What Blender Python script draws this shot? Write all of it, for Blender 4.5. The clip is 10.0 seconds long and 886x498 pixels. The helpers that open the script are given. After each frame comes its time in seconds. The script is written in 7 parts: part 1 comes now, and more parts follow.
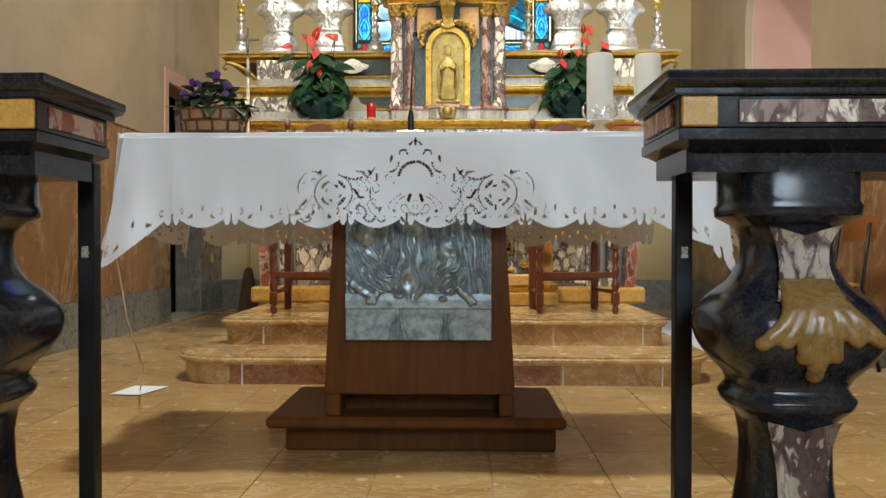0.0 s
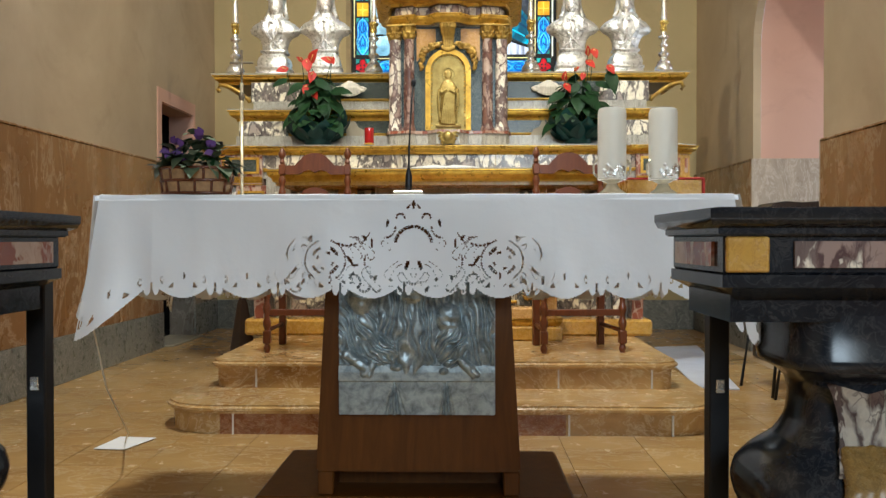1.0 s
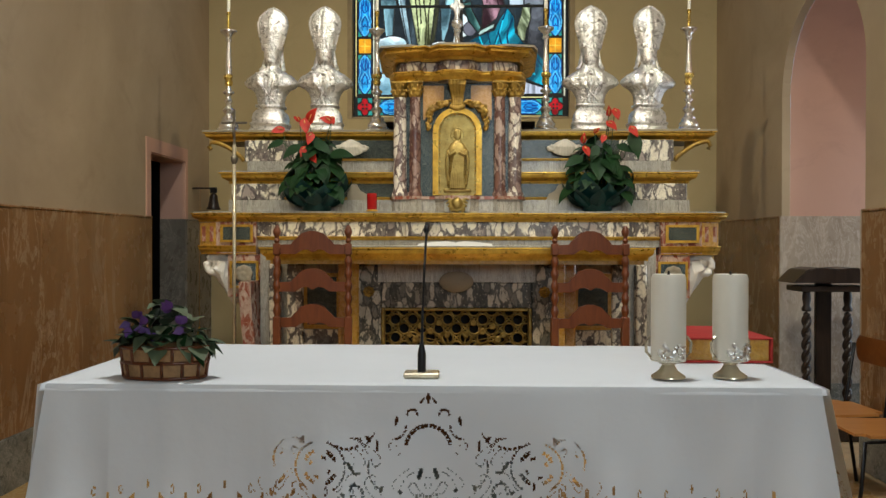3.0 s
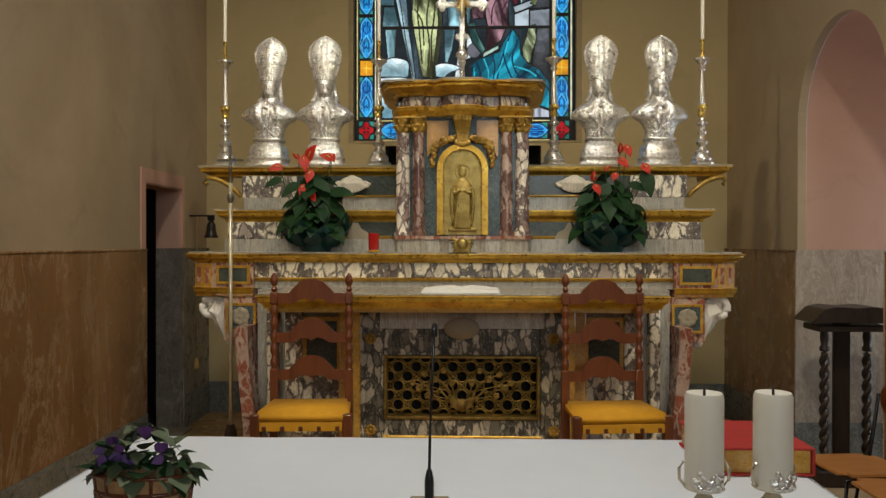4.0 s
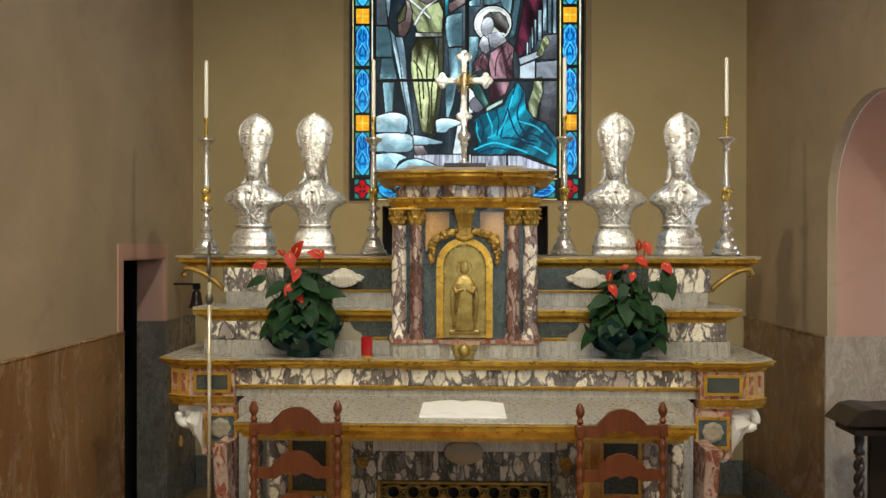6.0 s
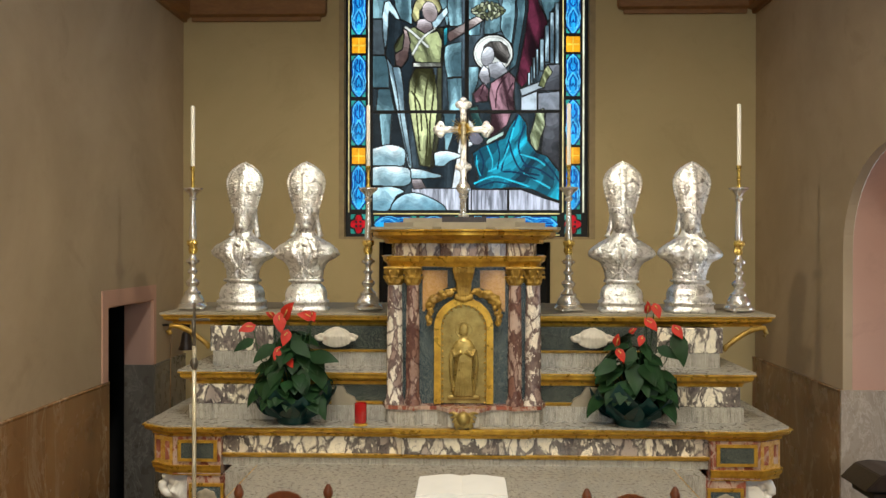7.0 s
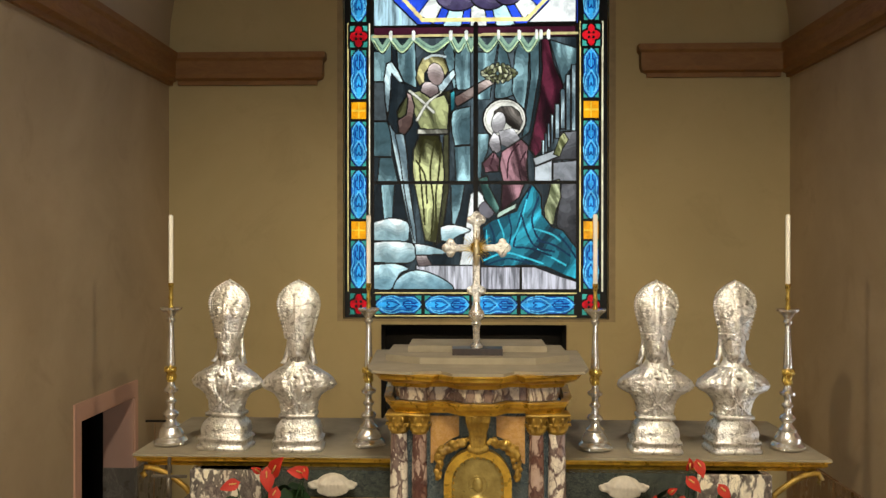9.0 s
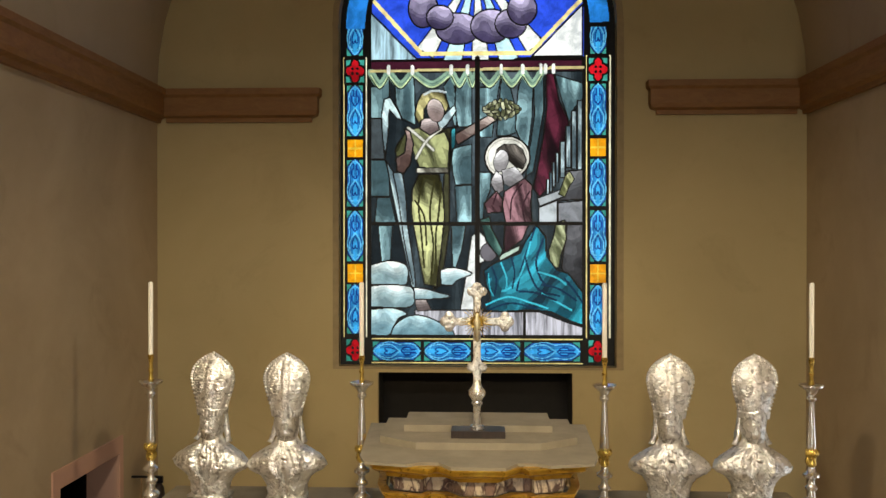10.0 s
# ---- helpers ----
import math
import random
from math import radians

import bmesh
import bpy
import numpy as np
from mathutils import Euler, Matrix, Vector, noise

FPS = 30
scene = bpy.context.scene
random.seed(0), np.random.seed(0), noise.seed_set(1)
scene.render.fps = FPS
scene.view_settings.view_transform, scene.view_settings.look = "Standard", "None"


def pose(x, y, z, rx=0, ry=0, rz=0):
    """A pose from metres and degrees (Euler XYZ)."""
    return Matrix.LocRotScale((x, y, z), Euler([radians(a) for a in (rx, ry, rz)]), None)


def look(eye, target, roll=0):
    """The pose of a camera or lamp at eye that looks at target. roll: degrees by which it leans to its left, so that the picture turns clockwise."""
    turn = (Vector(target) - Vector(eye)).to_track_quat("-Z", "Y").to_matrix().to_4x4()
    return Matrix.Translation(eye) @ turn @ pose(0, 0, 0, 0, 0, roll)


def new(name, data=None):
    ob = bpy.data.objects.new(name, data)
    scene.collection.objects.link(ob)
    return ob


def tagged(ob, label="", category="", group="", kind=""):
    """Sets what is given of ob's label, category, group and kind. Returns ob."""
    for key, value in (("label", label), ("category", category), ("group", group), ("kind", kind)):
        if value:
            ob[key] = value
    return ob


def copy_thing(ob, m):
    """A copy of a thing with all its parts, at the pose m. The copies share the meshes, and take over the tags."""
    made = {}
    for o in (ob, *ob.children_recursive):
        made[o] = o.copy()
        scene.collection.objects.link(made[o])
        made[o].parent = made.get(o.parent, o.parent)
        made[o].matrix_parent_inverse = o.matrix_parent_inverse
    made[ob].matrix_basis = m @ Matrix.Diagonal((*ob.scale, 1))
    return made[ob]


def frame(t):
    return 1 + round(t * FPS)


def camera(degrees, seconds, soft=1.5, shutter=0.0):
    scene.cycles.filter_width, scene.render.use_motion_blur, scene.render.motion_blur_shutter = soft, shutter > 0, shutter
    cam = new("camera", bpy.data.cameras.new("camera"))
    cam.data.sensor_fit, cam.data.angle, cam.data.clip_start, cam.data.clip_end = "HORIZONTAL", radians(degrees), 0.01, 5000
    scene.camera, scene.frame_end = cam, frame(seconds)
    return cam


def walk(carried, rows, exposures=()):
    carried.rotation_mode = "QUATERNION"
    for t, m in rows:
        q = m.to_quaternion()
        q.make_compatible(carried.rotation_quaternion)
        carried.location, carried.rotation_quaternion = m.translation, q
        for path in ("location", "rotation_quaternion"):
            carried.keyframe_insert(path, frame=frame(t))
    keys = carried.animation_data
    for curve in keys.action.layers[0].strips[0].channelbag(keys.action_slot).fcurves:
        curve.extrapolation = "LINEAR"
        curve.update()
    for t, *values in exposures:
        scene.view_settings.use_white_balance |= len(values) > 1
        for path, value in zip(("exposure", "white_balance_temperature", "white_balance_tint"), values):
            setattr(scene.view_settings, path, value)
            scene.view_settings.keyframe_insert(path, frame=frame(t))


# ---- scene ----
cam = camera(57.0, 10.0, soft=1.45)
PATH = [
    (0, (0.0664, 0.0967, 0.6843), (0.0154, 2.0959, 0.6642), 0.01),
    (0.5, (0.0674, 0.1859, 0.7878), (0.0155, 2.1851, 0.7667), -0.0),
    (1, (0.0616, 0.2744, 0.8804), (0.0101, 2.2736, 0.86), -0.04),
    (1.5, (0.0479, 0.3777, 0.9946), (-0.0047, 2.3769, 0.9743), -0.05),
    (2, (0.0321, 0.4747, 1.1022), (-0.0209, 2.4739, 1.0835), 0.03),
    (2.5, (0.0149, 0.5852, 1.2197), (-0.0375, 2.5845, 1.2015), 0.09),
    (4, (-0.0179, 0.8859, 1.5745), (-0.0764, 2.885, 1.5603), 0.05),
    (4.5, (-0.0355, 0.9949, 1.7168), (-0.092, 2.9941, 1.7027), 0.08),
    (5, (-0.0344, 1.0977, 1.8464), (-0.0937, 3.0967, 1.8345), 0.06),
    (5.5, (-0.0281, 1.2186, 1.9854), (-0.0902, 3.2176, 1.9764), 0.06),
    (7, (-0.0208, 1.5653, 2.4398), (-0.0833, 3.5643, 2.4331), 0.09),
    (7.5, (-0.0424, 1.7014, 2.6165), (-0.1037, 3.7004, 2.6065), 0.08),
    (8, (-0.0589, 1.8248, 2.7722), (-0.1208, 3.8238, 2.7621), 0.02),
    (8.5, (-0.0698, 1.9729, 2.9357), (-0.1345, 3.9719, 2.926), 0.03),
    (9, (-0.078, 2.099, 3.0959), (-0.1456, 4.0979, 3.0851), 0.02),
    (9.5, (-0.0806, 2.244, 3.2741), (-0.1509, 4.2427, 3.2597), 0.04),
    (10, (-0.0639, 2.3747, 3.4272), (-0.1396, 4.3732, 3.4157), -0.0),
]

walk(cam, [(t, look(eye, target, roll)) for t, eye, target, roll in PATH],
     exposures=[(0.0, 0.70, 5950, 6), (1.5, 0.42, 5950, 6), (2.5, 0.1, 6050, 6), (4.0, -0.42, 6600, 8), (4.5, -0.5, 6600, 8), (5.5, -0.15, 6350, 7), (7.0, -0.02, 6450, 8), (10.0, -0.24, 7350, 11)])

# ---------------------------------------------------------------- light
world = bpy.data.worlds.new("sky")
scene.world = world
world.use_nodes = True
wt = world.node_tree
sky = wt.nodes.new("ShaderNodeTexSky")
sky.sky_type, sky.sun_disc = "NISHITA", False
sky.sun_elevation, sky.sun_rotation = radians(40), radians(200)
wt.links.new(sky.outputs[0], wt.nodes["Background"].inputs[0])
wt.nodes["Background"].inputs[1].default_value = 0.12


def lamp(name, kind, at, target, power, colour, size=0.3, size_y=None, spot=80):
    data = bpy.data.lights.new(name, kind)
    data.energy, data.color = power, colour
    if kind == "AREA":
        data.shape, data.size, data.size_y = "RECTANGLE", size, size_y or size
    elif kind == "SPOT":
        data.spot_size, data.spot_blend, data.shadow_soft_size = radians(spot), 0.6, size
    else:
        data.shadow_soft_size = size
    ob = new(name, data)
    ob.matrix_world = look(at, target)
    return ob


# two halogen floods on the cornices, both turned on the altar
lamp("flood_lamp", "SPOT", (2.1, 2.1, 4.95), (-0.35, 6.6, 1.75), 330, (1.0, 0.85, 0.60), 0.07, spot=58)
lamp("flood_lamp", "SPOT", (-2.15, 2.1, 4.95), (0.30, 6.6, 1.75), 330, (1.0, 0.85, 0.60), 0.07, spot=58)
# unseen soft lamp for daylight from the nave behind, its place assumed
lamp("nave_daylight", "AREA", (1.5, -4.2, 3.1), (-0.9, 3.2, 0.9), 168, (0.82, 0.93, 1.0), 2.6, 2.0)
# unseen overhead lamp, assumed from the table's shadow on the floor
vault = lamp("vault_lamp", "AREA", (-0.05, 2.75, 6.55), (-0.05, 2.9, 0.0), 132, (1.0, 0.98, 0.92), 0.45, 0.45)
vault.data.spread = radians(148)    # spread narrowed to keep its light off the upper walls
# daylight behind the stained glass, and in the outer door of the side passage
lamp("window_daylight", "AREA", (0.0, 9.35, 4.2), (0, 8.0, 4.2), 70, (0.88, 0.96, 1.0), 2.6, 4.6)
lamp("passage_daylight", "AREA", (4.4, 6.15, 1.5), (2.0, 6.15, 0.6), 26, (0.72, 0.85, 1.0), 1.0, 1.9)

# ---------------------------------------------------------------- materials


class Mat:
    """A small builder for node materials."""

    def __init__(self, name):
        self.m = bpy.data.materials.new(name)
        self.m.use_nodes = True
        self.t = self.m.node_tree
        self.b = self.t.nodes["Principled BSDF"]
        self.co = self.t.nodes.new("ShaderNodeTexCoord").outputs["Object"]

    def node(self, kind, **values):
        n = self.t.nodes.new("ShaderNode" + kind)
        for k, v in values.items():
            n.inputs[k].default_value = v
        return n

    def link(self, a, b):
        self.t.links.new(a, b)
        return self

    def spread(self, sx, sy, sz):
        n = self.node("Mapping")
        n.inputs["Scale"].default_value = (sx, sy, sz)
        self.link(self.co, n.inputs[0])
        return n.outputs[0]

    def noise(self, scale, detail=5, rough=0.55, distort=0.0, vec=None):
        n = self.node("TexNoise", Scale=scale, Detail=detail, Roughness=rough, Distortion=distort)
        self.link(vec or self.co, n.inputs["Vector"])
        return n.outputs["Fac"]

    def voronoi(self, scale, feature="F1", vec=None, out="Distance", rand=1.0):
        n = self.node("TexVoronoi", Scale=scale, Randomness=rand)
        n.feature = feature
        self.link(vec or self.co, n.inputs["Vector"])
        return n.outputs[out]

    def warp(self, scale, amount, vec=None):
        n = self.node("TexNoise", Scale=scale, Detail=4)
        self.link(vec or self.co, n.inputs["Vector"])
        a = self.node("VectorMath")
        a.operation = "MULTIPLY_ADD"
        a.inputs[1].default_value = (amount,) * 3
        self.link(n.outputs["Color"], a.inputs[0])
        self.link(vec or self.co, a.inputs[2])
        return a.outputs[0]

    def ramp(self, fac, *stops):
        n = self.node("ValToRGB")
        r = n.color_ramp
        while len(r.elements) < len(stops):
            r.elements.new(0.5)
        for e, (p, c) in zip(r.elements, stops):
            e.position, e.color = p, (*c, 1) if len(c) == 3 else c
        self.link(fac, n.inputs[0])
        return n.outputs[0]

    def mix(self, fac, a, b, how="MIX"):
        n = self.t.nodes.new("ShaderNodeMix")
        n.data_type, n.blend_type = "RGBA", how
        for v, k in ((fac, 0), (a, 6), (b, 7)):
            if isinstance(v, (int, float)):
                n.inputs[k].default_value = v
            elif isinstance(v, tuple):
                n.inputs[k].default_value = (*v, 1)
            else:
                self.link(v, n.inputs[k])
        return n.outputs[2]

    def bump(self, fac, strength=0.3, distance=0.01):
        n = self.node("Bump", Strength=strength, Distance=distance)
        self.link(fac, n.inputs["Height"])
        self.link(n.outputs[0], self.b.inputs["Normal"])
        return self

    def done(self, colour, rough=0.5, metal=0.0, coat=0.0, spec=0.5):
        for v, k in ((colour, "Base Color"), (rough, "Roughness"), (metal, "Metallic"), (coat, "Coat Weight"), (spec, "Specular IOR Level")):
            if isinstance(v, tuple):
                self.b.inputs[k].default_value = (*v, 1)
            elif isinstance(v, (int, float)):
                self.b.inputs[k].default_value = v
            else:
                self.link(v, self.b.inputs[k])
        return self.m


def plaster(name, low, high, stain):
    k = Mat(name)
    big = k.ramp(k.noise(0.9, 6, 0.6, 0.4), (0.32, low), (0.68, high))
    c = k.mix(k.ramp(k.noise(2.3, 8, 0.7, 1.0), (0.55, (0, 0, 0)), (0.75, (0.45,) * 3)), big, stain)
    k.bump(k.noise(55, 6, 0.7), 0.25, 0.004)
    return k.done(c, 0.88, spec=0.25)


def slab_marble(name, a, b, vein, scale=1.0, rough=0.3, stretch=(1, 1, 0.3), fine=0.12):
    """Polished sheets of streaked marble; each piece differs a little."""
    k = Mat(name)
    vec = k.warp(2.0 * scale, 0.5, k.spread(*stretch))
    base = k.ramp(k.noise(2.6 * scale, 7, 0.62, 0.6, vec), (0.3, a), (0.7, b))
    v = k.ramp(k.noise(3.4 * scale, 9, 0.7, 1.6, vec), (0.475, (0, 0, 0)), (0.5, (0.75,) * 3), (0.525, (0, 0, 0)))
    c = k.mix(v, base, vein)
    v2 = k.ramp(k.noise(9.0 * scale, 8, 0.7, 1.8, vec), (0.48, (0, 0, 0)), (0.5, (fine,) * 3), (0.52, (0, 0, 0)))
    c = k.mix(v2, c, vein)
    info = k.node("ObjectInfo").outputs["Random"]
    c = k.mix(k.ramp(info, (0, (0, 0, 0)), (1, (0.3,) * 3)), c, tuple(x * 0.62 for x in a))
    r = k.ramp(k.noise(9 * scale, 4), (0.3, (rough * 0.7,) * 3), (0.7, (rough * 1.5,) * 3))
    k.bump(k.noise(30, 4), 0.04, 0.003)
    return k.done(c, r)


def breccia(name, light, mid, dark, scale=9.0, stretch=(1, 1, 1), whites=0.5):
    """Angular pale stones parted by dark seams of uneven width, with thin veins through them."""
    k = Mat(name)
    vec = k.warp(scale * 0.45, 1.3 / scale, k.spread(*stretch))
    vec = k.warp(scale * 1.6, 0.55 / scale, vec)
    vec = k.warp(scale * 5.0, 0.16 / scale, vec)
    cell = k.node("SeparateColor")
    k.link(k.voronoi(scale, "F1", vec, "Color"), cell.inputs[0])
    w = 1 - whites
    stone = k.ramp(cell.outputs[0], (0.0, mid), (w * 0.5, mid), (w * 0.7, tuple((a + b) / 2 for a, b in zip(light, mid))), (w, light), (1.0, tuple(min(1, x * 1.12) for x in light)))
    stone = k.mix(k.ramp(k.noise(scale * 2.2, 6, 0.65, 0.8, vec), (0.45, (0,) * 3), (0.72, (0.45,) * 3)), stone, mid)
    # seams: the distance to the next stone against a threshold that wanders
    wide = k.ramp(k.noise(scale * 0.55, 5, 0.6, 0.6, vec), (0.40, (-0.03,) * 3), (0.50, (0.04,) * 3), (0.64, (0.34,) * 3))
    gap = k.node("Math")
    gap.operation = "SUBTRACT"
    k.link(k.voronoi(scale, "DISTANCE_TO_EDGE", vec), gap.inputs[0]).link(wide, gap.inputs[1])
    seam = k.ramp(gap.outputs[0], (0.0, (0.92,) * 3), (0.09, (0,) * 3))
    ground = k.ramp(k.noise(scale * 1.3, 6, 0.7, 1.0, vec), (0.42, dark), (0.62, tuple(0.55 * a + 0.45 * b for a, b in zip(dark, mid))))
    c = k.mix(seam, stone, ground)
    thin = k.ramp(k.voronoi(scale * 2.7, "DISTANCE_TO_EDGE", vec), (0.0, (0.65,) * 3), (0.06, (0,) * 3))
    thin = k.mix(k.ramp(k.noise(scale * 0.9, 3), (0.46, (0,) * 3), (0.56, (1,) * 3)), (0, 0, 0), thin)
    c = k.mix(thin, c, dark)
    chip = k.ramp(k.voronoi(scale * 3.1, "F1", vec), (0.16, (0.8,) * 3), (0.22, (0,) * 3))
    chip = k.mix(seam, (0, 0, 0), chip)
    c = k.mix(chip, c, light)
    return k.done(c, k.ramp(k.noise(scale, 4), (0.3, (0.14,) * 3), (0.7, (0.30,) * 3)))


def gilt(name, base, deep, rough=0.34, metal=0.75):
    k = Mat(name)
    wear = k.noise(14, 7, 0.7)
    c = k.ramp(wear, (0.3, deep), (0.62, base))
    k.bump(k.noise(40, 5), 0.25, 0.004)
    return k.done(c, k.ramp(k.noise(25, 4), (0.3, (rough * 0.7,) * 3), (0.75, (rough * 1.6,) * 3)), metal)


def plain(name, colour, rough=0.5, metal=0.0, vary=0.25, scale=12, bumps=0.1, coat=0.0):
    k = Mat(name)
    c = k.ramp(k.noise(scale, 6, 0.6), (0.3, tuple(x * (1 - vary) for x in colour)), (0.7, tuple(min(1, x * (1 + vary * 0.5)) for x in colour)))
    k.bump(k.noise(scale * 6, 4), bumps, 0.003)
    return k.done(c, rough, metal, coat)


def wood(name, a, b, rough=0.4, along=(1, 1, 0.12), spec=0.5):
    k = Mat(name)
    vec = k.spread(*along)
    n = k.noise(22, 8, 0.65, 1.2, vec)
    k.bump(n, 0.12, 0.003)
    return k.done(k.ramp(n, (0.3, a), (0.7, b)), rough, spec=spec)


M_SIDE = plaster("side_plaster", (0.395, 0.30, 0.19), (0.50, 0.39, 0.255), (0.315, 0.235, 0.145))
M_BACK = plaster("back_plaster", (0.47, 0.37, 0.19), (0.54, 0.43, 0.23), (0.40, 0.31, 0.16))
M_VAULT = plaster("vault_plaster", (0.43, 0.34, 0.225), (0.50, 0.40, 0.275), (0.38, 0.295, 0.195))
M_PINK = plaster("pink_plaster", (0.56, 0.33, 0.245), (0.63, 0.385, 0.29), (0.46, 0.28, 0.21))
M_WAIN = slab_marble("brown_marble", (0.20, 0.095, 0.036), (0.40, 0.215, 0.09), (0.52, 0.36, 0.22), 0.55, 0.22)
M_SKIRT = slab_marble("grey_green_marble", (0.10, 0.105, 0.095), (0.24, 0.235, 0.20), (0.5, 0.48, 0.42), 2.5, 0.3, (1, 1, 1))
M_FLOOR = slab_marble("honey_marble", (0.32, 0.172, 0.052), (0.56, 0.355, 0.132), (0.64, 0.47, 0.25), 0.9, 0.2, (0.7, 1.3, 1), 0.05)
M_STEP = slab_marble("step_marble", (0.32, 0.165, 0.05), (0.66, 0.43, 0.165), (0.80, 0.64, 0.40), 1.1, 0.2, (1, 1, 1.5), 0.05)
M_STEPRED = slab_marble("red_step_marble", (0.22, 0.078, 0.030), (0.36, 0.145, 0.06), (0.60, 0.42, 0.26), 3.0, 0.25, (1, 1, 1.5))
M_JOINT = plain("joint_mortar", (0.36, 0.24, 0.12), 0.8)
M_CORN = wood("cornice_brown", (0.22, 0.098, 0.030), (0.31, 0.150, 0.050), 0.6, (0.3, 0.3, 1))
M_BREC = breccia("white_breccia", (0.80, 0.74, 0.60), (0.36, 0.30, 0.26), (0.045, 0.036, 0.040), 15, (1, 1, 0.62), 0.72)
M_BREC2 = breccia("violet_breccia", (0.74, 0.67, 0.56), (0.30, 0.21, 0.18), (0.075, 0.040, 0.042), 21, (1, 1, 0.5), 0.62)
M_BREC4 = breccia("brown_breccia", (0.46, 0.34, 0.28), (0.20, 0.10, 0.075), (0.075, 0.032, 0.028), 22, (1, 1, 0.45), 0.35)
M_BREC3 = breccia("grey_breccia", (0.50, 0.45, 0.36), (0.15, 0.14, 0.115), (0.035, 0.036, 0.034), 24, (1, 1, 0.5), 0.40)
M_RED = breccia("red_marble", (0.26, 0.080, 0.048), (0.17, 0.050, 0.030), (0.50, 0.37, 0.29), 18, (1, 1, 0.6), 0.6)
M_GREEN = slab_marble("dark_green_marble", (0.014, 0.022, 0.022), (0.045, 0.058, 0.055), (0.24, 0.25, 0.20), 5, 0.2, (1, 1, 1), 0.6)
M_BLUE = slab_marble("blue_grey_marble", (0.016, 0.032, 0.042), (0.055, 0.085, 0.096), (0.34, 0.37, 0.33), 6, 0.22, (1, 1, 0.6), 0.6)
for _m in (M_GREEN, M_BLUE):
    _m.node_tree.nodes["Principled BSDF"].inputs["Specular IOR Level"].default_value = 0.25
M_GREY = slab_marble("streaked_grey_marble", (0.17, 0.155, 0.13), (0.52, 0.485, 0.415), (0.66, 0.62, 0.54), 5, 0.28, (3, 1, 0.25))
M_CARVED = gilt("carved_gilt", (0.50, 0.315, 0.060), (0.14, 0.075, 0.014), 0.40, 0.5)
M_BRASS = gilt("yellow_brass", (0.78, 0.56, 0.15), (0.34, 0.20, 0.03), 0.26, 0.85)
M_STONE = plain("pale_dusty_stone", (0.30, 0.255, 0.18), 0.7, 0, 0.2, 8, 0.2)
M_YELLOW = slab_marble("yellow_marble", (0.50, 0.27, 0.045), (0.66, 0.40, 0.09), (0.30, 0.12, 0.03), 5, 0.25, (1, 1, 1))
M_PEACH = slab_marble("peach_marble", (0.46, 0.25, 0.075), (0.62, 0.38, 0.14), (0.36, 0.15, 0.05), 7, 0.25, (1, 1, 1))
M_GOLD = gilt("gilded_moulding", (0.70, 0.42, 0.055), (0.36, 0.185, 0.02), 0.32, 0.55)
M_BRONZE = gilt("dull_gilt_bronze", (0.34, 0.23, 0.06), (0.12, 0.075, 0.018), 0.4, 0.7)
M_DOOR = gilt("pale_gilt_relief", (0.46, 0.34, 0.105), (0.22, 0.145, 0.035), 0.36, 0.6)
M_SILVER = gilt("chased_silver", (0.92, 0.90, 0.86), (0.72, 0.70, 0.66), 0.24, 0.85)
M_WHITE = plain("white_marble", (0.72, 0.69, 0.63), 0.35, 0, 0.15, 9, 0.15)
M_SHELL = plain("dusty_white_marble", (0.56, 0.51, 0.42), 0.5, 0, 0.2, 25, 0.2)
# candle wick black; also paints the shade in closet, recess and grille
M_DARK = plain("black_and_painted_shade", (0.012, 0.011, 0.01), 0.9)
M_BLACK = slab_marble("black_marble", (0.007, 0.009, 0.013), (0.016, 0.019, 0.026), (0.05, 0.05, 0.055), 3, 0.16, (1, 1, 1))
M_BLACK.node_tree.nodes["Principled BSDF"].inputs["Specular IOR Level"].default_value = 0.34
M_IRON = plain("black_iron", (0.02, 0.02, 0.022), 0.4, 0.6)
M_WALNUT = wood("altar_walnut", (0.072, 0.024, 0.004), (0.118, 0.042, 0.007), 0.42, (1, 1, 0.12), 0.2)
M_CHAIR = wood("red_brown_wood", (0.085, 0.022, 0.008), (0.15, 0.045, 0.015), 0.3)
M_OAK = wood("dark_oak", (0.016, 0.010, 0.007), (0.045, 0.027, 0.018), 0.36)
M_BEECH = wood("orange_plywood", (0.44, 0.17, 0.04), (0.56, 0.25, 0.07), 0.32, (1, 0.15, 1))
M_CLOTH = plain("white_linen", (0.86, 0.90, 0.96), 0.9, 0, 0.05, 1.6, 0.9)
_t = M_CLOTH.node_tree
_tr, _mxs = _t.nodes.new("ShaderNodeBsdfTranslucent"), _t.nodes.new("ShaderNodeMixShader")
_tr.inputs[0].default_value, _mxs.inputs[0].default_value = (0.82, 0.78, 0.70, 1), 0.18
_out = _t.nodes["Material Output"].inputs[0]
_from = _out.links[0].from_socket
_t.links.new(_from, _mxs.inputs[1])
_t.links.new(_tr.outputs[0], _mxs.inputs[2])
_t.links.new(_mxs.outputs[0], _out)
_k = Mat("oxidised_silver_relief")
_k.bump(_k.noise(90, 5), 0.05, 0.002)
M_PLATE = _k.done(_k.ramp(_k.noise(30, 6, 0.65, 0.4), (0.30, (0.12, 0.145, 0.155)), (0.60, (0.38, 0.435, 0.455))), 0.42, 0.62)
M_WAX = plain("white_wax", (0.80, 0.76, 0.66), 0.5, 0, 0.05, 6, 0.05)
M_VELVET = plain("yellow_velvet", (0.60, 0.29, 0.012), 0.85, 0, 0.12, 20, 0.2)
M_REDCLOTH = plain("red_cloth", (0.42, 0.025, 0.02), 0.8, 0, 0.15, 20, 0.2)
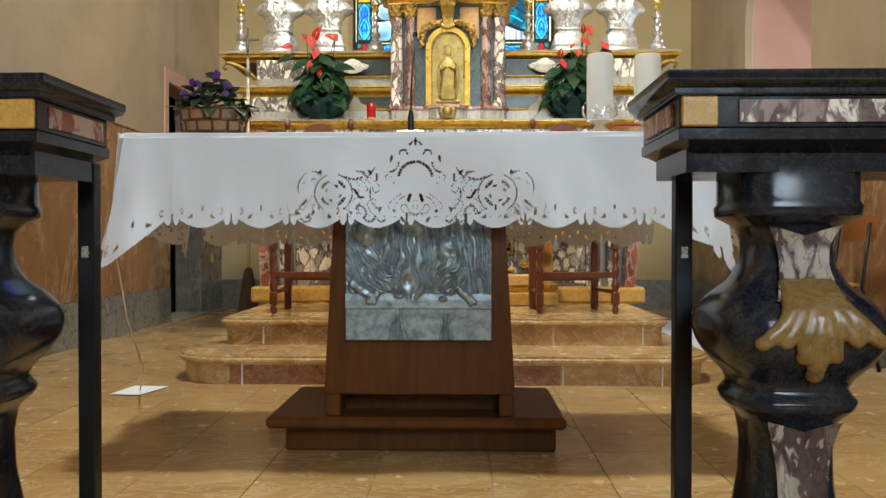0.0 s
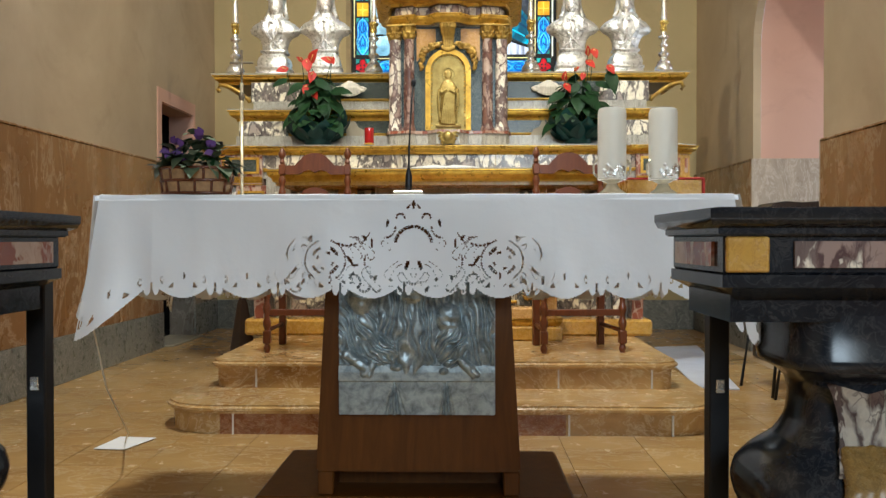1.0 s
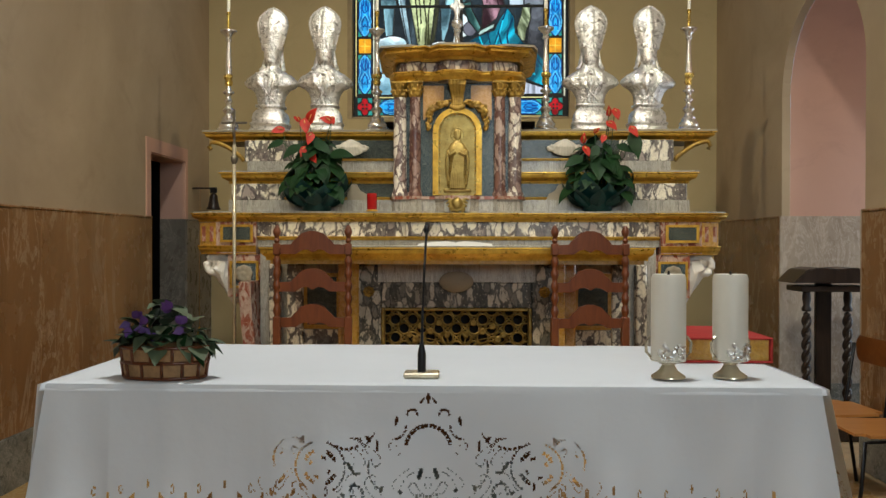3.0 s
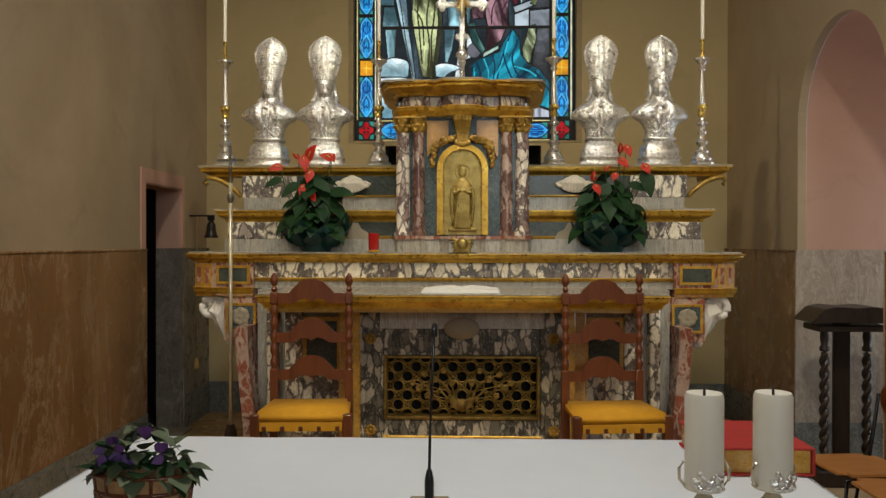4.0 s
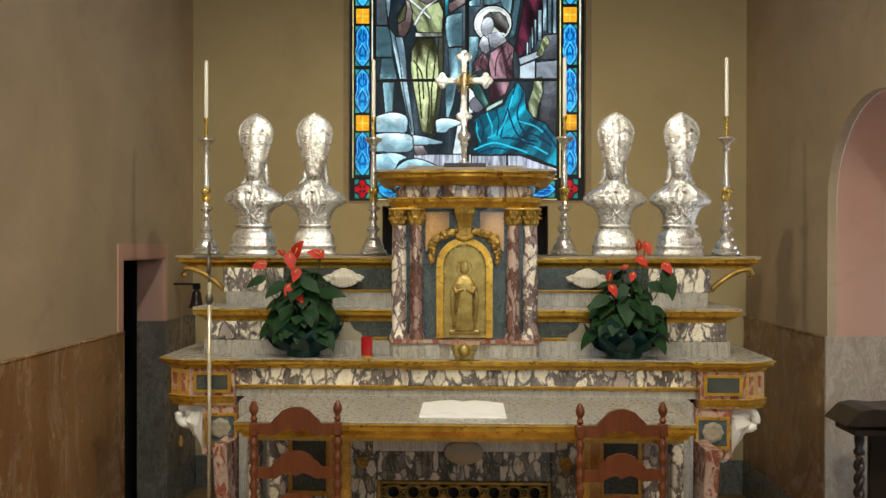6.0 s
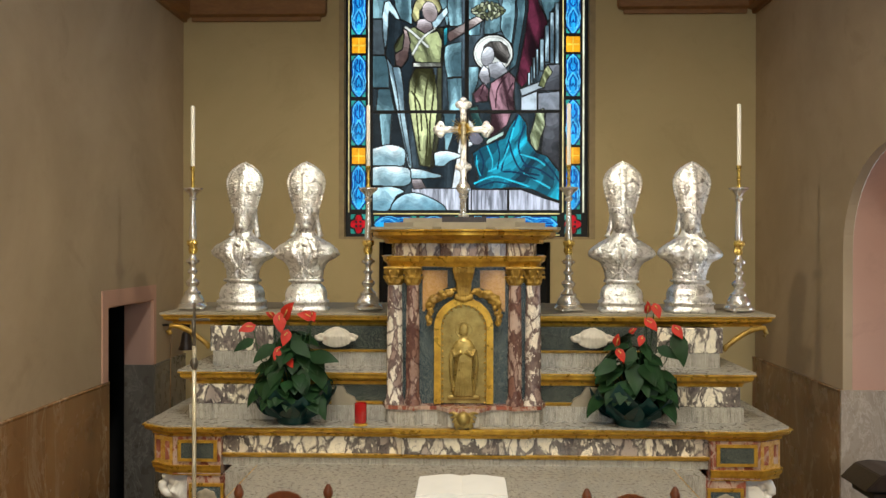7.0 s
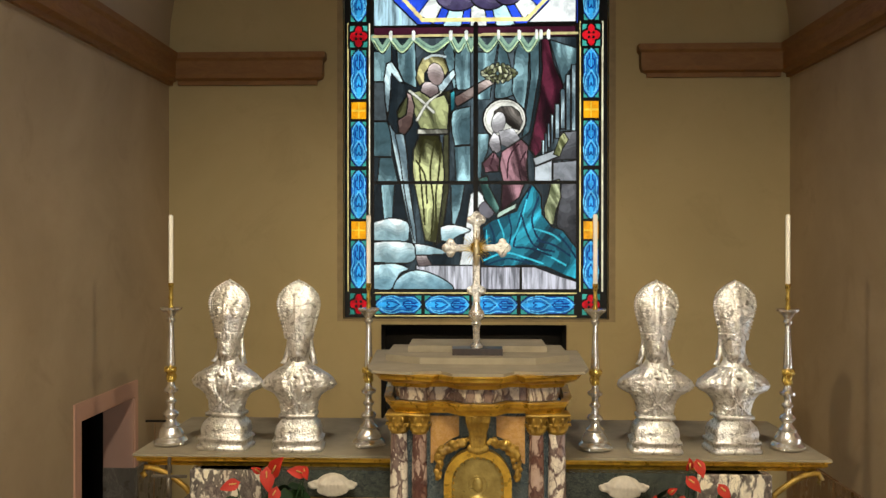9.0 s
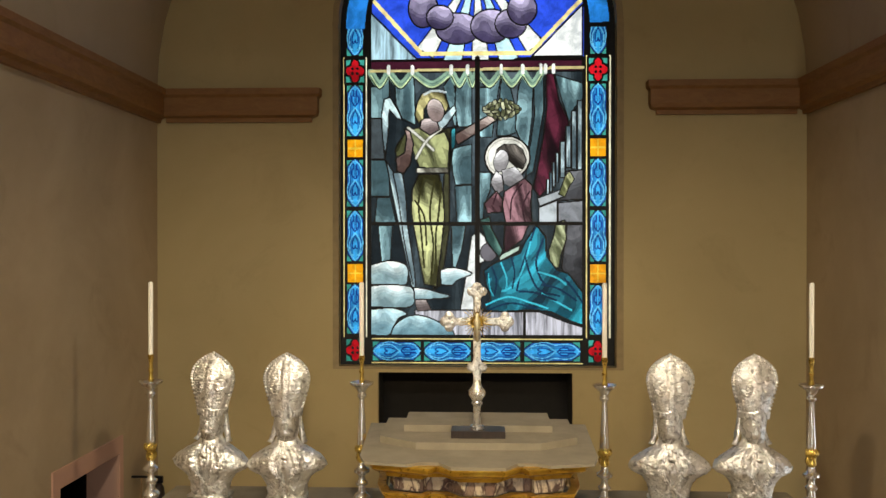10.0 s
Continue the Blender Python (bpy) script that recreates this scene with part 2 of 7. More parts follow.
M_PAPER = plain("white_paper", (0.82, 0.81, 0.78), 0.8, 0, 0.03)
M_LEAF = plain("dark_leaf", (0.012, 0.040, 0.012), 0.5, 0, 0.5, 9, 0.1)
M_LEAF.node_tree.nodes["Principled BSDF"].inputs["Specular IOR Level"].default_value = 0.18
M_LEAF2 = plain("grey_green_leaf", (0.10, 0.13, 0.07), 0.6, 0, 0.4, 12, 0.1)
M_FOIL = plain("green_foil", (0.007, 0.045, 0.042), 0.3, 0.25, 0.4, 15, 0.4)
M_SPATHE = plain("red_spathe", (0.44, 0.026, 0.014), 0.5, 0, 0.25, 15, 0.1)
M_SPATHE.node_tree.nodes["Principled BSDF"].inputs["Specular IOR Level"].default_value = 0.25
M_VIOLET = plain("violet_petal", (0.10, 0.035, 0.19), 0.6, 0, 0.3, 30, 0.1)
M_WICKER = plain("wicker", (0.36, 0.21, 0.095), 0.7, 0, 0.35, 40, 0.4)
M_REDGLASS = plain("red_glass", (0.40, 0.012, 0.012), 0.12, 0, 0.1, 5, 0.0, 0.6)
M_LEAD = plain("black_lead", (0.012, 0.012, 0.013), 0.6, 0.3)

# ---------------------------------------------------------------- mesh helpers


def mesh_of(bm, name):
    me = bpy.data.meshes.new(name)
    bm.to_mesh(me)
    bm.free()
    return me


def part(name, bm, material, parent=None, label="", smooth=0):
    """Links a bmesh as one mesh object, under parent where one is given."""
    me = mesh_of(bm, name)
    me.materials.append(material)
    if smooth:
        me.shade_smooth() if smooth >= 180 else me.shade_smooth()
        if smooth < 180:
            me.set_sharp_from_angle(angle=radians(smooth))
    ob = new(name, me)
    if parent is not None:
        ob.parent = parent
    if label:
        tagged(ob, label)
    return ob


def thing(name, label, category, at=(0, 0, 0), group="", kind=""):
    ob = new(name)
    ob.empty_display_size = 0.05
    ob.location = at
    return tagged(ob, label, category, group, kind)


def box(x0, x1, y0, y1, z0, z1, bevel=0.0, seg=1, bm=None):
    own = bm if bm is not None else bmesh.new()
    r = bmesh.ops.create_cube(own, size=1)
    vs = r["verts"]
    for v in vs:
        v.co = ((x0 + x1) / 2 + v.co.x * (x1 - x0), (y0 + y1) / 2 + v.co.y * (y1 - y0), (z0 + z1) / 2 + v.co.z * (z1 - z0))
    if bevel:
        es = list({e for v in vs for e in v.link_edges})
        bmesh.ops.bevel(own, geom=es, offset=bevel, segments=seg, affect="EDGES", profile=0.5)
    return own


def boxes(*rows, bevel=0.0):
    bm = bmesh.new()
    for r in rows:
        box(*r, bevel=bevel, bm=bm)
    return bm


def lathe(profile, n=24, at=(0, 0, 0), bm=None, sx=1.0, sy=1.0, caps=True):
    """Turns (radius, height) rows round the z axis."""
    own = bm if bm is not None else bmesh.new()
    rings = []
    for r, z in profile:
        rings.append([own.verts.new((at[0] + sx * r * math.cos(2 * math.pi * i / n), at[1] + sy * r * math.sin(2 * math.pi * i / n), at[2] + z)) for i in range(n)])
    for a, b in zip(rings, rings[1:]):
        for i in range(n):
            own.faces.new((a[i], a[(i + 1) % n], b[(i + 1) % n], b[i]))
    if caps:
        own.faces.new(rings[0][::-1])
        own.faces.new(rings[-1])
    return own


def prism(points, y0, y1, bm=None, bevel=0.0):
    """An outline in x and z, given depth from y0 to y1."""
    own = bm if bm is not None else bmesh.new()
    a = [own.verts.new((x, y0, z)) for x, z in points]
    b = [own.verts.new((x, y1, z)) for x, z in points]
    n = len(points)
    own.faces.new(a), own.faces.new(b[::-1])
    for i in range(n):
        own.faces.new((a[(i + 1) % n], a[i], b[i], b[(i + 1) % n]))
    bmesh.ops.recalc_face_normals(own, faces=own.faces)
    if bevel:
        bmesh.ops.bevel(own, geom=[e for e in own.edges], offset=bevel, segments=2, affect="EDGES")
    return own


def plate(points, z0, z1, bm=None):
    """An outline in x and y, given height from z0 to z1."""
    own = bm if bm is not None else bmesh.new()
    a = [own.verts.new((x, y, z0)) for x, y in points]
    b = [own.verts.new((x, y, z1)) for x, y in points]
    n = len(points)
    own.faces.new(a[::-1]), own.faces.new(b)
    for i in range(n):
        own.faces.new((a[i], a[(i + 1) % n], b[(i + 1) % n], b[i]))
    bmesh.ops.recalc_face_normals(own, faces=own.faces)
    return own


def moulding(outline, profile, closed=False, bm=None):
    """Sweeps a profile of (out, z) along an outline of (x, y), out to its right-hand side."""
    own = bm if bm is not None else bmesh.new()
    n = len(outline)
    rings = []
    for i, (x, y) in enumerate(outline):
        p = Vector((x, y))
        prev = Vector(outline[i - 1]) if i or closed else None
        nxt = Vector(outline[(i + 1) % n]) if i < n - 1 or closed else None
        d1 = (p - prev).normalized() if prev is not None else (nxt - p).normalized()
        d2 = (nxt - p).normalized() if nxt is not None else d1
        n1, n2 = Vector((d1.y, -d1.x)), Vector((d2.y, -d2.x))
        m = (n1 + n2)
        m = m / max(0.3, m.dot(n1))
        rings.append([own.verts.new((p.x + m.x * o, p.y + m.y * o, z)) for o, z in profile])
    k = len(profile)
    pairs = list(zip(rings, rings[1:])) + ([(rings[-1], rings[0])] if closed else [])
    for a, b in pairs:
        for j in range(k):
            own.faces.new((a[j], a[(j + 1) % k], b[(j + 1) % k], b[j]))
    if not closed:
        own.faces.new(rings[0]), own.faces.new(rings[-1][::-1])
    bmesh.ops.recalc_face_normals(own, faces=own.faces)
    return own


def tube(points, radius, n=8, bm=None, taper=None):
    own = bm if bm is not None else bmesh.new()
    pts = [Vector(p) for p in points]
    rings = []
    for i, p in enumerate(pts):
        d = (pts[min(i + 1, len(pts) - 1)] - pts[max(i - 1, 0)]).normalized()
        u = d.cross(Vector((0, 0, 1)) if abs(d.z) < 0.9 else Vector((1, 0, 0))).normalized()
        w = d.cross(u)
        r = radius if taper is None else radius + (taper - radius) * i / (len(pts) - 1)
        rings.append([own.verts.new(p + u * r * math.cos(2 * math.pi * j / n) + w * r * math.sin(2 * math.pi * j / n)) for j in range(n)])
    for a, b in zip(rings, rings[1:]):
        for j in range(n):
            own.faces.new((a[j], a[(j + 1) % n], b[(j + 1) % n], b[j]))
    own.faces.new(rings[0][::-1]), own.faces.new(rings[-1])
    return own


def ball(at, rx, ry, rz, bm=None, u=14, v=9):
    own = bm if bm is not None else bmesh.new()
    r = bmesh.ops.create_uvsphere(own, u_segments=u, v_segments=v, radius=1)
    for q in r["verts"]:
        q.co = (at[0] + q.co.x * rx, at[1] + q.co.y * ry, at[2] + q.co.z * rz)
    return own


def arc(cx, cz, r, a0, a1, n=12, rz=None):
    return [(cx + r * math.cos(radians(a0 + (a1 - a0) * i / n)), cz + (rz or r) * math.sin(radians(a0 + (a1 - a0) * i / n))) for i in range(n + 1)]


# ---------------------------------------------------------------- the room
LX, RX, BY = -2.44, 2.36, 8.42      # side walls and end wall of the sanctuary
SP = 4.58                           # springing of the vault
VC, VR = (LX + RX) / 2, (RX - LX) / 2
NAVE = -9.0
WT = 0.215                          # thickness of the wall at the side doorway
W_TOP, SK = 1.53, 0.29              # top of the marble lining and of its skirting
DY0, DY1, DZ = 6.95, 7.74, 2.03     # doorway in the side wall
AY0, AY1, AZ = 5.56, 6.83, 3.05     # arched passage in the other side wall


def structure(name, bm, material, label, smooth=0):
    ob = part(name, bm, material, None, "", smooth)
    return tagged(ob, label, name.split("_")[0], "", "structure")


floor = structure("floor", box(-6, 6, NAVE, 9.6, -0.3, -0.004), M_JOINT, "honey-coloured polished marble floor slabs with thin joints")
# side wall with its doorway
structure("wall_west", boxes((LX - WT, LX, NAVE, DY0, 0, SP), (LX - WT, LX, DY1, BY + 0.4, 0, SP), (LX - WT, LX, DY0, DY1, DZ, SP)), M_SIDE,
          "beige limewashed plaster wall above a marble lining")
# unseen box added behind the doorway, coloured near-black for the dark inside
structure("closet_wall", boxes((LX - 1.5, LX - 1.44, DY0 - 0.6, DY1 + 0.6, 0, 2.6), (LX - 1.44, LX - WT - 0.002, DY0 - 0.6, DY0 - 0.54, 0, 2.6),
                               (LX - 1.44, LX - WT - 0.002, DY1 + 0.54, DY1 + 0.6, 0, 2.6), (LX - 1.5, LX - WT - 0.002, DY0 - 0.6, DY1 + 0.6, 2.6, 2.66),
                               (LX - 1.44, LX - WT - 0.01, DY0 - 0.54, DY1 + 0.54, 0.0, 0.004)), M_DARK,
          "box added behind the side doorway, its darkness put into the colour")
# other side wall with the arched passage
ARCH = [(AY0, 0), (AY1, 0)] + arc((AY0 + AY1) / 2, AZ - (AY1 - AY0) / 2, (AY1 - AY0) / 2, 0, 180, 20)


def wall_with_arch(x0, x1):
    """A wall along y whose opening is ARCH; the wall is built as strips round the hole."""
    bm = boxes((x0, x1, NAVE, AY0, 0, SP), (x0, x1, AY1, BY + 0.4, 0, SP))
    top = ARCH[2:]
    for (y0, z0), (y1, z1) in zip(top, top[1:]):
        vs = [bm.verts.new((x, y, z)) for x in (x0, x1) for y, z in ((y0, z0), (y1, z1), (y1, SP), (y0, SP))]
        for f in ((0, 1, 2, 3), (4, 5, 6, 7), (0, 1, 5, 4), (2, 3, 7, 6)):
            bm.faces.new([vs[i] for i in f])
    bmesh.ops.recalc_face_normals(bm, faces=bm.faces)
    return bm


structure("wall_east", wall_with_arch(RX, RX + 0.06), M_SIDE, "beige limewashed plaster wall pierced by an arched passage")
# pink reveal of the passage, with its end and outer door opening
rev = bmesh.new()
out = [(AY0 - 0.004, 0.0), (AY0 - 0.004, ARCH[-1][1])] + ARCH[2:][::-1] + [(AY1 + 0.004, 0.0)]
a = [rev.verts.new((RX + 0.061, y, z)) for y, z in out]
b = [rev.verts.new((RX + 1.5, y, z)) for y, z in out]
for i in range(len(out) - 1):
    rev.faces.new((a[i], a[i + 1], b[i + 1], b[i]))
structure("passage_vault", rev, M_PINK, "pink plastered reveal of the arched side passage", 60)
structure("passage_wall", boxes((RX + 1.5, RX + 1.6, AY0 - 0.3, AY0 + 0.15, 0, 3.4), (RX + 1.5, RX + 1.6, AY1 - 0.1, AY1 + 0.3, 0, 3.4),
                                (RX + 1.5, RX + 1.6, AY0 + 0.15, AY1 - 0.1, 2.3, 3.4)), M_PINK, "pink end wall of the side passage")
# end wall with the arched window and the dark recess below it
WX0, WX1, WZ0, WSP = -1.069, 0.985, 2.52, 5.05
WCX = (WX0 + WX1) / 2
WR = (WX1 - WX0) / 2
HX0, HX1, HZ0, HZ1 = -0.775, 0.665, 1.72, 2.475
bm = boxes((LX - 0.3, WX0, BY, BY + 0.4, 0, 7.6), (WX1, RX + 0.3, BY, BY + 0.4, 0, 7.6), (WX0, WX1, BY, BY + 0.4, HZ1, WZ0),
           (WX0, HX0, BY, BY + 0.4, 0, HZ1), (HX1, WX1, BY, BY + 0.4, 0, HZ1), (HX0, HX1, BY, BY + 0.4, 0, HZ0), (HX0, HX1, BY + 0.3, BY + 0.4, HZ0, HZ1))
top = arc(WCX, WSP, WR, 0, 180, 24)
for (x0, z0), (x1, z1) in zip(top, top[1:]):
    vs = [bm.verts.new((x, y, z)) for y in (BY, BY + 0.4) for x, z in ((x0, z0), (x1, z1), (x1, 7.6), (x0, 7.6))]
    for f in ((0, 1, 2, 3), (4, 5, 6, 7), (0, 1, 5, 4)):
        bm.faces.new([vs[i] for i in f])
bmesh.ops.recalc_face_normals(bm, faces=bm.faces)
structure("wall_north", bm, M_BACK, "ochre plaster end wall with a tall arched window")
# near-black lining: the shade inside the opening is put into its colour
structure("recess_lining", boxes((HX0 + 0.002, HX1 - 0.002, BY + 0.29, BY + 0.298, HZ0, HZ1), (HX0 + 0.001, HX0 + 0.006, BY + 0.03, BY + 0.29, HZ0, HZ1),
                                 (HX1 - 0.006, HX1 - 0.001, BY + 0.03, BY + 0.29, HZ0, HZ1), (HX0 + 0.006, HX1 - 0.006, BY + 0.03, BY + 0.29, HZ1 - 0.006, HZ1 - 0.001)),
          M_DARK, "recess in the wall below the window, its shade put into the lining's colour")
# barrel vault over the sanctuary, flat nave ceiling and nave end behind the camera
va = bmesh.new()
pro = arc(VC, SP, VR, 0, 180, 28, 2.3)
outer = arc(VC, SP, VR + 0.2, 0, 180, 28, 2.5)
for (p, q), (r, s) in zip(zip(pro, pro[1:]), zip(outer, outer[1:])):
    vs = [va.verts.new((x, y, z)) for y in (NAVE, BY) for x, z in (p, q, s, r)]
    for f in ((0, 1, 5, 4), (2, 3, 7, 6), (0, 1, 2, 3), (4, 5, 6, 7)):
        va.faces.new([vs[i] for i in f])
bmesh.ops.remove_doubles(va, verts=va.verts, dist=0.0005)
bmesh.ops.recalc_face_normals(va, faces=va.faces)
structure("ceiling", va, M_VAULT, "beige plastered barrel vault", 60)
structure("wall_south", boxes((LX - 0.5, RX + 0.5, NAVE - 0.3, NAVE, 0, 7.6)), M_SIDE, "beige plaster wall closing the nave")


def cornice(name, points, up=0.0):
    """A stepped brown cornice along one wall, out to its right-hand side."""
    pr = [(0, 4.335), (0.03, 4.335), (0.035, 4.365), (0.075, 4.38), (0.085, 4.41), (0.085, 4.51), (0.105, 4.53), (0.105, 4.575), (0, 4.575)]
    pr = [(o, z + up) for o, z in pr]
    structure(name, moulding(points, pr), M_CORN, "brown painted cornice moulding at the foot of the vault")


cornice("cornice_1", [(LX, NAVE), (LX, BY)])
cornice("cornice_2", [(RX, BY), (RX, NAVE)], 0.04)
cornice("cornice_3", [(LX + 0.08, BY), (-1.30, BY), (-1.30, BY + 0.04)], 0.001)
cornice("cornice_4", [(1.30, BY + 0.04), (1.30, BY), (RX - 0.08, BY)], 0.041)

# ---------------------------------------------------------------- steps of the platform
C = -0.045                          # axis of the altar


def step_outline(half, y0, y1, r, grow=0.0):
    """A step's plan with rounded front corners."""
    h, f = half + grow, y0 - grow
    pts = [(C + h, y1), (C - h, y1)]
    pts += [(C - h + r - r * math.cos(radians(a)), f + r - r * math.sin(radians(a))) for a in range(0, 91, 15)]
    pts += [(C + h - r + r * math.sin(radians(a)), f + r - r * math.cos(radians(a))) for a in range(0, 91, 15)]
    return pts


def altar_step(half, y0, z0, z1, r, label):
    s = thing("altar_step", label, "step", (0, 0, 0), "steps of the altar platform", "structure")
    part("riser", plate(step_outline(half, y0, 6.4, r), z0, z1 - 0.04), M_STEP, s)
    nose = plate(step_outline(half, y0, 6.4, r, 0.025), z1 - 0.04, z1)
    es = [e for e in nose.edges if abs(e.verts[0].co.z - e.verts[1].co.z) < 1e-5]
    bmesh.ops.bevel(nose, geom=es, offset=0.014, segments=3, affect="EDGES")
    part("tread", nose, M_STEP, s, "honey marble tread with a rounded nosing", 40)
    return s


step_one = altar_step(1.30, 3.96, 0.0, 0.135, 0.28, "honey and red marble step with rounded ends")
step_two = altar_step(1.165, 4.375, 0.135, 0.275, 0.10, "honey marble upper step of the altar platform")
for x0, x1 in ((-1.05, -0.45), (0.10, 0.52)):
    part("riser_slab", box(x0, x1, 3.954, 3.97, 0.0, 0.095), M_STEPRED, step_one, "red marble riser slab")
for x in (-0.99, 0.535, 1.0):
    part("joint", box(x - 0.004, x + 0.004, 3.951, 3.98, 0.0, 0.134), M_WHITE, step_one)
    part("joint", box(x - 0.004, x + 0.004, 4.366, 4.39, 0.14, 0.274), M_WHITE, step_two)
PZ = 0.275                          # top of the platform

# ---------------------------------------------------------------- the high altar
altar = thing("high_altar", "baroque high altar of inlaid coloured marbles and gilt mouldings", "altar", (C, 5.4, PZ))


def ap(name, bm, material, label="", smooth=0, parent=None):
    ob = part(name, bm, material, parent or altar, label, smooth)
    if parent is None:
        ob.matrix_parent_inverse = Matrix.Translation((-C, -5.4, -PZ))
    return ob


GP = [(0, 0), (0.012, 0.0), (0.016, 0.25), (0.045, 0.45), (0.055, 0.6), (0.055, 0.82), (0.066, 0.88), (0.066, 1.0), (0, 1.0)]


def gold(outline, z0, z1, out=1.0, parent=None, closed=False, name="cornice"):
    return ap(name, moulding(outline, [(o * out, z0 + (z1 - z0) * z) for o, z in GP], closed), M_GOLD, "gilt moulding", 50, parent)


# plinth and body
ap("plinth", box(C - 0.70, C + 0.70, 5.20, 5.9, PZ, 0.36, 0.01), M_YELLOW)
gold([(C - 0.68, 5.6), (C - 0.68, 5.24), (C + 0.68, 5.24), (C + 0.68, 5.6)], 0.36, 0.41, 0.4, name="base_moulding")
ap("plinth", box(C - 0.62, C + 0.62, 5.30, 5.9, 0.36, 0.47, 0.012), M_PEACH)
ap("body", box(C - 1.20, C + 1.20, 5.64, 6.9, PZ, 1.302), M_GREY)
# front with its grille
ap("front_frame", boxes((C - 0.58, C - 0.435, 5.41, 5.66, 0.47, 1.20), (C + 0.435, C + 0.58, 5.41, 5.66, 0.47, 1.20),
                        (C - 0.435, C + 0.435, 5.41, 5.66, 0.95, 1.10), (C - 0.435, C + 0.435, 5.41, 5.66, 0.47, 0.595), bevel=0.006), M_BREC3, "grey breccia panel frame")
ap("frieze", box(C - 0.455, C + 0.455, 5.405, 5.66, 1.10, 1.235), M_GREY)
# near-black sheet that paints in the darkness behind the grille
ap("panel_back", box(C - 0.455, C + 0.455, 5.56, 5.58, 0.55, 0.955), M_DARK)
for sx in (-1, 1):
    x = C + sx * 0.595
    ap("pilaster", box(x - 0.03, x + 0.03, 5.38, 5.66, 0.47, 1.22, 0.008), M_YELLOW)
    ap("pilaster", box(C + sx * 0.66 - 0.035, C + sx * 0.66 + 0.035, 5.45, 5.66, PZ, 1.22, 0.01), M_PEACH)
GZ0, GZ1, GX = 0.595, 0.952, 0.435
grille = ap("grille", boxes((C - GX, C - GX + 0.020, 5.40, 5.47, GZ0, GZ1), (C + GX - 0.020, C + GX, 5.40, 5.47, GZ0, GZ1),
                            (C - GX + 0.020, C + GX - 0.020, 5.40, 5.47, GZ1 - 0.018, GZ1), (C - GX + 0.020, C + GX - 0.020, 5.40, 5.47, GZ0, GZ0 + 0.018), bevel=0.004), M_BRONZE, "gilt bronze grille of ringed lattice")
lat = bmesh.new()
for j in range(7):
    for i in range(-4, 5):
        x, z = 0.102 * i + (0.051 if j % 2 else 0), GZ0 + 0.02 + 0.0533 * j
        if abs(x) > GX - 0.015:
            continue
        ring = [(C + x + 0.0325 * math.cos(t * math.pi / 8), 5.452, z + 0.0325 * math.sin(t * math.pi / 8)) for t in range(17)]
        if j in (0, 6):
            ring = [p for p in ring if GZ0 + 0.012 < p[2] < GZ1 - 0.012]
            if j == 6:
                ring = sorted(ring)
        if len(ring) > 2:
            tube(ring, 0.0062, 5, lat)
for s in (-1, 1):
    for i in range(-7, 8):
        # diagonal bars between the rings, cut to the frame
        za, zb = GZ0 + 0.01, GZ1 - 0.01
        xa = 0.102 * i + 0.051
        pts = [(xa + s * 0.957 * (z - GZ0 - 0.02), z) for z in np.linspace(za, zb, 15)]
        pts = [(C + x, 5.455, z) for x, z in pts if abs(x) < GX - 0.012]
        if len(pts) > 2:
            tube(pts, 0.0048, 5, lat)
part("lattice", lat, M_BRONZE, grille, "", 180)
spr = bmesh.new()
ball((C, 5.43, GZ0 + 0.075), 0.034, 0.018, 0.040, spr)
for sx in (-1, 1):
    for i in range(5):
        tube([(C + sx * 0.02, 5.43, GZ0 + 0.05 + 0.012 * i), (C + sx * (0.05 + 0.006 * i), 5.425, GZ0 + 0.07 + 0.012 * i), (C + sx * (0.075 - 0.004 * i), 5.43, GZ0 + 0.045 + 0.022 * i)], 0.010, 6, spr, 0.004)
    for k, (dx, dz) in enumerate(((0.055, 0.20), (0.10, 0.27), (0.15, 0.22), (0.21, 0.25), (0.24, 0.17), (0.19, 0.13), (0.275, 0.20))):
        tube([(C + sx * 0.03, 5.435, GZ0 + 0.07), (C + sx * (0.03 + dx * 0.35), 5.43, GZ0 + 0.07 + (dz - 0.07) * 0.75), (C + sx * dx, 5.43, GZ0 + dz)], 0.0042, 5, spr)
        for i in range(6):
            a = i * 1.047 + k
            ball((C + sx * dx + 0.013 * math.cos(a), 5.428, GZ0 + dz + 0.013 * math.sin(a)), 0.0095, 0.006, 0.0095, spr, 7, 5)
part("spray", spr, M_BRONZE, grille, "gilt flower sprays round a carved boss", 180)
ap("front_moulding", box(C - 0.44, C + 0.44, 5.395, 5.42, 0.488, 0.506, 0.005), M_GOLD, "thin gilt moulding")
for sx in (-1, 1):
    for z in (0.535, 1.045):
        q = bmesh.new()
        for i in range(8):
            a = i * math.pi / 4
            ball((C + sx * 0.508 + 0.022 * math.cos(a), 5.404, z + 0.022 * math.sin(a)), 0.013, 0.008, 0.011, q, 8, 6)
        ball((C + sx * 0.508, 5.400, z), 0.013, 0.010, 0.013, q, 8, 6)
        ap("corner_flower", q, M_CARVED, "gilt carved flower", 180)
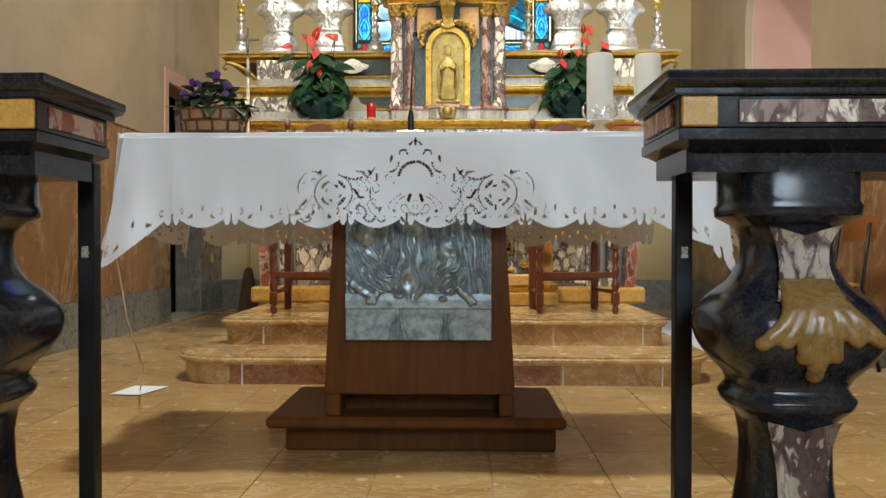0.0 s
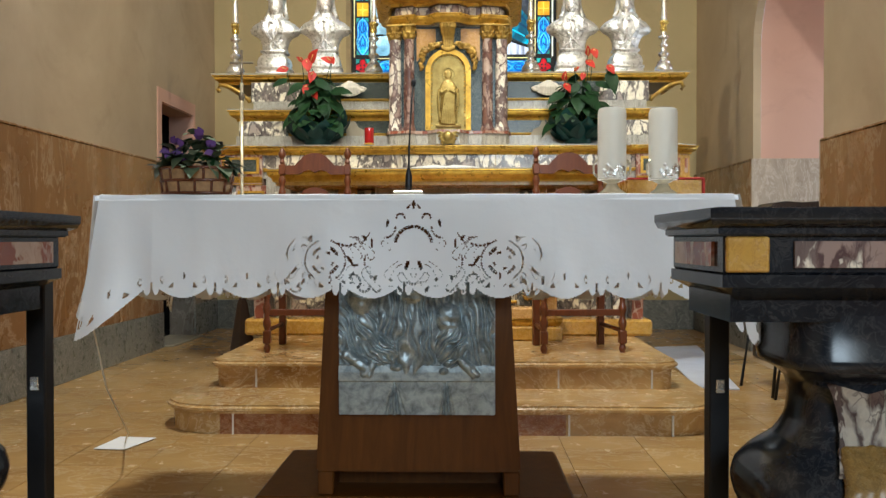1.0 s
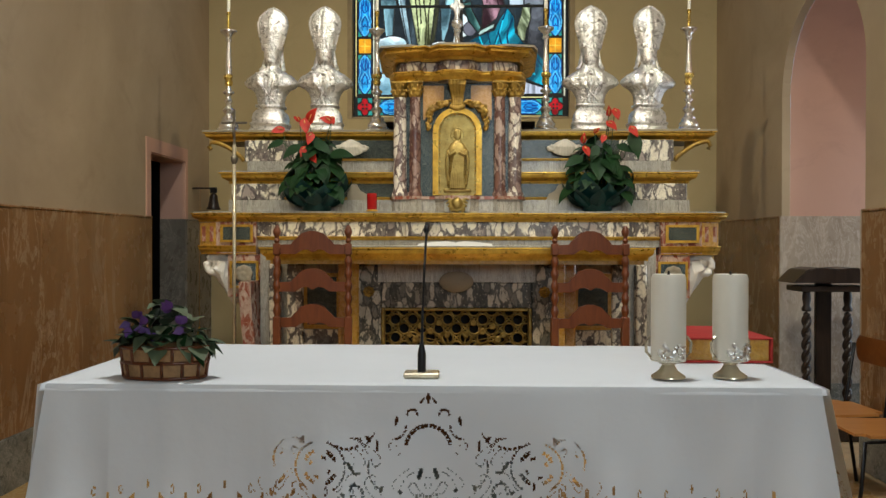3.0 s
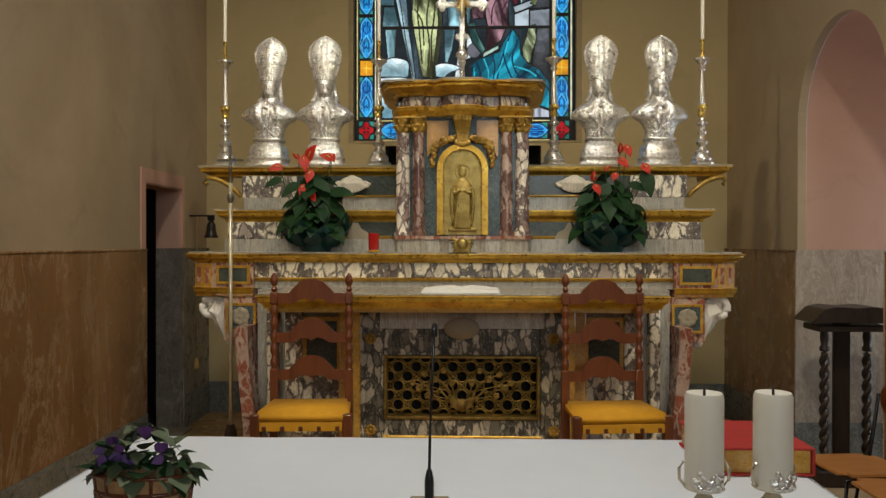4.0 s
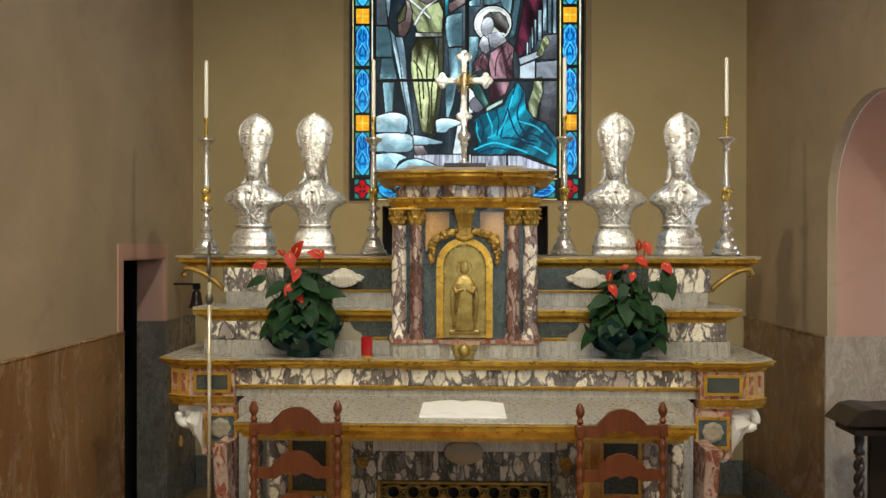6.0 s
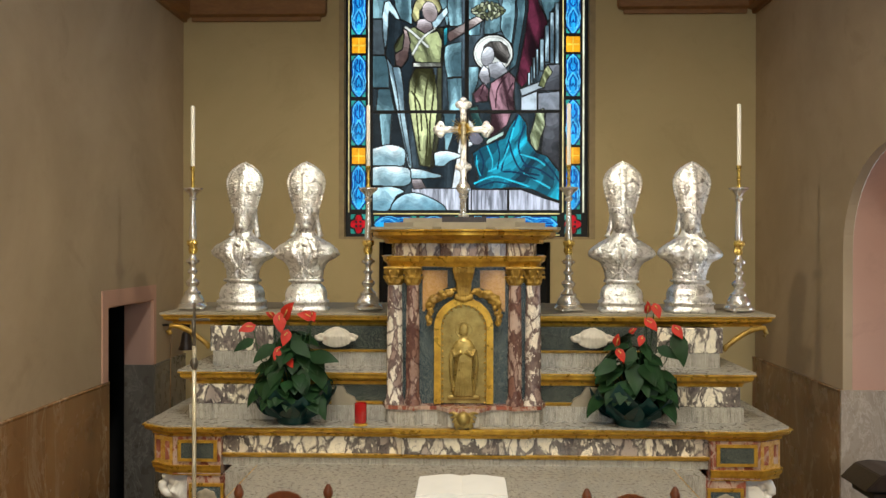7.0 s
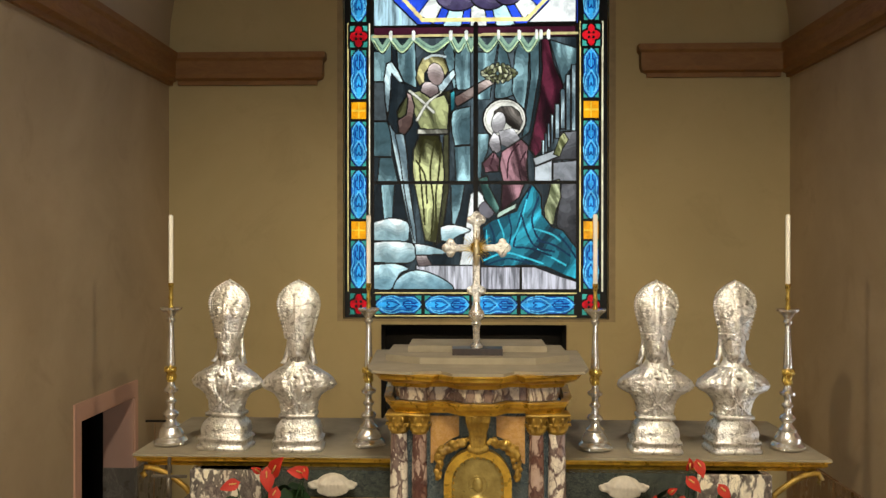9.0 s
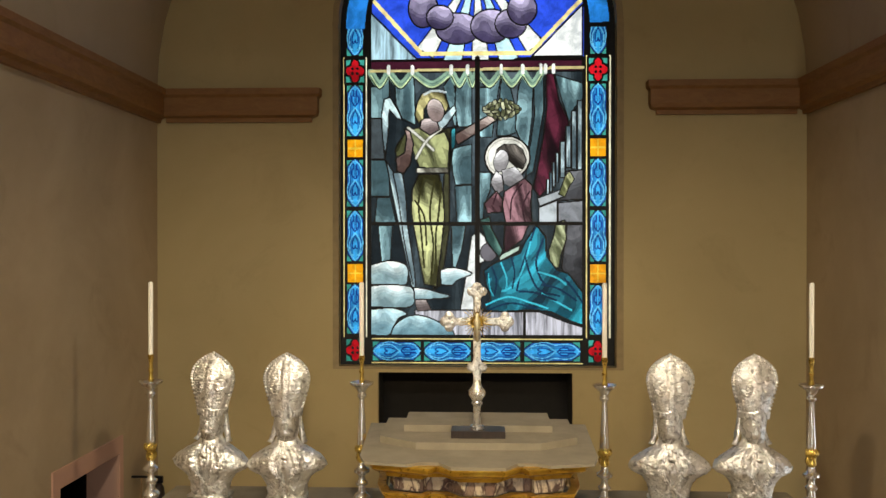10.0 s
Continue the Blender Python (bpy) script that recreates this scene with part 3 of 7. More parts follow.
# scrolled outer supports of red marble
for sx in (-1, 1):
    x = C + sx * 1.21
    pts = [(x - 0.035, PZ), (x + 0.035, PZ)] + [(x + 0.035 + sx * 0.05 * (0.5 - 0.5 * math.cos(i * math.pi / 6)), PZ + 0.10 + 0.12 * i) for i in range(7)]
    pts += [(x - 0.035 + sx * 0.05 * (0.5 - 0.5 * math.cos(i * math.pi / 6)), PZ + 0.10 + 0.12 * i) for i in range(6, -1, -1)]
    ap("support", prism(pts, 5.50, 5.8, None), M_RED, "red marble scrolled support")
    ap("support", box(C + sx * 1.10 - 0.03, C + sx * 1.10 + 0.03, 5.56, 5.8, PZ, 1.2, 0.008), M_BREC)
    ap("support", box(C + sx * 0.98 - 0.05, C + sx * 0.98 + 0.05, 5.60, 5.8, PZ, 1.2, 0.008), M_BREC)
    ap("panel", box(C + sx * 0.82 - 0.09, C + sx * 0.82 + 0.09, 5.63, 5.66, 0.83, 1.12), M_GREEN)
    ap("panel", box(C + sx * 0.82 - 0.112, C + sx * 0.82 + 0.112, 5.625, 5.66, 0.40, 0.80), M_BREC)
    ap("panel_frame", boxes((C + sx * 0.82 - 0.115, C + sx * 0.82 - 0.09, 5.62, 5.66, 0.805, 1.145), (C + sx * 0.82 + 0.09, C + sx * 0.82 + 0.115, 5.62, 5.66, 0.805, 1.145),
                            (C + sx * 0.82 - 0.09, C + sx * 0.82 + 0.09, 5.62, 5.66, 1.12, 1.145), (C + sx * 0.82 - 0.09, C + sx * 0.82 + 0.09, 5.62, 5.66, 0.805, 0.83)), M_YELLOW)
    ap("foot", box(C + sx * 1.0 - 0.30, C + sx * 1.0 + 0.30, 5.46, 5.9, PZ, 0.38, 0.015), M_YELLOW, "yellow marble foot")
# altar table
ap("mensa", box(C - 1.06, C + 1.06, 5.09, 5.80, 1.304, 1.312, 0.002), M_GREY, "grey marble altar table top")
gold([(C - 1.03, 5.76), (C - 1.03, 5.13), (C + 1.03, 5.13), (C + 1.03, 5.76)], 1.232, 1.304, 0.62, name="table_edge")
ap("soffit", box(C - 1.02, C + 1.02, 5.14, 5.76, 1.212, 1.303), M_YELLOW)
ap("cartouche", lathe([(0.0, 0), (0.085, 0.0), (0.092, 0.012), (0.085, 0.025), (0.0, 0.03)], 20), M_STONE, "small oval stone cartouche", 60).matrix_local = Matrix.Translation((0, -0.02, 0.83)) @ pose(0, 0, 0, 90) @ Matrix.Diagonal((1.08, 0.66, 1, 1)) @ Matrix.Identity(4)

# first shelf, with its corner blocks
ap("band", box(C - 1.27, C + 1.27, 5.77, 6.9, 1.302, 1.345), M_GREY)
gold([(C - 1.27, 5.77), (C + 1.27, 5.77)], 1.345, 1.368, 0.4, name="lower_moulding")
ap("band", box(C - 1.27, C + 1.27, 5.765, 6.9, 1.368, 1.458), M_BREC, "white and violet breccia band")
ap("band", box(C - 0.32, C + 0.32, 5.745, 5.8, 1.368, 1.458, 0.004), M_BREC, "breccia panel below the tabernacle")
for sx in (-1, 1):
    xa, xb = C + sx * 1.25, C + sx * 1.50
    xs = sorted((xa, xb))
    blk = ap("corner_block", plate([(xa, 5.73), (xb, 5.73), (xb + sx * 0.12, 5.80), (xb + sx * 0.12, 6.6), (xa, 6.6)], 1.262, 1.458), M_RED, "red marble corner block")
    part("block_panel", box(xs[0] + 0.045, xs[1] - 0.035, 5.722, 5.735, 1.345, 1.425), M_GREEN, blk)
    part("block_frame", boxes((xs[0] + 0.028, xs[0] + 0.045, 5.718, 5.735, 1.33, 1.44), (xs[1] - 0.035, xs[1] - 0.018, 5.718, 5.735, 1.33, 1.44),
                              (xs[0] + 0.045, xs[1] - 0.035, 5.718, 5.735, 1.425, 1.44), (xs[0] + 0.045, xs[1] - 0.035, 5.718, 5.735, 1.33, 1.345)), M_GOLD, blk)
    f0, f1 = Vector((xb, 5.73)), Vector((xb + sx * 0.12, 5.80))
    part("block_face", plate([tuple(f0 + Vector((0, -0.008))), tuple(f1 + Vector((0, -0.008))), tuple(f1), tuple(f0)], 1.31, 1.452), M_YELLOW, blk, "yellow marble facet")
    for u in (0.25, 0.75):
        m = f0.lerp(f1, u)
        part("block_inlay", box(m.x - 0.012, m.x + 0.012, m.y - 0.0145, m.y, 1.335, 1.43), M_RED, blk)
    gold([(xa, 5.735), (xb, 5.735), (xb + sx * 0.115, 5.80), (xb + sx * 0.115, 6.5)][:: (-1 if sx < 0 else 1)], 1.255, 1.31, 0.3, name="block_moulding")
    low = ap("lower_block", plate([(C + sx * 1.20, 5.74), (C + sx * 1.43, 5.74), (C + sx * 1.43, 6.5), (C + sx * 1.20, 6.5)], 0.99, 1.256), M_RED, "red marble block with a pale cartouche")
    m = C + sx * 1.325
    part("lower_panel", box(m - 0.075, m + 0.075, 5.728, 5.742, 1.06, 1.20), M_BLUE, low)
    part("lower_frame", boxes((m - 0.09, m - 0.075, 5.724, 5.742, 1.045, 1.215), (m + 0.075, m + 0.09, 5.724, 5.742, 1.045, 1.215),
                              (m - 0.075, m + 0.075, 5.724, 5.742, 1.20, 1.215), (m - 0.075, m + 0.075, 5.724, 5.742, 1.045, 1.06)), M_GOLD, low)
    q = bmesh.new()
    for i in range(9):
        a = i * 2 * math.pi / 8
        ball((m + (0.036 * math.cos(a) if i else 0), 5.722, 1.135 + (0.036 * math.sin(a) if i else 0)), 0.026, 0.012, 0.022, q, 8, 6)
    part("rosette", q, M_STONE, low, "pale carved rosette", 180)
    # white carved bracket under the corner: a volute above, drawn out into a leafy tail
    w = bmesh.new()
    for depth, wide in ((5.80, 0.030), (5.86, 0.030)):
        tube([(C + sx * (1.525 + (0.012 + 0.0048 * i) * math.cos(0.45 * i + 2.2)), depth, 1.175 + (0.012 + 0.0048 * i) * math.sin(0.45 * i + 2.2)) for i in range(17)], 0.014, 7, w, wide)
    for i in range(9):
        q = i / 8
        ball((C + sx * (1.50 - 0.075 * q + 0.015 * math.sin(5 * q)), 5.855, 1.205 - 0.225 * q), 0.066 - 0.026 * q, 0.085 - 0.025 * q, 0.040, w, 10, 7)
    for i in range(5):
        tube([(C + sx * (1.45 + 0.012 * i), 5.78, 1.215), (C + sx * (1.465 + 0.016 * i), 5.768, 1.14 + 0.006 * i), (C + sx * (1.455 + 0.010 * i), 5.785, 1.06 + 0.018 * i)], 0.014, 6, w, 0.007)
    for i in range(4):
        tube([(C + sx * (1.43 + 0.026 * i), 5.79, 1.22), (C + sx * (1.42 + 0.020 * i), 5.772, 1.11), (C + sx * (1.415 + 0.008 * i), 5.80, 0.985)], 0.012, 6, w, 0.005)
    ap("bracket", w, M_WHITE, "white marble scrolled bracket", 180)
gold([(C - 1.62, 6.5), (C - 1.62, 5.80), (C - 1.50, 5.735), (C - 1.25, 5.735), (C - 1.24, 5.765), (C - 0.35, 5.765), (C - 0.33, 5.74), (C + 0.33, 5.74), (C + 0.35, 5.765),
      (C + 1.24, 5.765), (C + 1.25, 5.735), (C + 1.50, 5.735), (C + 1.62, 5.80), (C + 1.62, 6.5)], 1.458, 1.512, 0.85, name="shelf_moulding")
ap("shelf_top", plate([(C - 1.66, 6.6), (C - 1.66, 5.78), (C - 1.53, 5.695), (C - 1.24, 5.695), (C - 0.34, 5.715), (C + 0.34, 5.715), (C + 1.24, 5.695), (C + 1.53, 5.695), (C + 1.66, 5.78), (C + 1.66, 6.6)], 1.512, 1.522), M_GREY)
# second shelf
ap("band", box(C - 1.46, C + 1.46, 5.86, 6.9, 1.522, 1.60), M_GREY)
ap("band", box(C - 1.44, C + 1.44, 5.885, 6.9, 1.60, 1.705), M_GREEN, "dark green marble band")
gold([(C - 1.1, 5.885), (C + 1.1, 5.885)], 1.60, 1.618, 0.3, name="lower_moulding")
for sx in (-1, 1):
    xs = sorted((C + sx * 1.12, C + sx * 1.445))
    ap("end_panel", box(xs[0], xs[1], 5.87, 6.5, 1.60, 1.705, 0.004), M_BREC)
    ap("foot_scroll", prism([(C + sx * 0.70, 1.60), (C + sx * 0.56, 1.60), (C + sx * 0.58, 1.64), (C + sx * 0.62, 1.66), (C + sx * 0.64, 1.70), (C + sx * 0.70, 1.70)], 5.86, 5.90), M_STONE)
gold([(C - 1.45, 6.5), (C - 1.45, 5.90), (C + 1.45, 5.90), (C + 1.45, 6.5)], 1.705, 1.775, 1.0, name="shelf_moulding")
ap("shelf_top", box(C - 1.515, C + 1.515, 5.835, 6.6, 1.775, 1.785), M_GREY)
# third shelf, which carries the busts
ap("band", box(C - 1.38, C + 1.38, 6.01, 6.9, 1.785, 1.862), M_GREY)
gold([(C - 1.0, 6.01), (C + 1.0, 6.01)], 1.862, 1.876, 0.3, name="lower_moulding")
ap("band", box(C - 1.36, C + 1.36, 6.035, 6.9, 1.862, 2.0), M_GREEN, "dark green marble band")
for sx in (-1, 1):
    xs = sorted((C + sx * 1.05, C + sx * 1.40))
    ap("end_panel", box(xs[0], xs[1], 6.02, 6.5, 1.862, 2.0, 0.004), M_BREC)
    cur = [(C + sx * (1.40 + 0.02), 1.87)] + [(C + sx * (1.41 + 0.23 * i / 8), 1.87 + 0.125 * math.sin(i * math.pi / 16)) for i in range(1, 9)]
    ap("curl", tube([(x, 6.08, z) for x, z in cur] + [(C + sx * 1.655, 6.08, 1.965), (C + sx * 1.64, 6.08, 1.945)], 0.015, 8), M_CARVED, "gilt scroll bracket", 180)
gold([(C - 1.62, 6.6), (C - 1.62, 6.11), (C + 1.62, 6.11), (C + 1.62, 6.6)], 2.0, 2.058, 1.0, name="shelf_moulding")
ap("shelf_top", box(C - 1.69, C + 1.69, 6.04, 6.9, 2.058, 2.07), M_STONE)
for sx in (-1, 1):
    x = C + sx * 0.695
    q = bmesh.new()
    ball((x, 6.0, 1.945), 0.082, 0.022, 0.052, q)
    for i in range(7):
        b = (i - 3) / 3
        tube([(x + 0.020 * b, 5.992, 2.0 - 0.014 * b * b), (x + 0.052 * b, 5.974, 1.948), (x + 0.064 * b, 5.985, 1.890 + 0.018 * b * b)], 0.010, 6, q, 0.016)
    for b in (-1, 1):
        tube([(x + b * (0.088 + (0.006 + 0.0016 * i) * math.cos(0.6 * i)), 5.992, 1.948 + (0.006 + 0.0016 * i) * math.sin(0.6 * i)) for i in range(12)], 0.009, 6, q, 0.012)
    ap("shell", q, M_SHELL, "white marble shell", 180)

# ---------------------------------------------------------------- tabernacle
tab = thing("tabernacle", "marble tabernacle with columns and a gilt relief door", "tabernacle", (C, 5.8, 1.522))


def tp(name, bm, material, label="", smooth=0, parent=None):
    ob = part(name, bm, material, parent or tab, label, smooth)
    if parent is None:
        ob.matrix_parent_inverse = Matrix.Translation((-C, -5.8, -1.522))
    return ob


def tgold(outline, z0, z1, out=1.0, name="cornice"):
    return tp(name, moulding(outline, [(o * out, z0 + (z1 - z0) * z) for o, z in GP]), M_GOLD, "gilt moulding", 50)


def front_plan(d=0.0):
    """The tabernacle's front, which breaks forward over the columns and at the middle."""
    h = 0.40 + d
    return [(C - h - 0.03, 6.42), (C - h, 5.90 - d), (C - h + 0.03, 5.80 - d), (C - 0.24 - d * 0.5, 5.76 - d), (C - 0.22 - d * 0.2, 5.79 - d), (C - 0.13 - d * 0.3, 5.79 - d), (C - 0.07 - d * 0.4, 5.72 - d),
            (C + 0.07 + d * 0.4, 5.72 - d), (C + 0.13 + d * 0.3, 5.79 - d), (C + 0.22 + d * 0.2, 5.79 - d), (C + 0.24 + d * 0.5, 5.76 - d), (C + h - 0.03, 5.80 - d), (C + h, 5.90 - d), (C + h + 0.03, 6.42)]


tp("base", plate(front_plan(0.02), 1.522, 1.598), M_GREY)
tp("base_slab", plate(front_plan(0.03), 1.598, 1.618), M_RED)
tp("core", box(C - 0.33, C + 0.33, 5.83, 6.42, 1.618, 2.34), M_BLUE, "blue-grey marble field")
for sx in (-1, 1):
    for x, y, m, rr in ((0.36, 5.82, M_BREC2, 0.042), (0.265, 5.80, M_BREC4, 0.036)):
        col = tp("column", lathe([(rr * 1.3, 0), (rr * 1.3, 0.02), (rr * 1.1, 0.03), (rr * 1.05, 0.05), (rr, 0.06), (rr * 1.02, 0.3), (rr * 0.9, 0.62)], 20, (C + sx * x, y, 1.618)), m, "violet breccia column", 50)
        cap = lathe([(rr * 0.95, 0), (rr * 1.05, 0.012), (rr * 0.95, 0.02), (rr * 1.0, 0.05), (rr * 1.35, 0.082), (rr * 1.4, 0.086)], 16, (C + sx * x, y, 2.238))
        for ring, z, q in ((8, 0.025, 0.0), (8, 0.05, 0.39)):
            for i in range(ring):
                a = i * 2 * math.pi / ring + q
                ca, sa = math.cos(a), math.sin(a)
                tube([(C + sx * x + rr * 0.98 * ca, y + rr * 0.98 * sa, 2.238 + z - 0.012), (C + sx * x + rr * 1.12 * ca, y + rr * 1.12 * sa, 2.238 + z + 0.015), (C + sx * x + rr * 1.42 * ca, y + rr * 1.42 * sa, 2.238 + z + 0.022), (C + sx * x + rr * 1.46 * ca, y + rr * 1.46 * sa, 2.238 + z + 0.008)], 0.0085, 6, cap, 0.005)
        box(C + sx * x - rr * 1.35, C + sx * x + rr * 1.35, y - rr * 1.35, y + rr * 1.35, 2.322, 2.334, 0.002, 1, cap)
        part("capital", cap, M_CARVED, col, "gilt leaf capital", 60)
    # upper spandrel panels
    inn = [(C + sx * 0.215, 2.315), (C + sx * 0.085, 2.315), (C + sx * 0.085, 2.225), (C + sx * 0.13, 2.205), (C + sx * 0.175, 2.165), (C + sx * 0.205, 2.10), (C + sx * 0.215, 2.10)]
    tp("spandrel", prism(inn, 5.815, 5.835), M_PEACH, "peach marble spandrel panel")
    gar = bmesh.new()
    rg = random.Random(5 if sx > 0 else 6)
    for i in range(34):
        t = i / 33
        gx = C + sx * (0.055 + 0.115 * math.sin(t * 1.57)) + rg.uniform(-0.018, 0.018)
        gz = 2.205 - 0.035 * t - 0.03 * t * t + rg.uniform(-0.016, 0.016)
        ball((gx, 5.795 - rg.uniform(0, 0.02), gz), 0.014, 0.012, 0.012, gar, 7, 5)
    for i in range(22):
        t = i / 21
        ball((C + sx * 0.178 + rg.uniform(-1, 1) * 0.024 * (1 - t * 0.7), 5.795 - rg.uniform(0, 0.02), 2.135 - 0.10 * t), 0.011, 0.011, 0.011, gar, 7, 5)
    for i in range(6):
        p = (C + sx * (0.06 + 0.02 * i), 5.788, 2.195 - 0.006 * i)
        tube([p, (p[0] + sx * rg.uniform(0.01, 0.03), 5.775, p[2] + rg.uniform(-0.035, 0.03))], 0.010, 6, gar, 0.003)
    tp("garland", gar, M_CARVED, "gilt garland of grapes", 180)
    tp("side_face", box(*sorted((C + sx * 0.33, C + sx * 0.40)), 5.92, 6.40, 1.618, 2.34), M_GREY)
# arched door
dr = 0.118
frame_pts = [(C + dr + 0.035, 1.625)] + [(x, z) for x, z in arc(C, 2.02, dr + 0.035, 0, 180, 18)] + [(C - dr - 0.035, 1.625)]
inner = [(C + dr, 1.625)] + arc(C, 2.02, dr, 0, 180, 18) + [(C - dr, 1.625)]
fb = bmesh.new()
for (p, q), (r, s) in zip(zip(frame_pts, frame_pts[1:]), zip(inner, inner[1:])):
    vs = [fb.verts.new((x, y, z)) for y in (5.775, 5.84) for x, z in (p, q, s, r)]
    for f in ((0, 1, 2, 3), (0, 1, 5, 4), (2, 3, 7, 6)):
        fb.faces.new([vs[i] for i in f])
bmesh.ops.remove_doubles(fb, verts=fb.verts, dist=0.0005)
bmesh.ops.recalc_face_normals(fb, faces=fb.faces)
door = tp("door", prism(inner, 5.80, 5.83), M_DOOR, "pale gilt door with a standing figure in relief")
part("door_frame", fb, M_GOLD, door, "gilt arched frame", 40)
bd = bmesh.new()
for i in range(40):
    t = i / 39
    L = 0.39 * 2 + math.pi * dr
    s = t * L
    r0 = dr - 0.008
    if s < 0.39:
        x, z = C + r0, 1.63 + s
    elif s < 0.39 + math.pi * dr:
        a = (s - 0.39) / dr
        x, z = C + r0 * math.cos(a), 2.02 + r0 * math.sin(a)
    else:
        x, z = C - r0, 2.02 - (s - 0.39 - math.pi * dr)
    ball((x, 5.797, z), 0.006, 0.006, 0.006, bd, 6, 4)
part("bead", bd, M_GOLD, door, "", 180)
fig = lathe([(0.0, 0), (0.060, 0.0), (0.062, 0.02), (0.056, 0.10), (0.050, 0.17), (0.062, 0.22), (0.058, 0.255), (0.040, 0.285), (0.018, 0.298), (0.016, 0.308), (0.025, 0.325), (0.025, 0.352), (0.015, 0.370), (0.0, 0.374)], 20, (C, 5.80, 1.665), sy=0.38)
for i in range(8):
    x = -0.046 + 0.0132 * i
    tube([(C + x, 5.779, 1.667), (C + x * 0.8, 5.777, 1.76), (C + x * 0.75 + 0.008, 5.778, 1.84), (C + x * 0.5 + 0.012, 5.782, 1.90)], 0.0055, 6, fig, 0.003)
for sx in (-1, 1):
    tube([(C + sx * 0.058, 5.785, 1.90), (C + sx * 0.068, 5.779, 1.84), (C + sx * 0.064, 5.781, 1.76), (C + sx * 0.056, 5.785, 1.69)], 0.012, 7, fig, 0.007)
    tube([(C + sx * 0.06, 5.785, 1.905), (C + sx * 0.045, 5.772, 1.875), (C + sx * 0.012, 5.770, 1.895)], 0.010, 7, fig)
tube([(C + 0.042 * math.cos(i * 0.3927), 5.797, 2.005 + 0.042 * math.sin(i * 0.3927)) for i in range(17)], 0.0035, 6, fig)
box(C - 0.085, C + 0.085, 5.785, 5.80, 1.645, 1.668, 0.004, 1, fig)
part("relief", fig, M_DOOR, door, "plain standing relief", 180)
q = bmesh.new()
ball((C, 5.675, 1.572), 0.032, 0.03, 0.036, q)
for sx in (-1, 1):
    for i in range(5):
        tube([(C + sx * 0.02, 5.685, 1.585 - 0.004 * i), (C + sx * (0.055 - 0.006 * i), 5.682, 1.60 - 0.018 * i), (C + sx * (0.075 - 0.009 * i), 5.69, 1.592 - 0.022 * i)], 0.011, 6, q, 0.005)
tube([(C - 0.03, 5.685, 1.54), (C, 5.68, 1.528), (C + 0.03, 5.685, 1.54)], 0.014, 6, q)
tp("boss", q, M_DOOR, "pale gilt carved boss", 180)
# keystone console
kc = bmesh.new()
for i in range(-2, 3):
    tube([(C + i * 0.010, 5.795, 2.155), (C + i * 0.012, 5.772, 2.19), (C + i * 0.015, 5.772, 2.23), (C + i * 0.019, 5.752, 2.28), (C + i * 0.021, 5.725, 2.31), (C + i * 0.021, 5.72, 2.335)], 0.011, 8, kc)
tube([(C - 0.055, 5.735, 2.322), (C + 0.055, 5.735, 2.322)], 0.018, 12, kc)
for i in range(7):
    ball((C + 0.013 * (i - 3), 5.772, 2.165 + 0.004 * abs(i - 3)), 0.011, 0.012, 0.018, kc, 8, 6)
tp("keystone", kc, M_CARVED, "gilt scrolled keystone", 180)
tgold(front_plan(0.0), 2.335, 2.39, 0.55, "architrave")
tp("frieze", plate(front_plan(-0.015), 2.39, 2.455), M_BREC2)
tp("entablature_core", plate(front_plan(-0.03), 2.33, 2.46), M_GREY)
tgold(front_plan(0.0), 2.455, 2.525, 1.55)
tp("top_slab", plate(front_plan(0.10), 2.525, 2.538), M_STONE, "dusty stone top slab")
tp("top_step", plate([(C - 0.44, 6.40), (C - 0.44, 6.02), (C - 0.27, 5.90), (C + 0.27, 5.90), (C + 0.44, 6.02), (C + 0.44, 6.40)], 2.538, 2.568), M_STONE)
tp("top_step", plate([(C - 0.34, 6.40), (C - 0.34, 6.11), (C + 0.34, 6.11), (C + 0.34, 6.40)], 2.568, 2.598), M_STONE)
tp("cross_foot", box(C - 0.12, C + 0.12, 5.98, 6.09, 2.568, 2.60), M_OAK)

# ---------------------------------------------------------------- the table altar
TX0, TX1, TY0, TY1, TZ = -0.955, 0.80, 2.54, 3.24, 1.008
table = thing("altar_table", "dark walnut altar pedestal with a silvered relief panel", "altar", (-0.08, 2.9, 0))


def wp(name, bm, material, label="", smooth=0, parent=None):
    ob = part(name, bm, material, parent or table, label, smooth)
    if parent is None:
        ob.matrix_parent_inverse = Matrix.Translation((0.08, -2.9, 0))
    return ob


wp("base_block", boxes((-0.515, 0.365, 2.74, 3.12, 0.0, 0.09), bevel=0.006), M_WALNUT)
wp("base_board", boxes((-0.56, 0.388, 2.65, 3.20, 0.09, 0.128), bevel=0.01), M_WALNUT, "walnut base board with a moulded edge")
wp("pedestal", prism([(-0.375, 0.20), (0.228, 0.20), (0.185, 0.95), (-0.335, 0.95)], 2.66, 3.10, None, 0.006), M_WALNUT, "tapered walnut pedestal")
for a, b in ((-0.372, -0.325), (0.178, 0.225)):
    wp("foot", box(a, b, 2.672, 3.09, 0.128, 0.20, 0.004), M_WALNUT)
wp("plinth_rail", box(-0.325, 0.178, 2.80, 3.0, 0.128, 0.20), M_WALNUT)
wp("table_top", box(TX0 + 0.02, TX1 - 0.02, TY0 + 0.03, TY1 - 0.02, 0.94, 1.0, 0.006), M_WALNUT)
# silvered relief panel: drapery and rounded bulks, raised from a grid
NX, NZ = 210, 190
gx, gz = np.linspace(-0.302, 0.150, NX), np.linspace(0.375, 0.80, NZ)
rel = bmesh.new()
rows = []
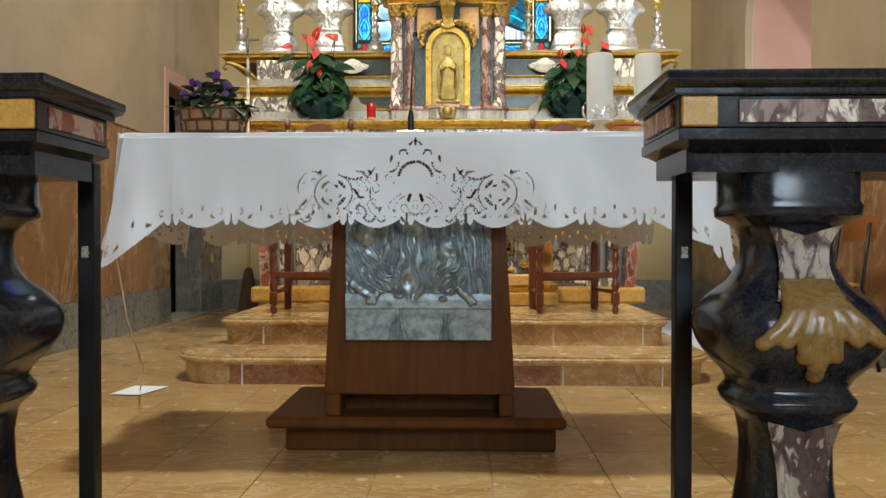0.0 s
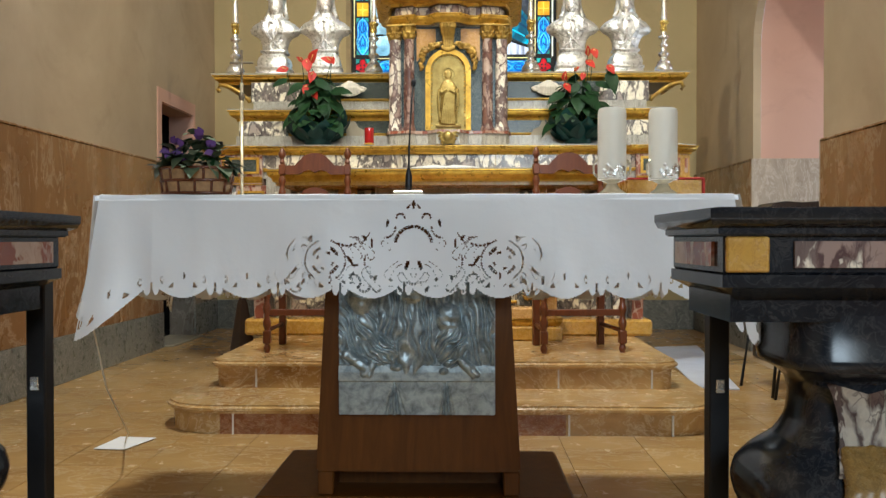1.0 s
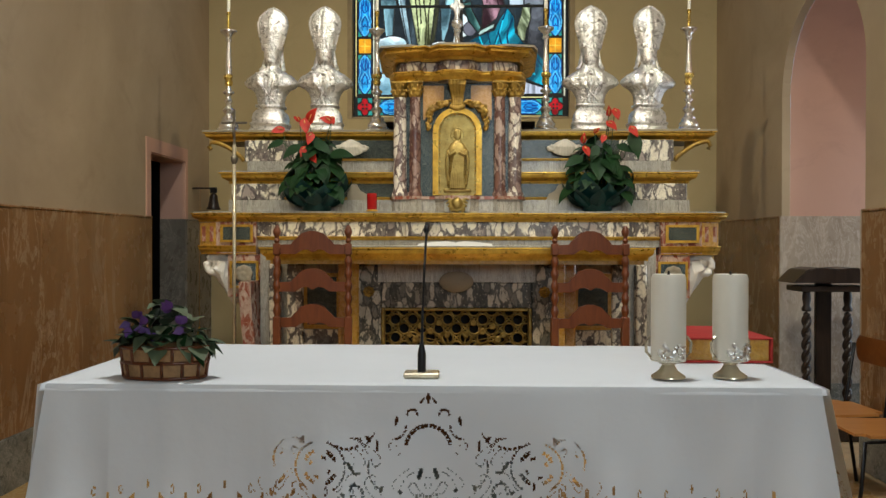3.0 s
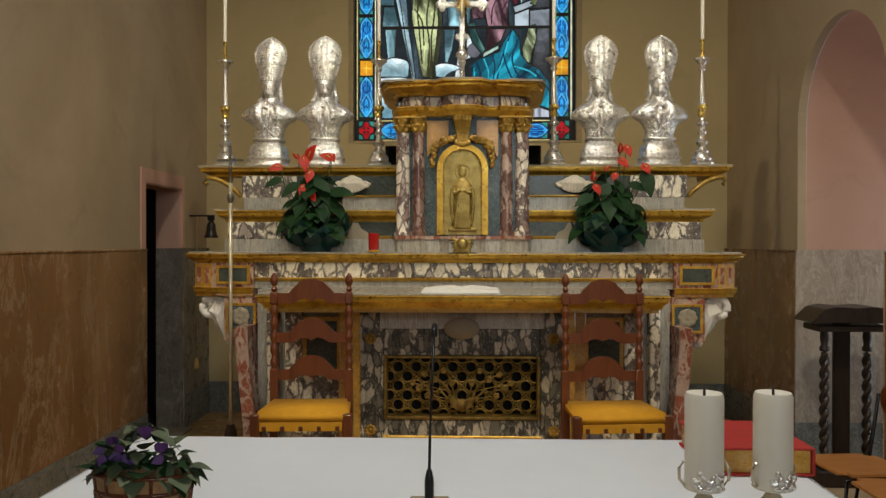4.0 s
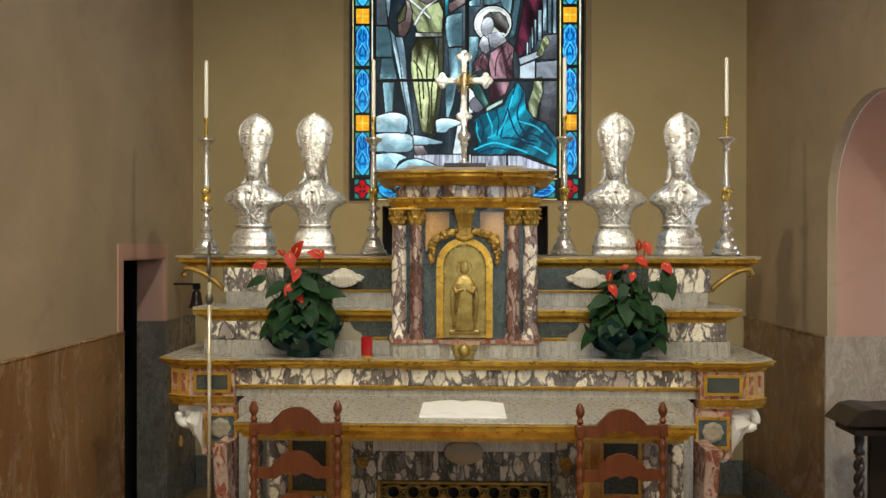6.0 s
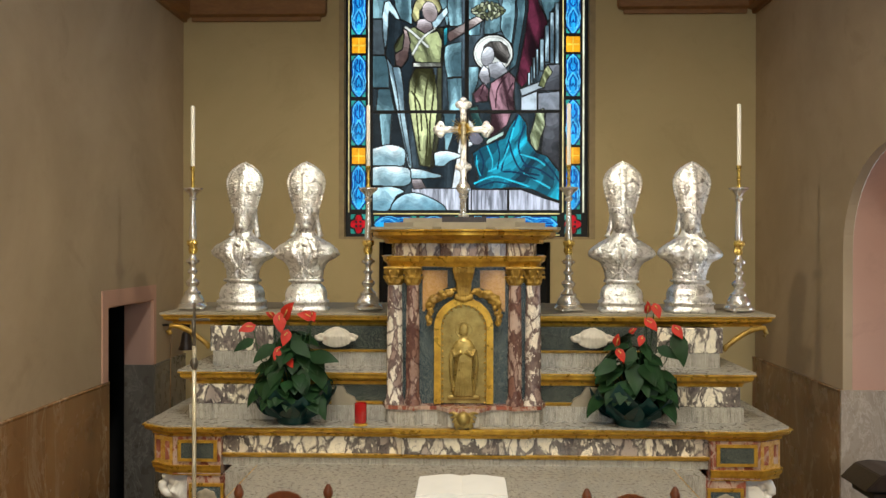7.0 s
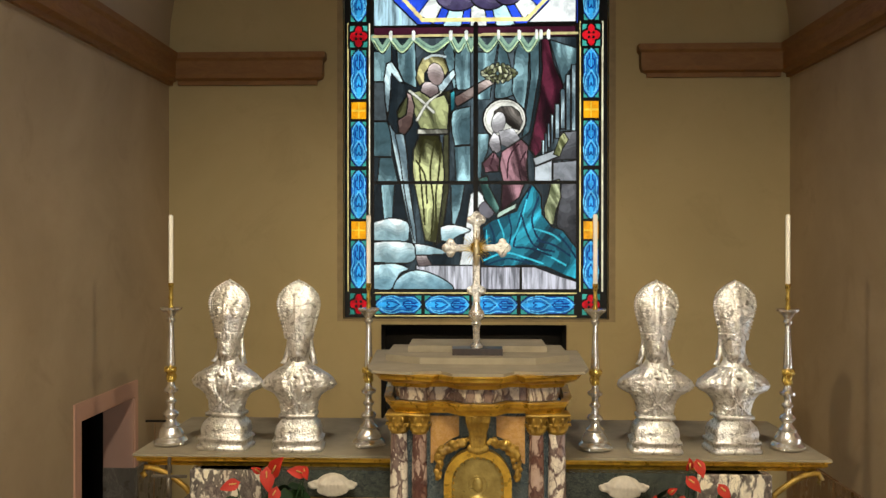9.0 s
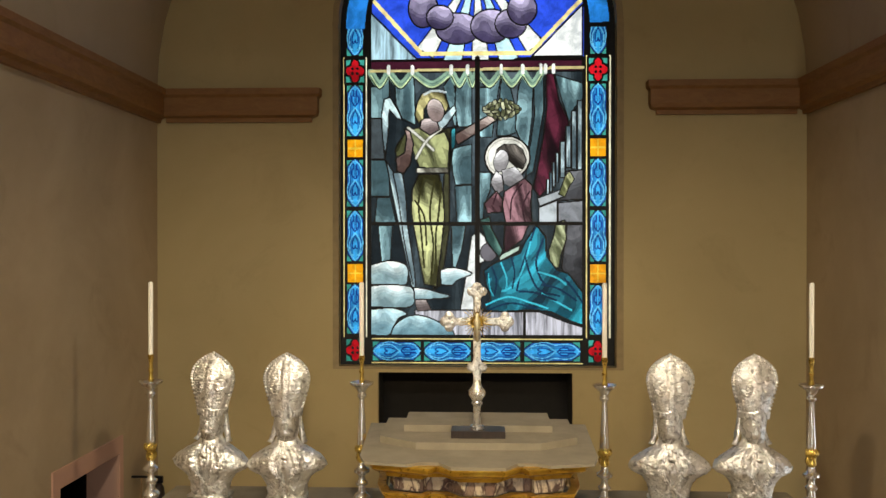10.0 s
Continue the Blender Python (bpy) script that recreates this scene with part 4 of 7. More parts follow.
# mounds: middle, half sizes, rise, the lean of their folds and how they fan out
bulks = [(-0.250, 0.615, 0.075, 0.125, 0.020, 0.5, 0.0), (0.112, 0.615, 0.060, 0.145, 0.020, 0.15, 0.0), (-0.094, 0.625, 0.100, 0.175, 0.027, 0.0, 0.9), (-0.176, 0.566, 0.062, 0.052, 0.034, 1.3, 0.0), (0.024, 0.578, 0.052, 0.075, 0.033, -1.0, 0.0)]
knobs = [(0.016, 0.655, 0.036, 0.044), (-0.238, 0.712, 0.036, 0.046), (-0.087, 0.735, 0.036, 0.046), (-0.135, 0.513, 0.017, 0.010), (0.002, 0.503, 0.015, 0.010)]
limbs = [(-0.279, 0.552, -0.222, 0.512, 0.014), (-0.205, 0.520, -0.226, 0.497, 0.013), (-0.205, 0.516, -0.212, 0.492, 0.008), (0.054, 0.532, 0.084, 0.504, 0.013), (0.080, 0.508, 0.100, 0.494, 0.008), (0.078, 0.505, 0.088, 0.489, 0.007)]
for z in gz:
    row = []
    for x in gx:
        h = 0.004 + 0.008 * abs(math.sin(x * 120 + 4 * noise.noise(Vector((x * 8, z * 8, 7)))))
        for bx, bz, rx, rz, rise, lean, fan in bulks:
            d = ((x - bx) / rx) ** 2 + ((z - bz) / rz) ** 2
            if d < 1:
                across, along = (x - bx) + lean * (z - bz), (z - bz) - lean * (x - bx)
                across += 0.010 * noise.noise(Vector((across * 18, along * 14, bx * 40)))
                across /= 1 + fan * (0.72 - z) * 2.2
                ridge = abs(math.sin(across * 165 + 3.4 * noise.noise(Vector((across * 34, along * 16, bx * 70))))) ** 0.7
                h = max(h, rise * (1 - d) ** 0.35 + 0.013 * ridge * (1 - d) ** 0.15 - 0.009)
        for bx, bz, rx, rz in knobs:
            d = ((x - bx) / rx) ** 2 + ((z - bz) / rz) ** 2
            if d < 1:
                h = max(h, 0.016 + 0.017 * math.sqrt(1 - d) + 0.005 * noise.noise(Vector((x * 45, z * 55, 9))))
        if z < 0.520 and h < 0.022:
            h = 0.022 - 0.10 * max(0.0, z - 0.50)
        if z < 0.472:
            h = 0.014
            for px, spread in ((-0.141, 0.030), (0.010, 0.022)):
                k = (x - px) / (0.004 + spread * (0.472 - z) / 0.10)
                if abs(k) < 1:
                    h += 0.008 * math.cos(k * 9.0) * (1 - abs(k)) - 0.002
            h += 0.0015 * noise.noise(Vector((x * 9, z * 9, 3)))
        for xa, za, xb, zb, rr in limbs:
            t = min(1, max(0, ((x - xa) * (xb - xa) + (z - za) * (zb - za)) / ((xb - xa) ** 2 + (zb - za) ** 2)))
            d = math.hypot(x - xa - t * (xb - xa), z - za - t * (zb - za)) / rr
            if d < 1:
                h = max(h, 0.021 + 0.011 * math.sqrt(1 - d * d) + 0.004 * noise.noise(Vector((x * 60, z * 60, 5))))
        row.append(rel.verts.new((x, 2.652 - max(0, 1.25 * h), z)))
    rows.append(row)
for r0, r1 in zip(rows, rows[1:]):
    for i in range(NX - 1):
        rel.faces.new((r0[i], r0[i + 1], r1[i + 1], r1[i]))
wp("relief_panel", rel, M_PLATE, "dark silvered relief panel of draped shapes", 180)
wp("relief_backing", box(-0.304, 0.152, 2.648, 2.662, 0.373, 0.802), M_PLATE)

# ---------------------------------------------------------------- the altar cloth
cloth = thing("altar_cloth", "white linen altar cloth with a scalloped openwork lace border", "cloth", (-0.08, 2.9, 1.0))


def beads(ang, pitch, gap=0.3):
    return (ang / pitch) % 1.0 > gap


DROPS = ((0.0, 0.258, 0.0045, 0.013, 0), (0.014, 0.252, 0.003, 0.008, 35), (0.072, 0.206, 0.004, 0.011, 10), (0.018, 0.089, 0.0052, 0.014, 15), (0.037, 0.024, 0.0045, 0.010, -35), (0.135, 0.165, 0.004, 0.010, -40),
         (0.115, 0.150, 0.003, 0.014, 0), (0.062, 0.050, 0.005, 0.004, 0), (0.105, 0.055, 0.004, 0.009, 30), (0.175, 0.105, 0.004, 0.014, -35), (0.160, 0.090, 0.008, 0.004, 0), (0.305, 0.045, 0.004, 0.009, 25), (0.33, 0.075, 0.004, 0.012, 40),
         (0.355, 0.045, 0.004, 0.010, -20), (0.19, 0.045, 0.006, 0.004, 30), (0.285, 0.165, 0.003, 0.010, 30))
ARCS = ((0.036, 0.222, 0.0105, -20, 200, 0.0026), (0.0755, 0.192, 0.025, 170, 280, 0.0028), (0.2435, 0.103, 0.037, 22, 68, 0.0045), (0.2435, 0.103, 0.037, 112, 158, 0.0045), (0.2435, 0.103, 0.037, 202, 248, 0.0045),
        (0.2435, 0.103, 0.037, 292, 338, 0.0045), (0.2435, 0.103, 0.057, -60, 75, 0.0022), (0.2435, 0.103, 0.057, 105, 240, 0.0022), (0.135, 0.034, 0.016, 180, 370, 0.0035), (0.165, 0.045, 0.020, 60, 220, 0.0028), (0.10, 0.03, 0.012, 200, 350, 0.0028),
        (0.325, 0.032, 0.015, 190, 350, 0.003), (0.085, 0.10, 0.05, -70, 20, 0.0018), (0.30, 0.12, 0.05, -20, 60, 0.0022))


def lace_hole(u, v, w):
    """Whether the openwork is pierced at u metres from the middle, v metres above the hem."""
    a = abs(u)
    if a < 0.40:
        r = math.hypot(u, v - 0.146)
        if 0.0455 < r < 0.0545 and v > 0.152:
            return beads(math.degrees(math.atan2(v - 0.146, u)), 11, 0.16)
        for cx, cz, rr, lo, hi, half in ARCS:
            d = math.hypot(a - cx, v - cz)
            if abs(d - rr) < half:
                ang = math.degrees(math.atan2(v - cz, a - cx)) % 360
                if lo <= ang <= hi or lo <= ang - 360 <= hi:
                    return beads(ang * rr, 0.52, 0.18)
        for cx, cz, rx, rz, tilt in DROPS:
            du, dv = a - cx, v - cz
            c, s = math.cos(radians(tilt)), math.sin(radians(tilt))
            if ((du * c + dv * s) / rx) ** 2 + ((dv * c - du * s) / rz) ** 2 < 1:
                return True
        if 0.155 < a < 0.222 and abs(v - 0.150 - 0.006 * math.sin(a * 60)) < 0.0032:
            return beads(a, 0.011, 0.25)
        if a < 0.028 and abs(v - 0.040 - 0.004 * (a / 0.028) ** 2) < 0.0026:
            return beads(u, 0.0075, 0.35)
        if 0.12 < a < 0.148 and abs(v - 0.18 + (a - 0.12) * 1.4) < 0.003:
            return beads(v, 0.009, 0.25)
        # slim curling slits that fill the ground of the ornament
        top = 0.225 - 0.9 * a if a < 0.06 else (0.170 if a < 0.31 else 0.170 - 1.3 * (a - 0.31))
        if 0.03 < v < top and math.hypot(a - 0.2435, v - 0.103) > 0.064 and math.hypot(u, v - 0.146) > 0.060:
            k = math.sin(95 * a + 2.2 * math.sin(58 * v + 1.0) + 0.6) * math.cos(40 * v - 1.6 * math.sin(47 * a))
            if abs(k - 0.35) < 0.085:
                return beads(a * 1.3 + v * 2.1, 0.0135, 0.32)
        d = math.hypot(a - 0.2435, v - 0.103)
        if 0.020 < d < 0.026 and math.sin(4 * math.atan2(v - 0.103, a - 0.2435)) > 0.55:
            return True
    # two dark cut triangles and two slim ovals in every scallop of the hem
    p = abs((u + 10) % 0.175 - 0.0875)
    if a > 0.16:
        t = (v - 0.028) / 0.014
        if 0 < t < 1 and abs(p - 0.034 + 0.005 * t) < 0.0062 * (1 - t) + 0.0012:
            return True
        o = ((p - 0.058) / 0.0045) ** 2 + ((v - 0.050) / 0.011) ** 2
        if 0.35 < o < 1:
            return True
        if (p / 0.003) ** 2 + ((v - 0.06) / 0.010) ** 2 < 1:
            return True
    return False


def hem(u):
    """Height of the scalloped hem over its lowest line at u metres, taken as a depth."""
    p = (u + 10) % 0.175
    low = 0.044 * (1 - abs(math.sin(math.pi * p / 0.175)) ** 0.9)
    tab = min(p, 0.175 - p)
    if 0.003 < tab < 0.021:
        low = 0.008 + 0.012 * ((tab - 0.012) / 0.009) ** 2
    return -low


def drop(name, length, height, place, step=0.0028, top_gap=0.0):
    """A hanging side of the cloth as a fine grid; place(u, v) gives the point u along and v above the hem."""
    nu, nv = int(length / step), int(height / step)
    verts, faces, index = [], [], {}

    def vert(i, j):
        if (i, j) not in index:
            u = (i / nu - 0.5) * length
            index[i, j] = len(verts)
            verts.append(place(u, j / nv * height))
        return index[i, j]

    for i in range(nu):
        u = ((i + 0.5) / nu - 0.5) * length
        low = -hem(u)
        for j in range(nv):
            v = (j + 0.5) / nv * height
            if v < low or (v < 0.27 and lace_hole(u, v - 0.0, length)):
                continue
            faces.append((vert(i, j), vert(i + 1, j), vert(i + 1, j + 1), vert(i, j + 1)))
    me = bpy.data.meshes.new(name)
    me.from_pydata(verts, [], faces)
    me.materials.append(M_CLOTH)
    me.shade_smooth()
    ob = new(name, me)
    ob.parent = cloth
    ob.matrix_parent_inverse = Matrix.Translation((0.08, -2.9, -1.0))
    return ob


FH = 0.285
WID = TX1 - TX0
MID = (TX0 + TX1) / 2


def fold(u, v):
    return 0.015 * noise.noise(Vector((u * 3.3, 0.0, v * 2))) + 0.006 * noise.noise(Vector((u * 13, 3.0, v * 4)))


def front(u, v):
    f = 1 - v / FH
    side = max(0, abs(u) - WID / 2 + 0.15) / 0.15
    ripple = 0.012 * math.sin(side * 7.5) * f if side else 0
    return (MID + u + math.copysign(0.070 * side ** 1.3 * f, u), TY0 - 0.012 - 0.018 * f + fold(u, v) * f * 2 - 0.012 * side * f + ripple, TZ - (FH + 0.160 * side ** 1.6) * f)


drop("front_drop", WID, FH, front)
drop("rear_drop", WID, FH + 0.06, lambda u, v: (MID + u, TY1 + 0.012 + 0.02 * (1 - v / FH) + fold(u + 3, v), TZ - FH - 0.06 + v), 0.006)


def side_drop(sx):
    """The deeper end of the cloth: it flares out and its corners hang lowest."""
    H, L = 0.40, TY1 - TY0 + 0.05

    def place(u, v):
        f = 1 - v / H
        corner = (abs(u) / (L / 2)) ** 3
        wave = 0.03 * math.sin(u * 17 + sx) * f + 0.014 * math.sin(u * 41) * f
        return ((TX1 if sx > 0 else TX0) + sx * (0.012 + 0.072 * f + wave), (TY0 + TY1) / 2 + u * (1 - 0.03 * f), TZ - H * (0.78 + 0.22 * corner) * f)
    return drop("side_drop", L, H, place, 0.004)


side_drop(-1), side_drop(1)
topc = bmesh.new()
n, m = 60, 26


def over(k, last, lo, hi):
    """Place and fall of the k-th line of the sheet, whose outer lines bend down over the edge."""
    if k in (0, last):
        return (lo - 0.0135 if k == 0 else hi + 0.0135), -0.016
    if k in (1, last - 1):
        return (lo - 0.011 if k == 1 else hi + 0.011), -0.003
    return lo + (hi - lo) * (k - 2) / (last - 4), 0.002


g = []
for i in range(n + 1):
    px, dx = over(i, n, TX0, TX1)
    g.append([])
    for j in range(m + 1):
        py, dy = over(j, m, TY0, TY1)
        g[-1].append(topc.verts.new((px, py, TZ + min(dx, dy) + (0.002 * noise.noise(Vector((i * 0.3, j * 0.4, 0))) if min(dx, dy) > 0 else 0))))
for i in range(n):
    for j in range(m):
        topc.faces.new((g[i][j], g[i + 1][j], g[i + 1][j + 1], g[i][j + 1]))
ob = part("top_sheet", topc, M_CLOTH, cloth, "", 180)
ob.matrix_parent_inverse = Matrix.Translation((0.08, -2.9, -1.0))

# ---------------------------------------------------------------- loose things: helpers


def fuse(ob, voxel):
    """Melts the overlapping pieces of a carved part into one skin."""
    m = ob.modifiers.new("skin", "REMESH")
    m.mode, m.voxel_size, m.use_smooth_shade = "VOXEL", voxel, True
    return ob


for o in list(altar.children_recursive) + list(tab.children_recursive):
    base = o.name.split(".")[0]
    if base in ("bracket", "shell", "rosette", "garland", "boss", "relief", "capital", "keystone", "spray"):
        fuse(o, {"relief": 0.003, "capital": 0.0035, "garland": 0.004, "boss": 0.004, "keystone": 0.004, "spray": 0.004}.get(base, 0.006))

# colour of the daylight patch painted in on the floor
M_LIGHTPATCH = plain("pale_blue_white", (0.60, 0.62, 0.68), 0.45, 0, 0.12, 9, 0.1)
# ---------------------------------------------------------------- silver busts
M_CHASED = Mat("embossed_silver")
_n = M_CHASED.voronoi(95, "SMOOTH_F1")
_w = M_CHASED.noise(26, 7, 0.68, 1.2)
_mx = M_CHASED.node("Math")
_mx.operation = "ADD"
M_CHASED.link(_n, _mx.inputs[0]).link(_w, _mx.inputs[1])
M_CHASED.bump(_mx.outputs[0], 0.62, 0.006)
M_CHASED = M_CHASED.done(M_CHASED.ramp(_w, (0.36, (0.34, 0.325, 0.295)), (0.50, (0.90, 0.885, 0.85))), M_CHASED.ramp(_n, (0.1, (0.40,) * 3), (0.6, (0.29,) * 3)), 0.85)


def shell_of(bm, profile, n, shape, rows=None):
    """A closed turned skin: profile rows (half width, half depth, z), shape(angle, z) lifts its surface."""
    zs = [p[2] for p in profile]
    count = rows or len(profile) * 4
    rings = []
    for k in range(count + 1):
        z = zs[0] + (zs[-1] - zs[0]) * k / count
        hw, hd = float(np.interp(z, zs, [p[0] for p in profile])), float(np.interp(z, zs, [p[1] for p in profile]))
        ring = []
        for i in range(n):
            a = 2 * math.pi * i / n
            lift = shape(a, z)
            ring.append(bm.verts.new(((hw + lift) * math.cos(a), (hd + lift) * math.sin(a), z)))
        rings.append(ring)
    for p, q in zip(rings, rings[1:]):
        for i in range(n):
            bm.faces.new((p[i], p[(i + 1) % n], q[(i + 1) % n], q[i]))
    bm.faces.new(rings[0][::-1]), bm.faces.new(rings[-1])


def smooth_pts(pts, n=4):
    """Points drawn more closely along a smooth line."""
    t = np.linspace(0, len(pts) - 1, (len(pts) - 1) * n + 1)
    return [tuple(float(np.interp(u, range(len(pts)), [p[c] for p in pts])) for c in range(3)) for u in t]


def bust(at, turn, lean):
    """A mitred reliquary bust on a moulded foot, as one plain mesh."""
    bm = bmesh.new()
    # moulded foot
    last = None
    for hw, hd, z in ((0.120, 0.088, 0), (0.122, 0.090, 0.018), (0.114, 0.084, 0.022), (0.112, 0.083, 0.046), (0.119, 0.088, 0.050), (0.119, 0.088, 0.062), (0.106, 0.078, 0.068), (0.108, 0.080, 0.10),
                      (0.101, 0.074, 0.130), (0.086, 0.062, 0.150), (0.076, 0.055, 0.158), (0.074, 0.054, 0.168), (0.090, 0.066, 0.172), (0.090, 0.066, 0.186), (0.070, 0.050, 0.190)):
        ring = [bm.verts.new((x * hw, y * hd, z)) for x, y in ((-1, -0.8), (-0.9, -1), (0.9, -1), (1, -0.8), (1, 0.8), (0.9, 1), (-0.9, 1), (-1, 0.8))]
        if last:
            for i in range(8):
                bm.faces.new((last[i], last[(i + 1) % 8], ring[(i + 1) % 8], ring[i]))
        else:
            bm.faces.new(ring[::-1])
        last = ring
    bm.faces.new(last)
    r = random.Random(int(at[0] * 100) + 7)
    far = r.uniform(0, 50)
    studs = bmesh.new()
    # cape with worked cloth, its hem cut back below the shoulders, over a pleated gown
    torso = ((0.084, 0.060, 0.180), (0.085, 0.062, 0.20), (0.090, 0.066, 0.24), (0.103, 0.072, 0.27), (0.122, 0.078, 0.292), (0.162, 0.084, 0.312), (0.178, 0.086, 0.328), (0.178, 0.086, 0.342), (0.166, 0.084, 0.362),
             (0.140, 0.078, 0.386), (0.104, 0.068, 0.408), (0.070, 0.056, 0.430), (0.058, 0.050, 0.446), (0.050, 0.044, 0.462), (0.034, 0.034, 0.50))

    def worked(a, z):
        front, x = -math.sin(a), math.cos(a)
        edge = abs(x) - 0.10 - 1.9 * max(0.0, z - 0.24)     # the cape's opening, a wedge that widens upwards
        if z > 0.43 or z < 0.19:
            return 0.0
        if front > 0 and edge < 0:
            return 0.008 * math.sin(x * 34 + 6 * noise.noise(Vector((x * 3, z * 9, far)))) - 0.004
        lift = 0.011 * abs(noise.noise(Vector((x * 9, front * 6, z * 46 + far)))) + 0.002 * noise.noise(Vector((x * 22, front * 16, z * 90)))
        if front > 0 and edge < 0.13:
            lift += 0.008
        return lift

    shell_of(bm, torso, 112, worked, 84)
    for sx in (-1, 1):
        # two straps that cross low on the gown
        tube([(sx * 0.040, -0.080, 0.335), (sx * 0.030, -0.080, 0.30), (sx * 0.006, -0.074, 0.258), (sx * -0.030, -0.068, 0.222), (sx * -0.052, -0.058, 0.198)], 0.0065, 6, bm)
        # the mitre's ribbons behind the neck
        tube([(sx * 0.050, 0.026, 0.60), (sx * 0.054, 0.032, 0.53), (sx * 0.064, 0.024, 0.475), (sx * 0.078, 0.010, 0.435)], 0.010, 7, bm, 0.016)
        # studs along the cape's opening
        for i in range(9):
            q = i / 8
            x = 0.028 + 0.050 * q
            ball((sx * x, -0.090 + 0.012 * q, 0.275 + 0.125 * q), 0.0055, 0.005, 0.0055, studs, 6, 5)
    ball((0, -0.080, 0.385), 0.017, 0.012, 0.014, studs, 10, 8)
    # plain head, and its lower part as worked bulk
    shell_of(bm, ((0.028, 0.030, 0.432), (0.044, 0.052, 0.456), (0.051, 0.062, 0.49), (0.054, 0.062, 0.53), (0.056, 0.058, 0.57), (0.058, 0.055, 0.60)), 40,
             lambda a, z: (0.007 * noise.noise(Vector((math.cos(a) * 9, z * 60, far))) if z < 0.50 else 0.002 * noise.noise(Vector((math.cos(a) * 14, math.sin(a) * 9, z * 30)))), 24)
    ball((0, -0.058, 0.527), 0.009, 0.011, 0.020, studs, 8, 6)
    # mitre: two horned shields, a studded rim, a middle band and a worked flower in each field
    prof = ((0.0608, 0.056, 0.568), (0.0655, 0.056, 0.600), (0.0779, 0.055, 0.645), (0.0912, 0.052, 0.695), (0.0978, 0.046, 0.735), (0.0969, 0.040, 0.762), (0.0864, 0.031, 0.794), (0.0646, 0.021, 0.822), (0.0342, 0.012, 0.845), (0.0076, 0.006, 0.860))

    def mitred(a, z):
        x = math.cos(a) * float(np.interp(z, [p[2] for p in prof], [p[0] for p in prof]))
        lift = 0.0
        if abs(x) < 0.013 and z < 0.835:
            lift = 0.0065
        d = math.hypot((abs(x) - 0.050) / 0.020, (z - 0.715) / 0.042)
        if d < 1:
            lift = 0.0085 * abs(math.sin(9 * d + 4 * math.atan2(z - 0.715, abs(x) - 0.050)))
        if z < 0.600:
            lift = 0.006 + 0.003 * math.sin(a * 26)
        return lift

    shell_of(bm, prof, 96, mitred, 90)
    for sx in (-1, 1):
        line = smooth_pts([(sx * (p[0] + 0.001), -0.002, p[2]) for p in prof], 5)
        tube(line, 0.0060, 6, bm)
        for q in line[4::2]:
            ball((q[0] + sx * 0.002, q[1] - 0.006, q[2]), 0.0078, 0.0078, 0.0066, studs, 6, 5)
        for q in line[5::2]:
            k = 0.80
            ball((q[0] * k, -0.6 * float(np.interp(q[2], [p[2] for p in prof], [p[1] for p in prof])) - 0.002, q[2] - 0.004), 0.0036, 0.004, 0.0036, studs, 5, 4)
    for i in range(9):
        z = 0.615 + 0.023 * i
        ball((0, -float(np.interp(z, [p[2] for p in prof], [p[1] for p in prof])) - 0.004, z), 0.0045, 0.004, 0.0045, studs, 6, 5)
    ball((0, 0, 0.862), 0.009, 0.008, 0.009, studs, 8, 6)
    extra = mesh_of(studs, "studs")
    bm.from_mesh(extra)
    bpy.data.meshes.remove(extra)
    ob = part("bust", bm, M_CHASED, None, "", 180)
    ob.matrix_world = pose(*at, 0, lean, turn) @ Matrix.Diagonal((1.03, 1.0, 0.978, 1))
    return tagged(ob, "embossed silver reliquary bust with a tall mitre, standing on the shelf", "bust", "silver busts on the altar")


bust((-1.315, 6.19, 2.07), -6, 1.5)
bust((-0.94, 6.17, 2.07), 4, 0)
bust((0.838, 6.19, 2.07), -3, 0.5)
bust((1.220, 6.20, 2.07), 5, 1.0)

# ---------------------------------------------------------------- candlesticks
M_POLISH = plain("polished_silver", (0.93, 0.91, 0.87), 0.26, 0.92, 0.15, 30, 0.2)
M_SILVERGILT = gilt("silver_gilt", (0.80, 0.72, 0.50), (0.52, 0.43, 0.24), 0.3, 0.8)


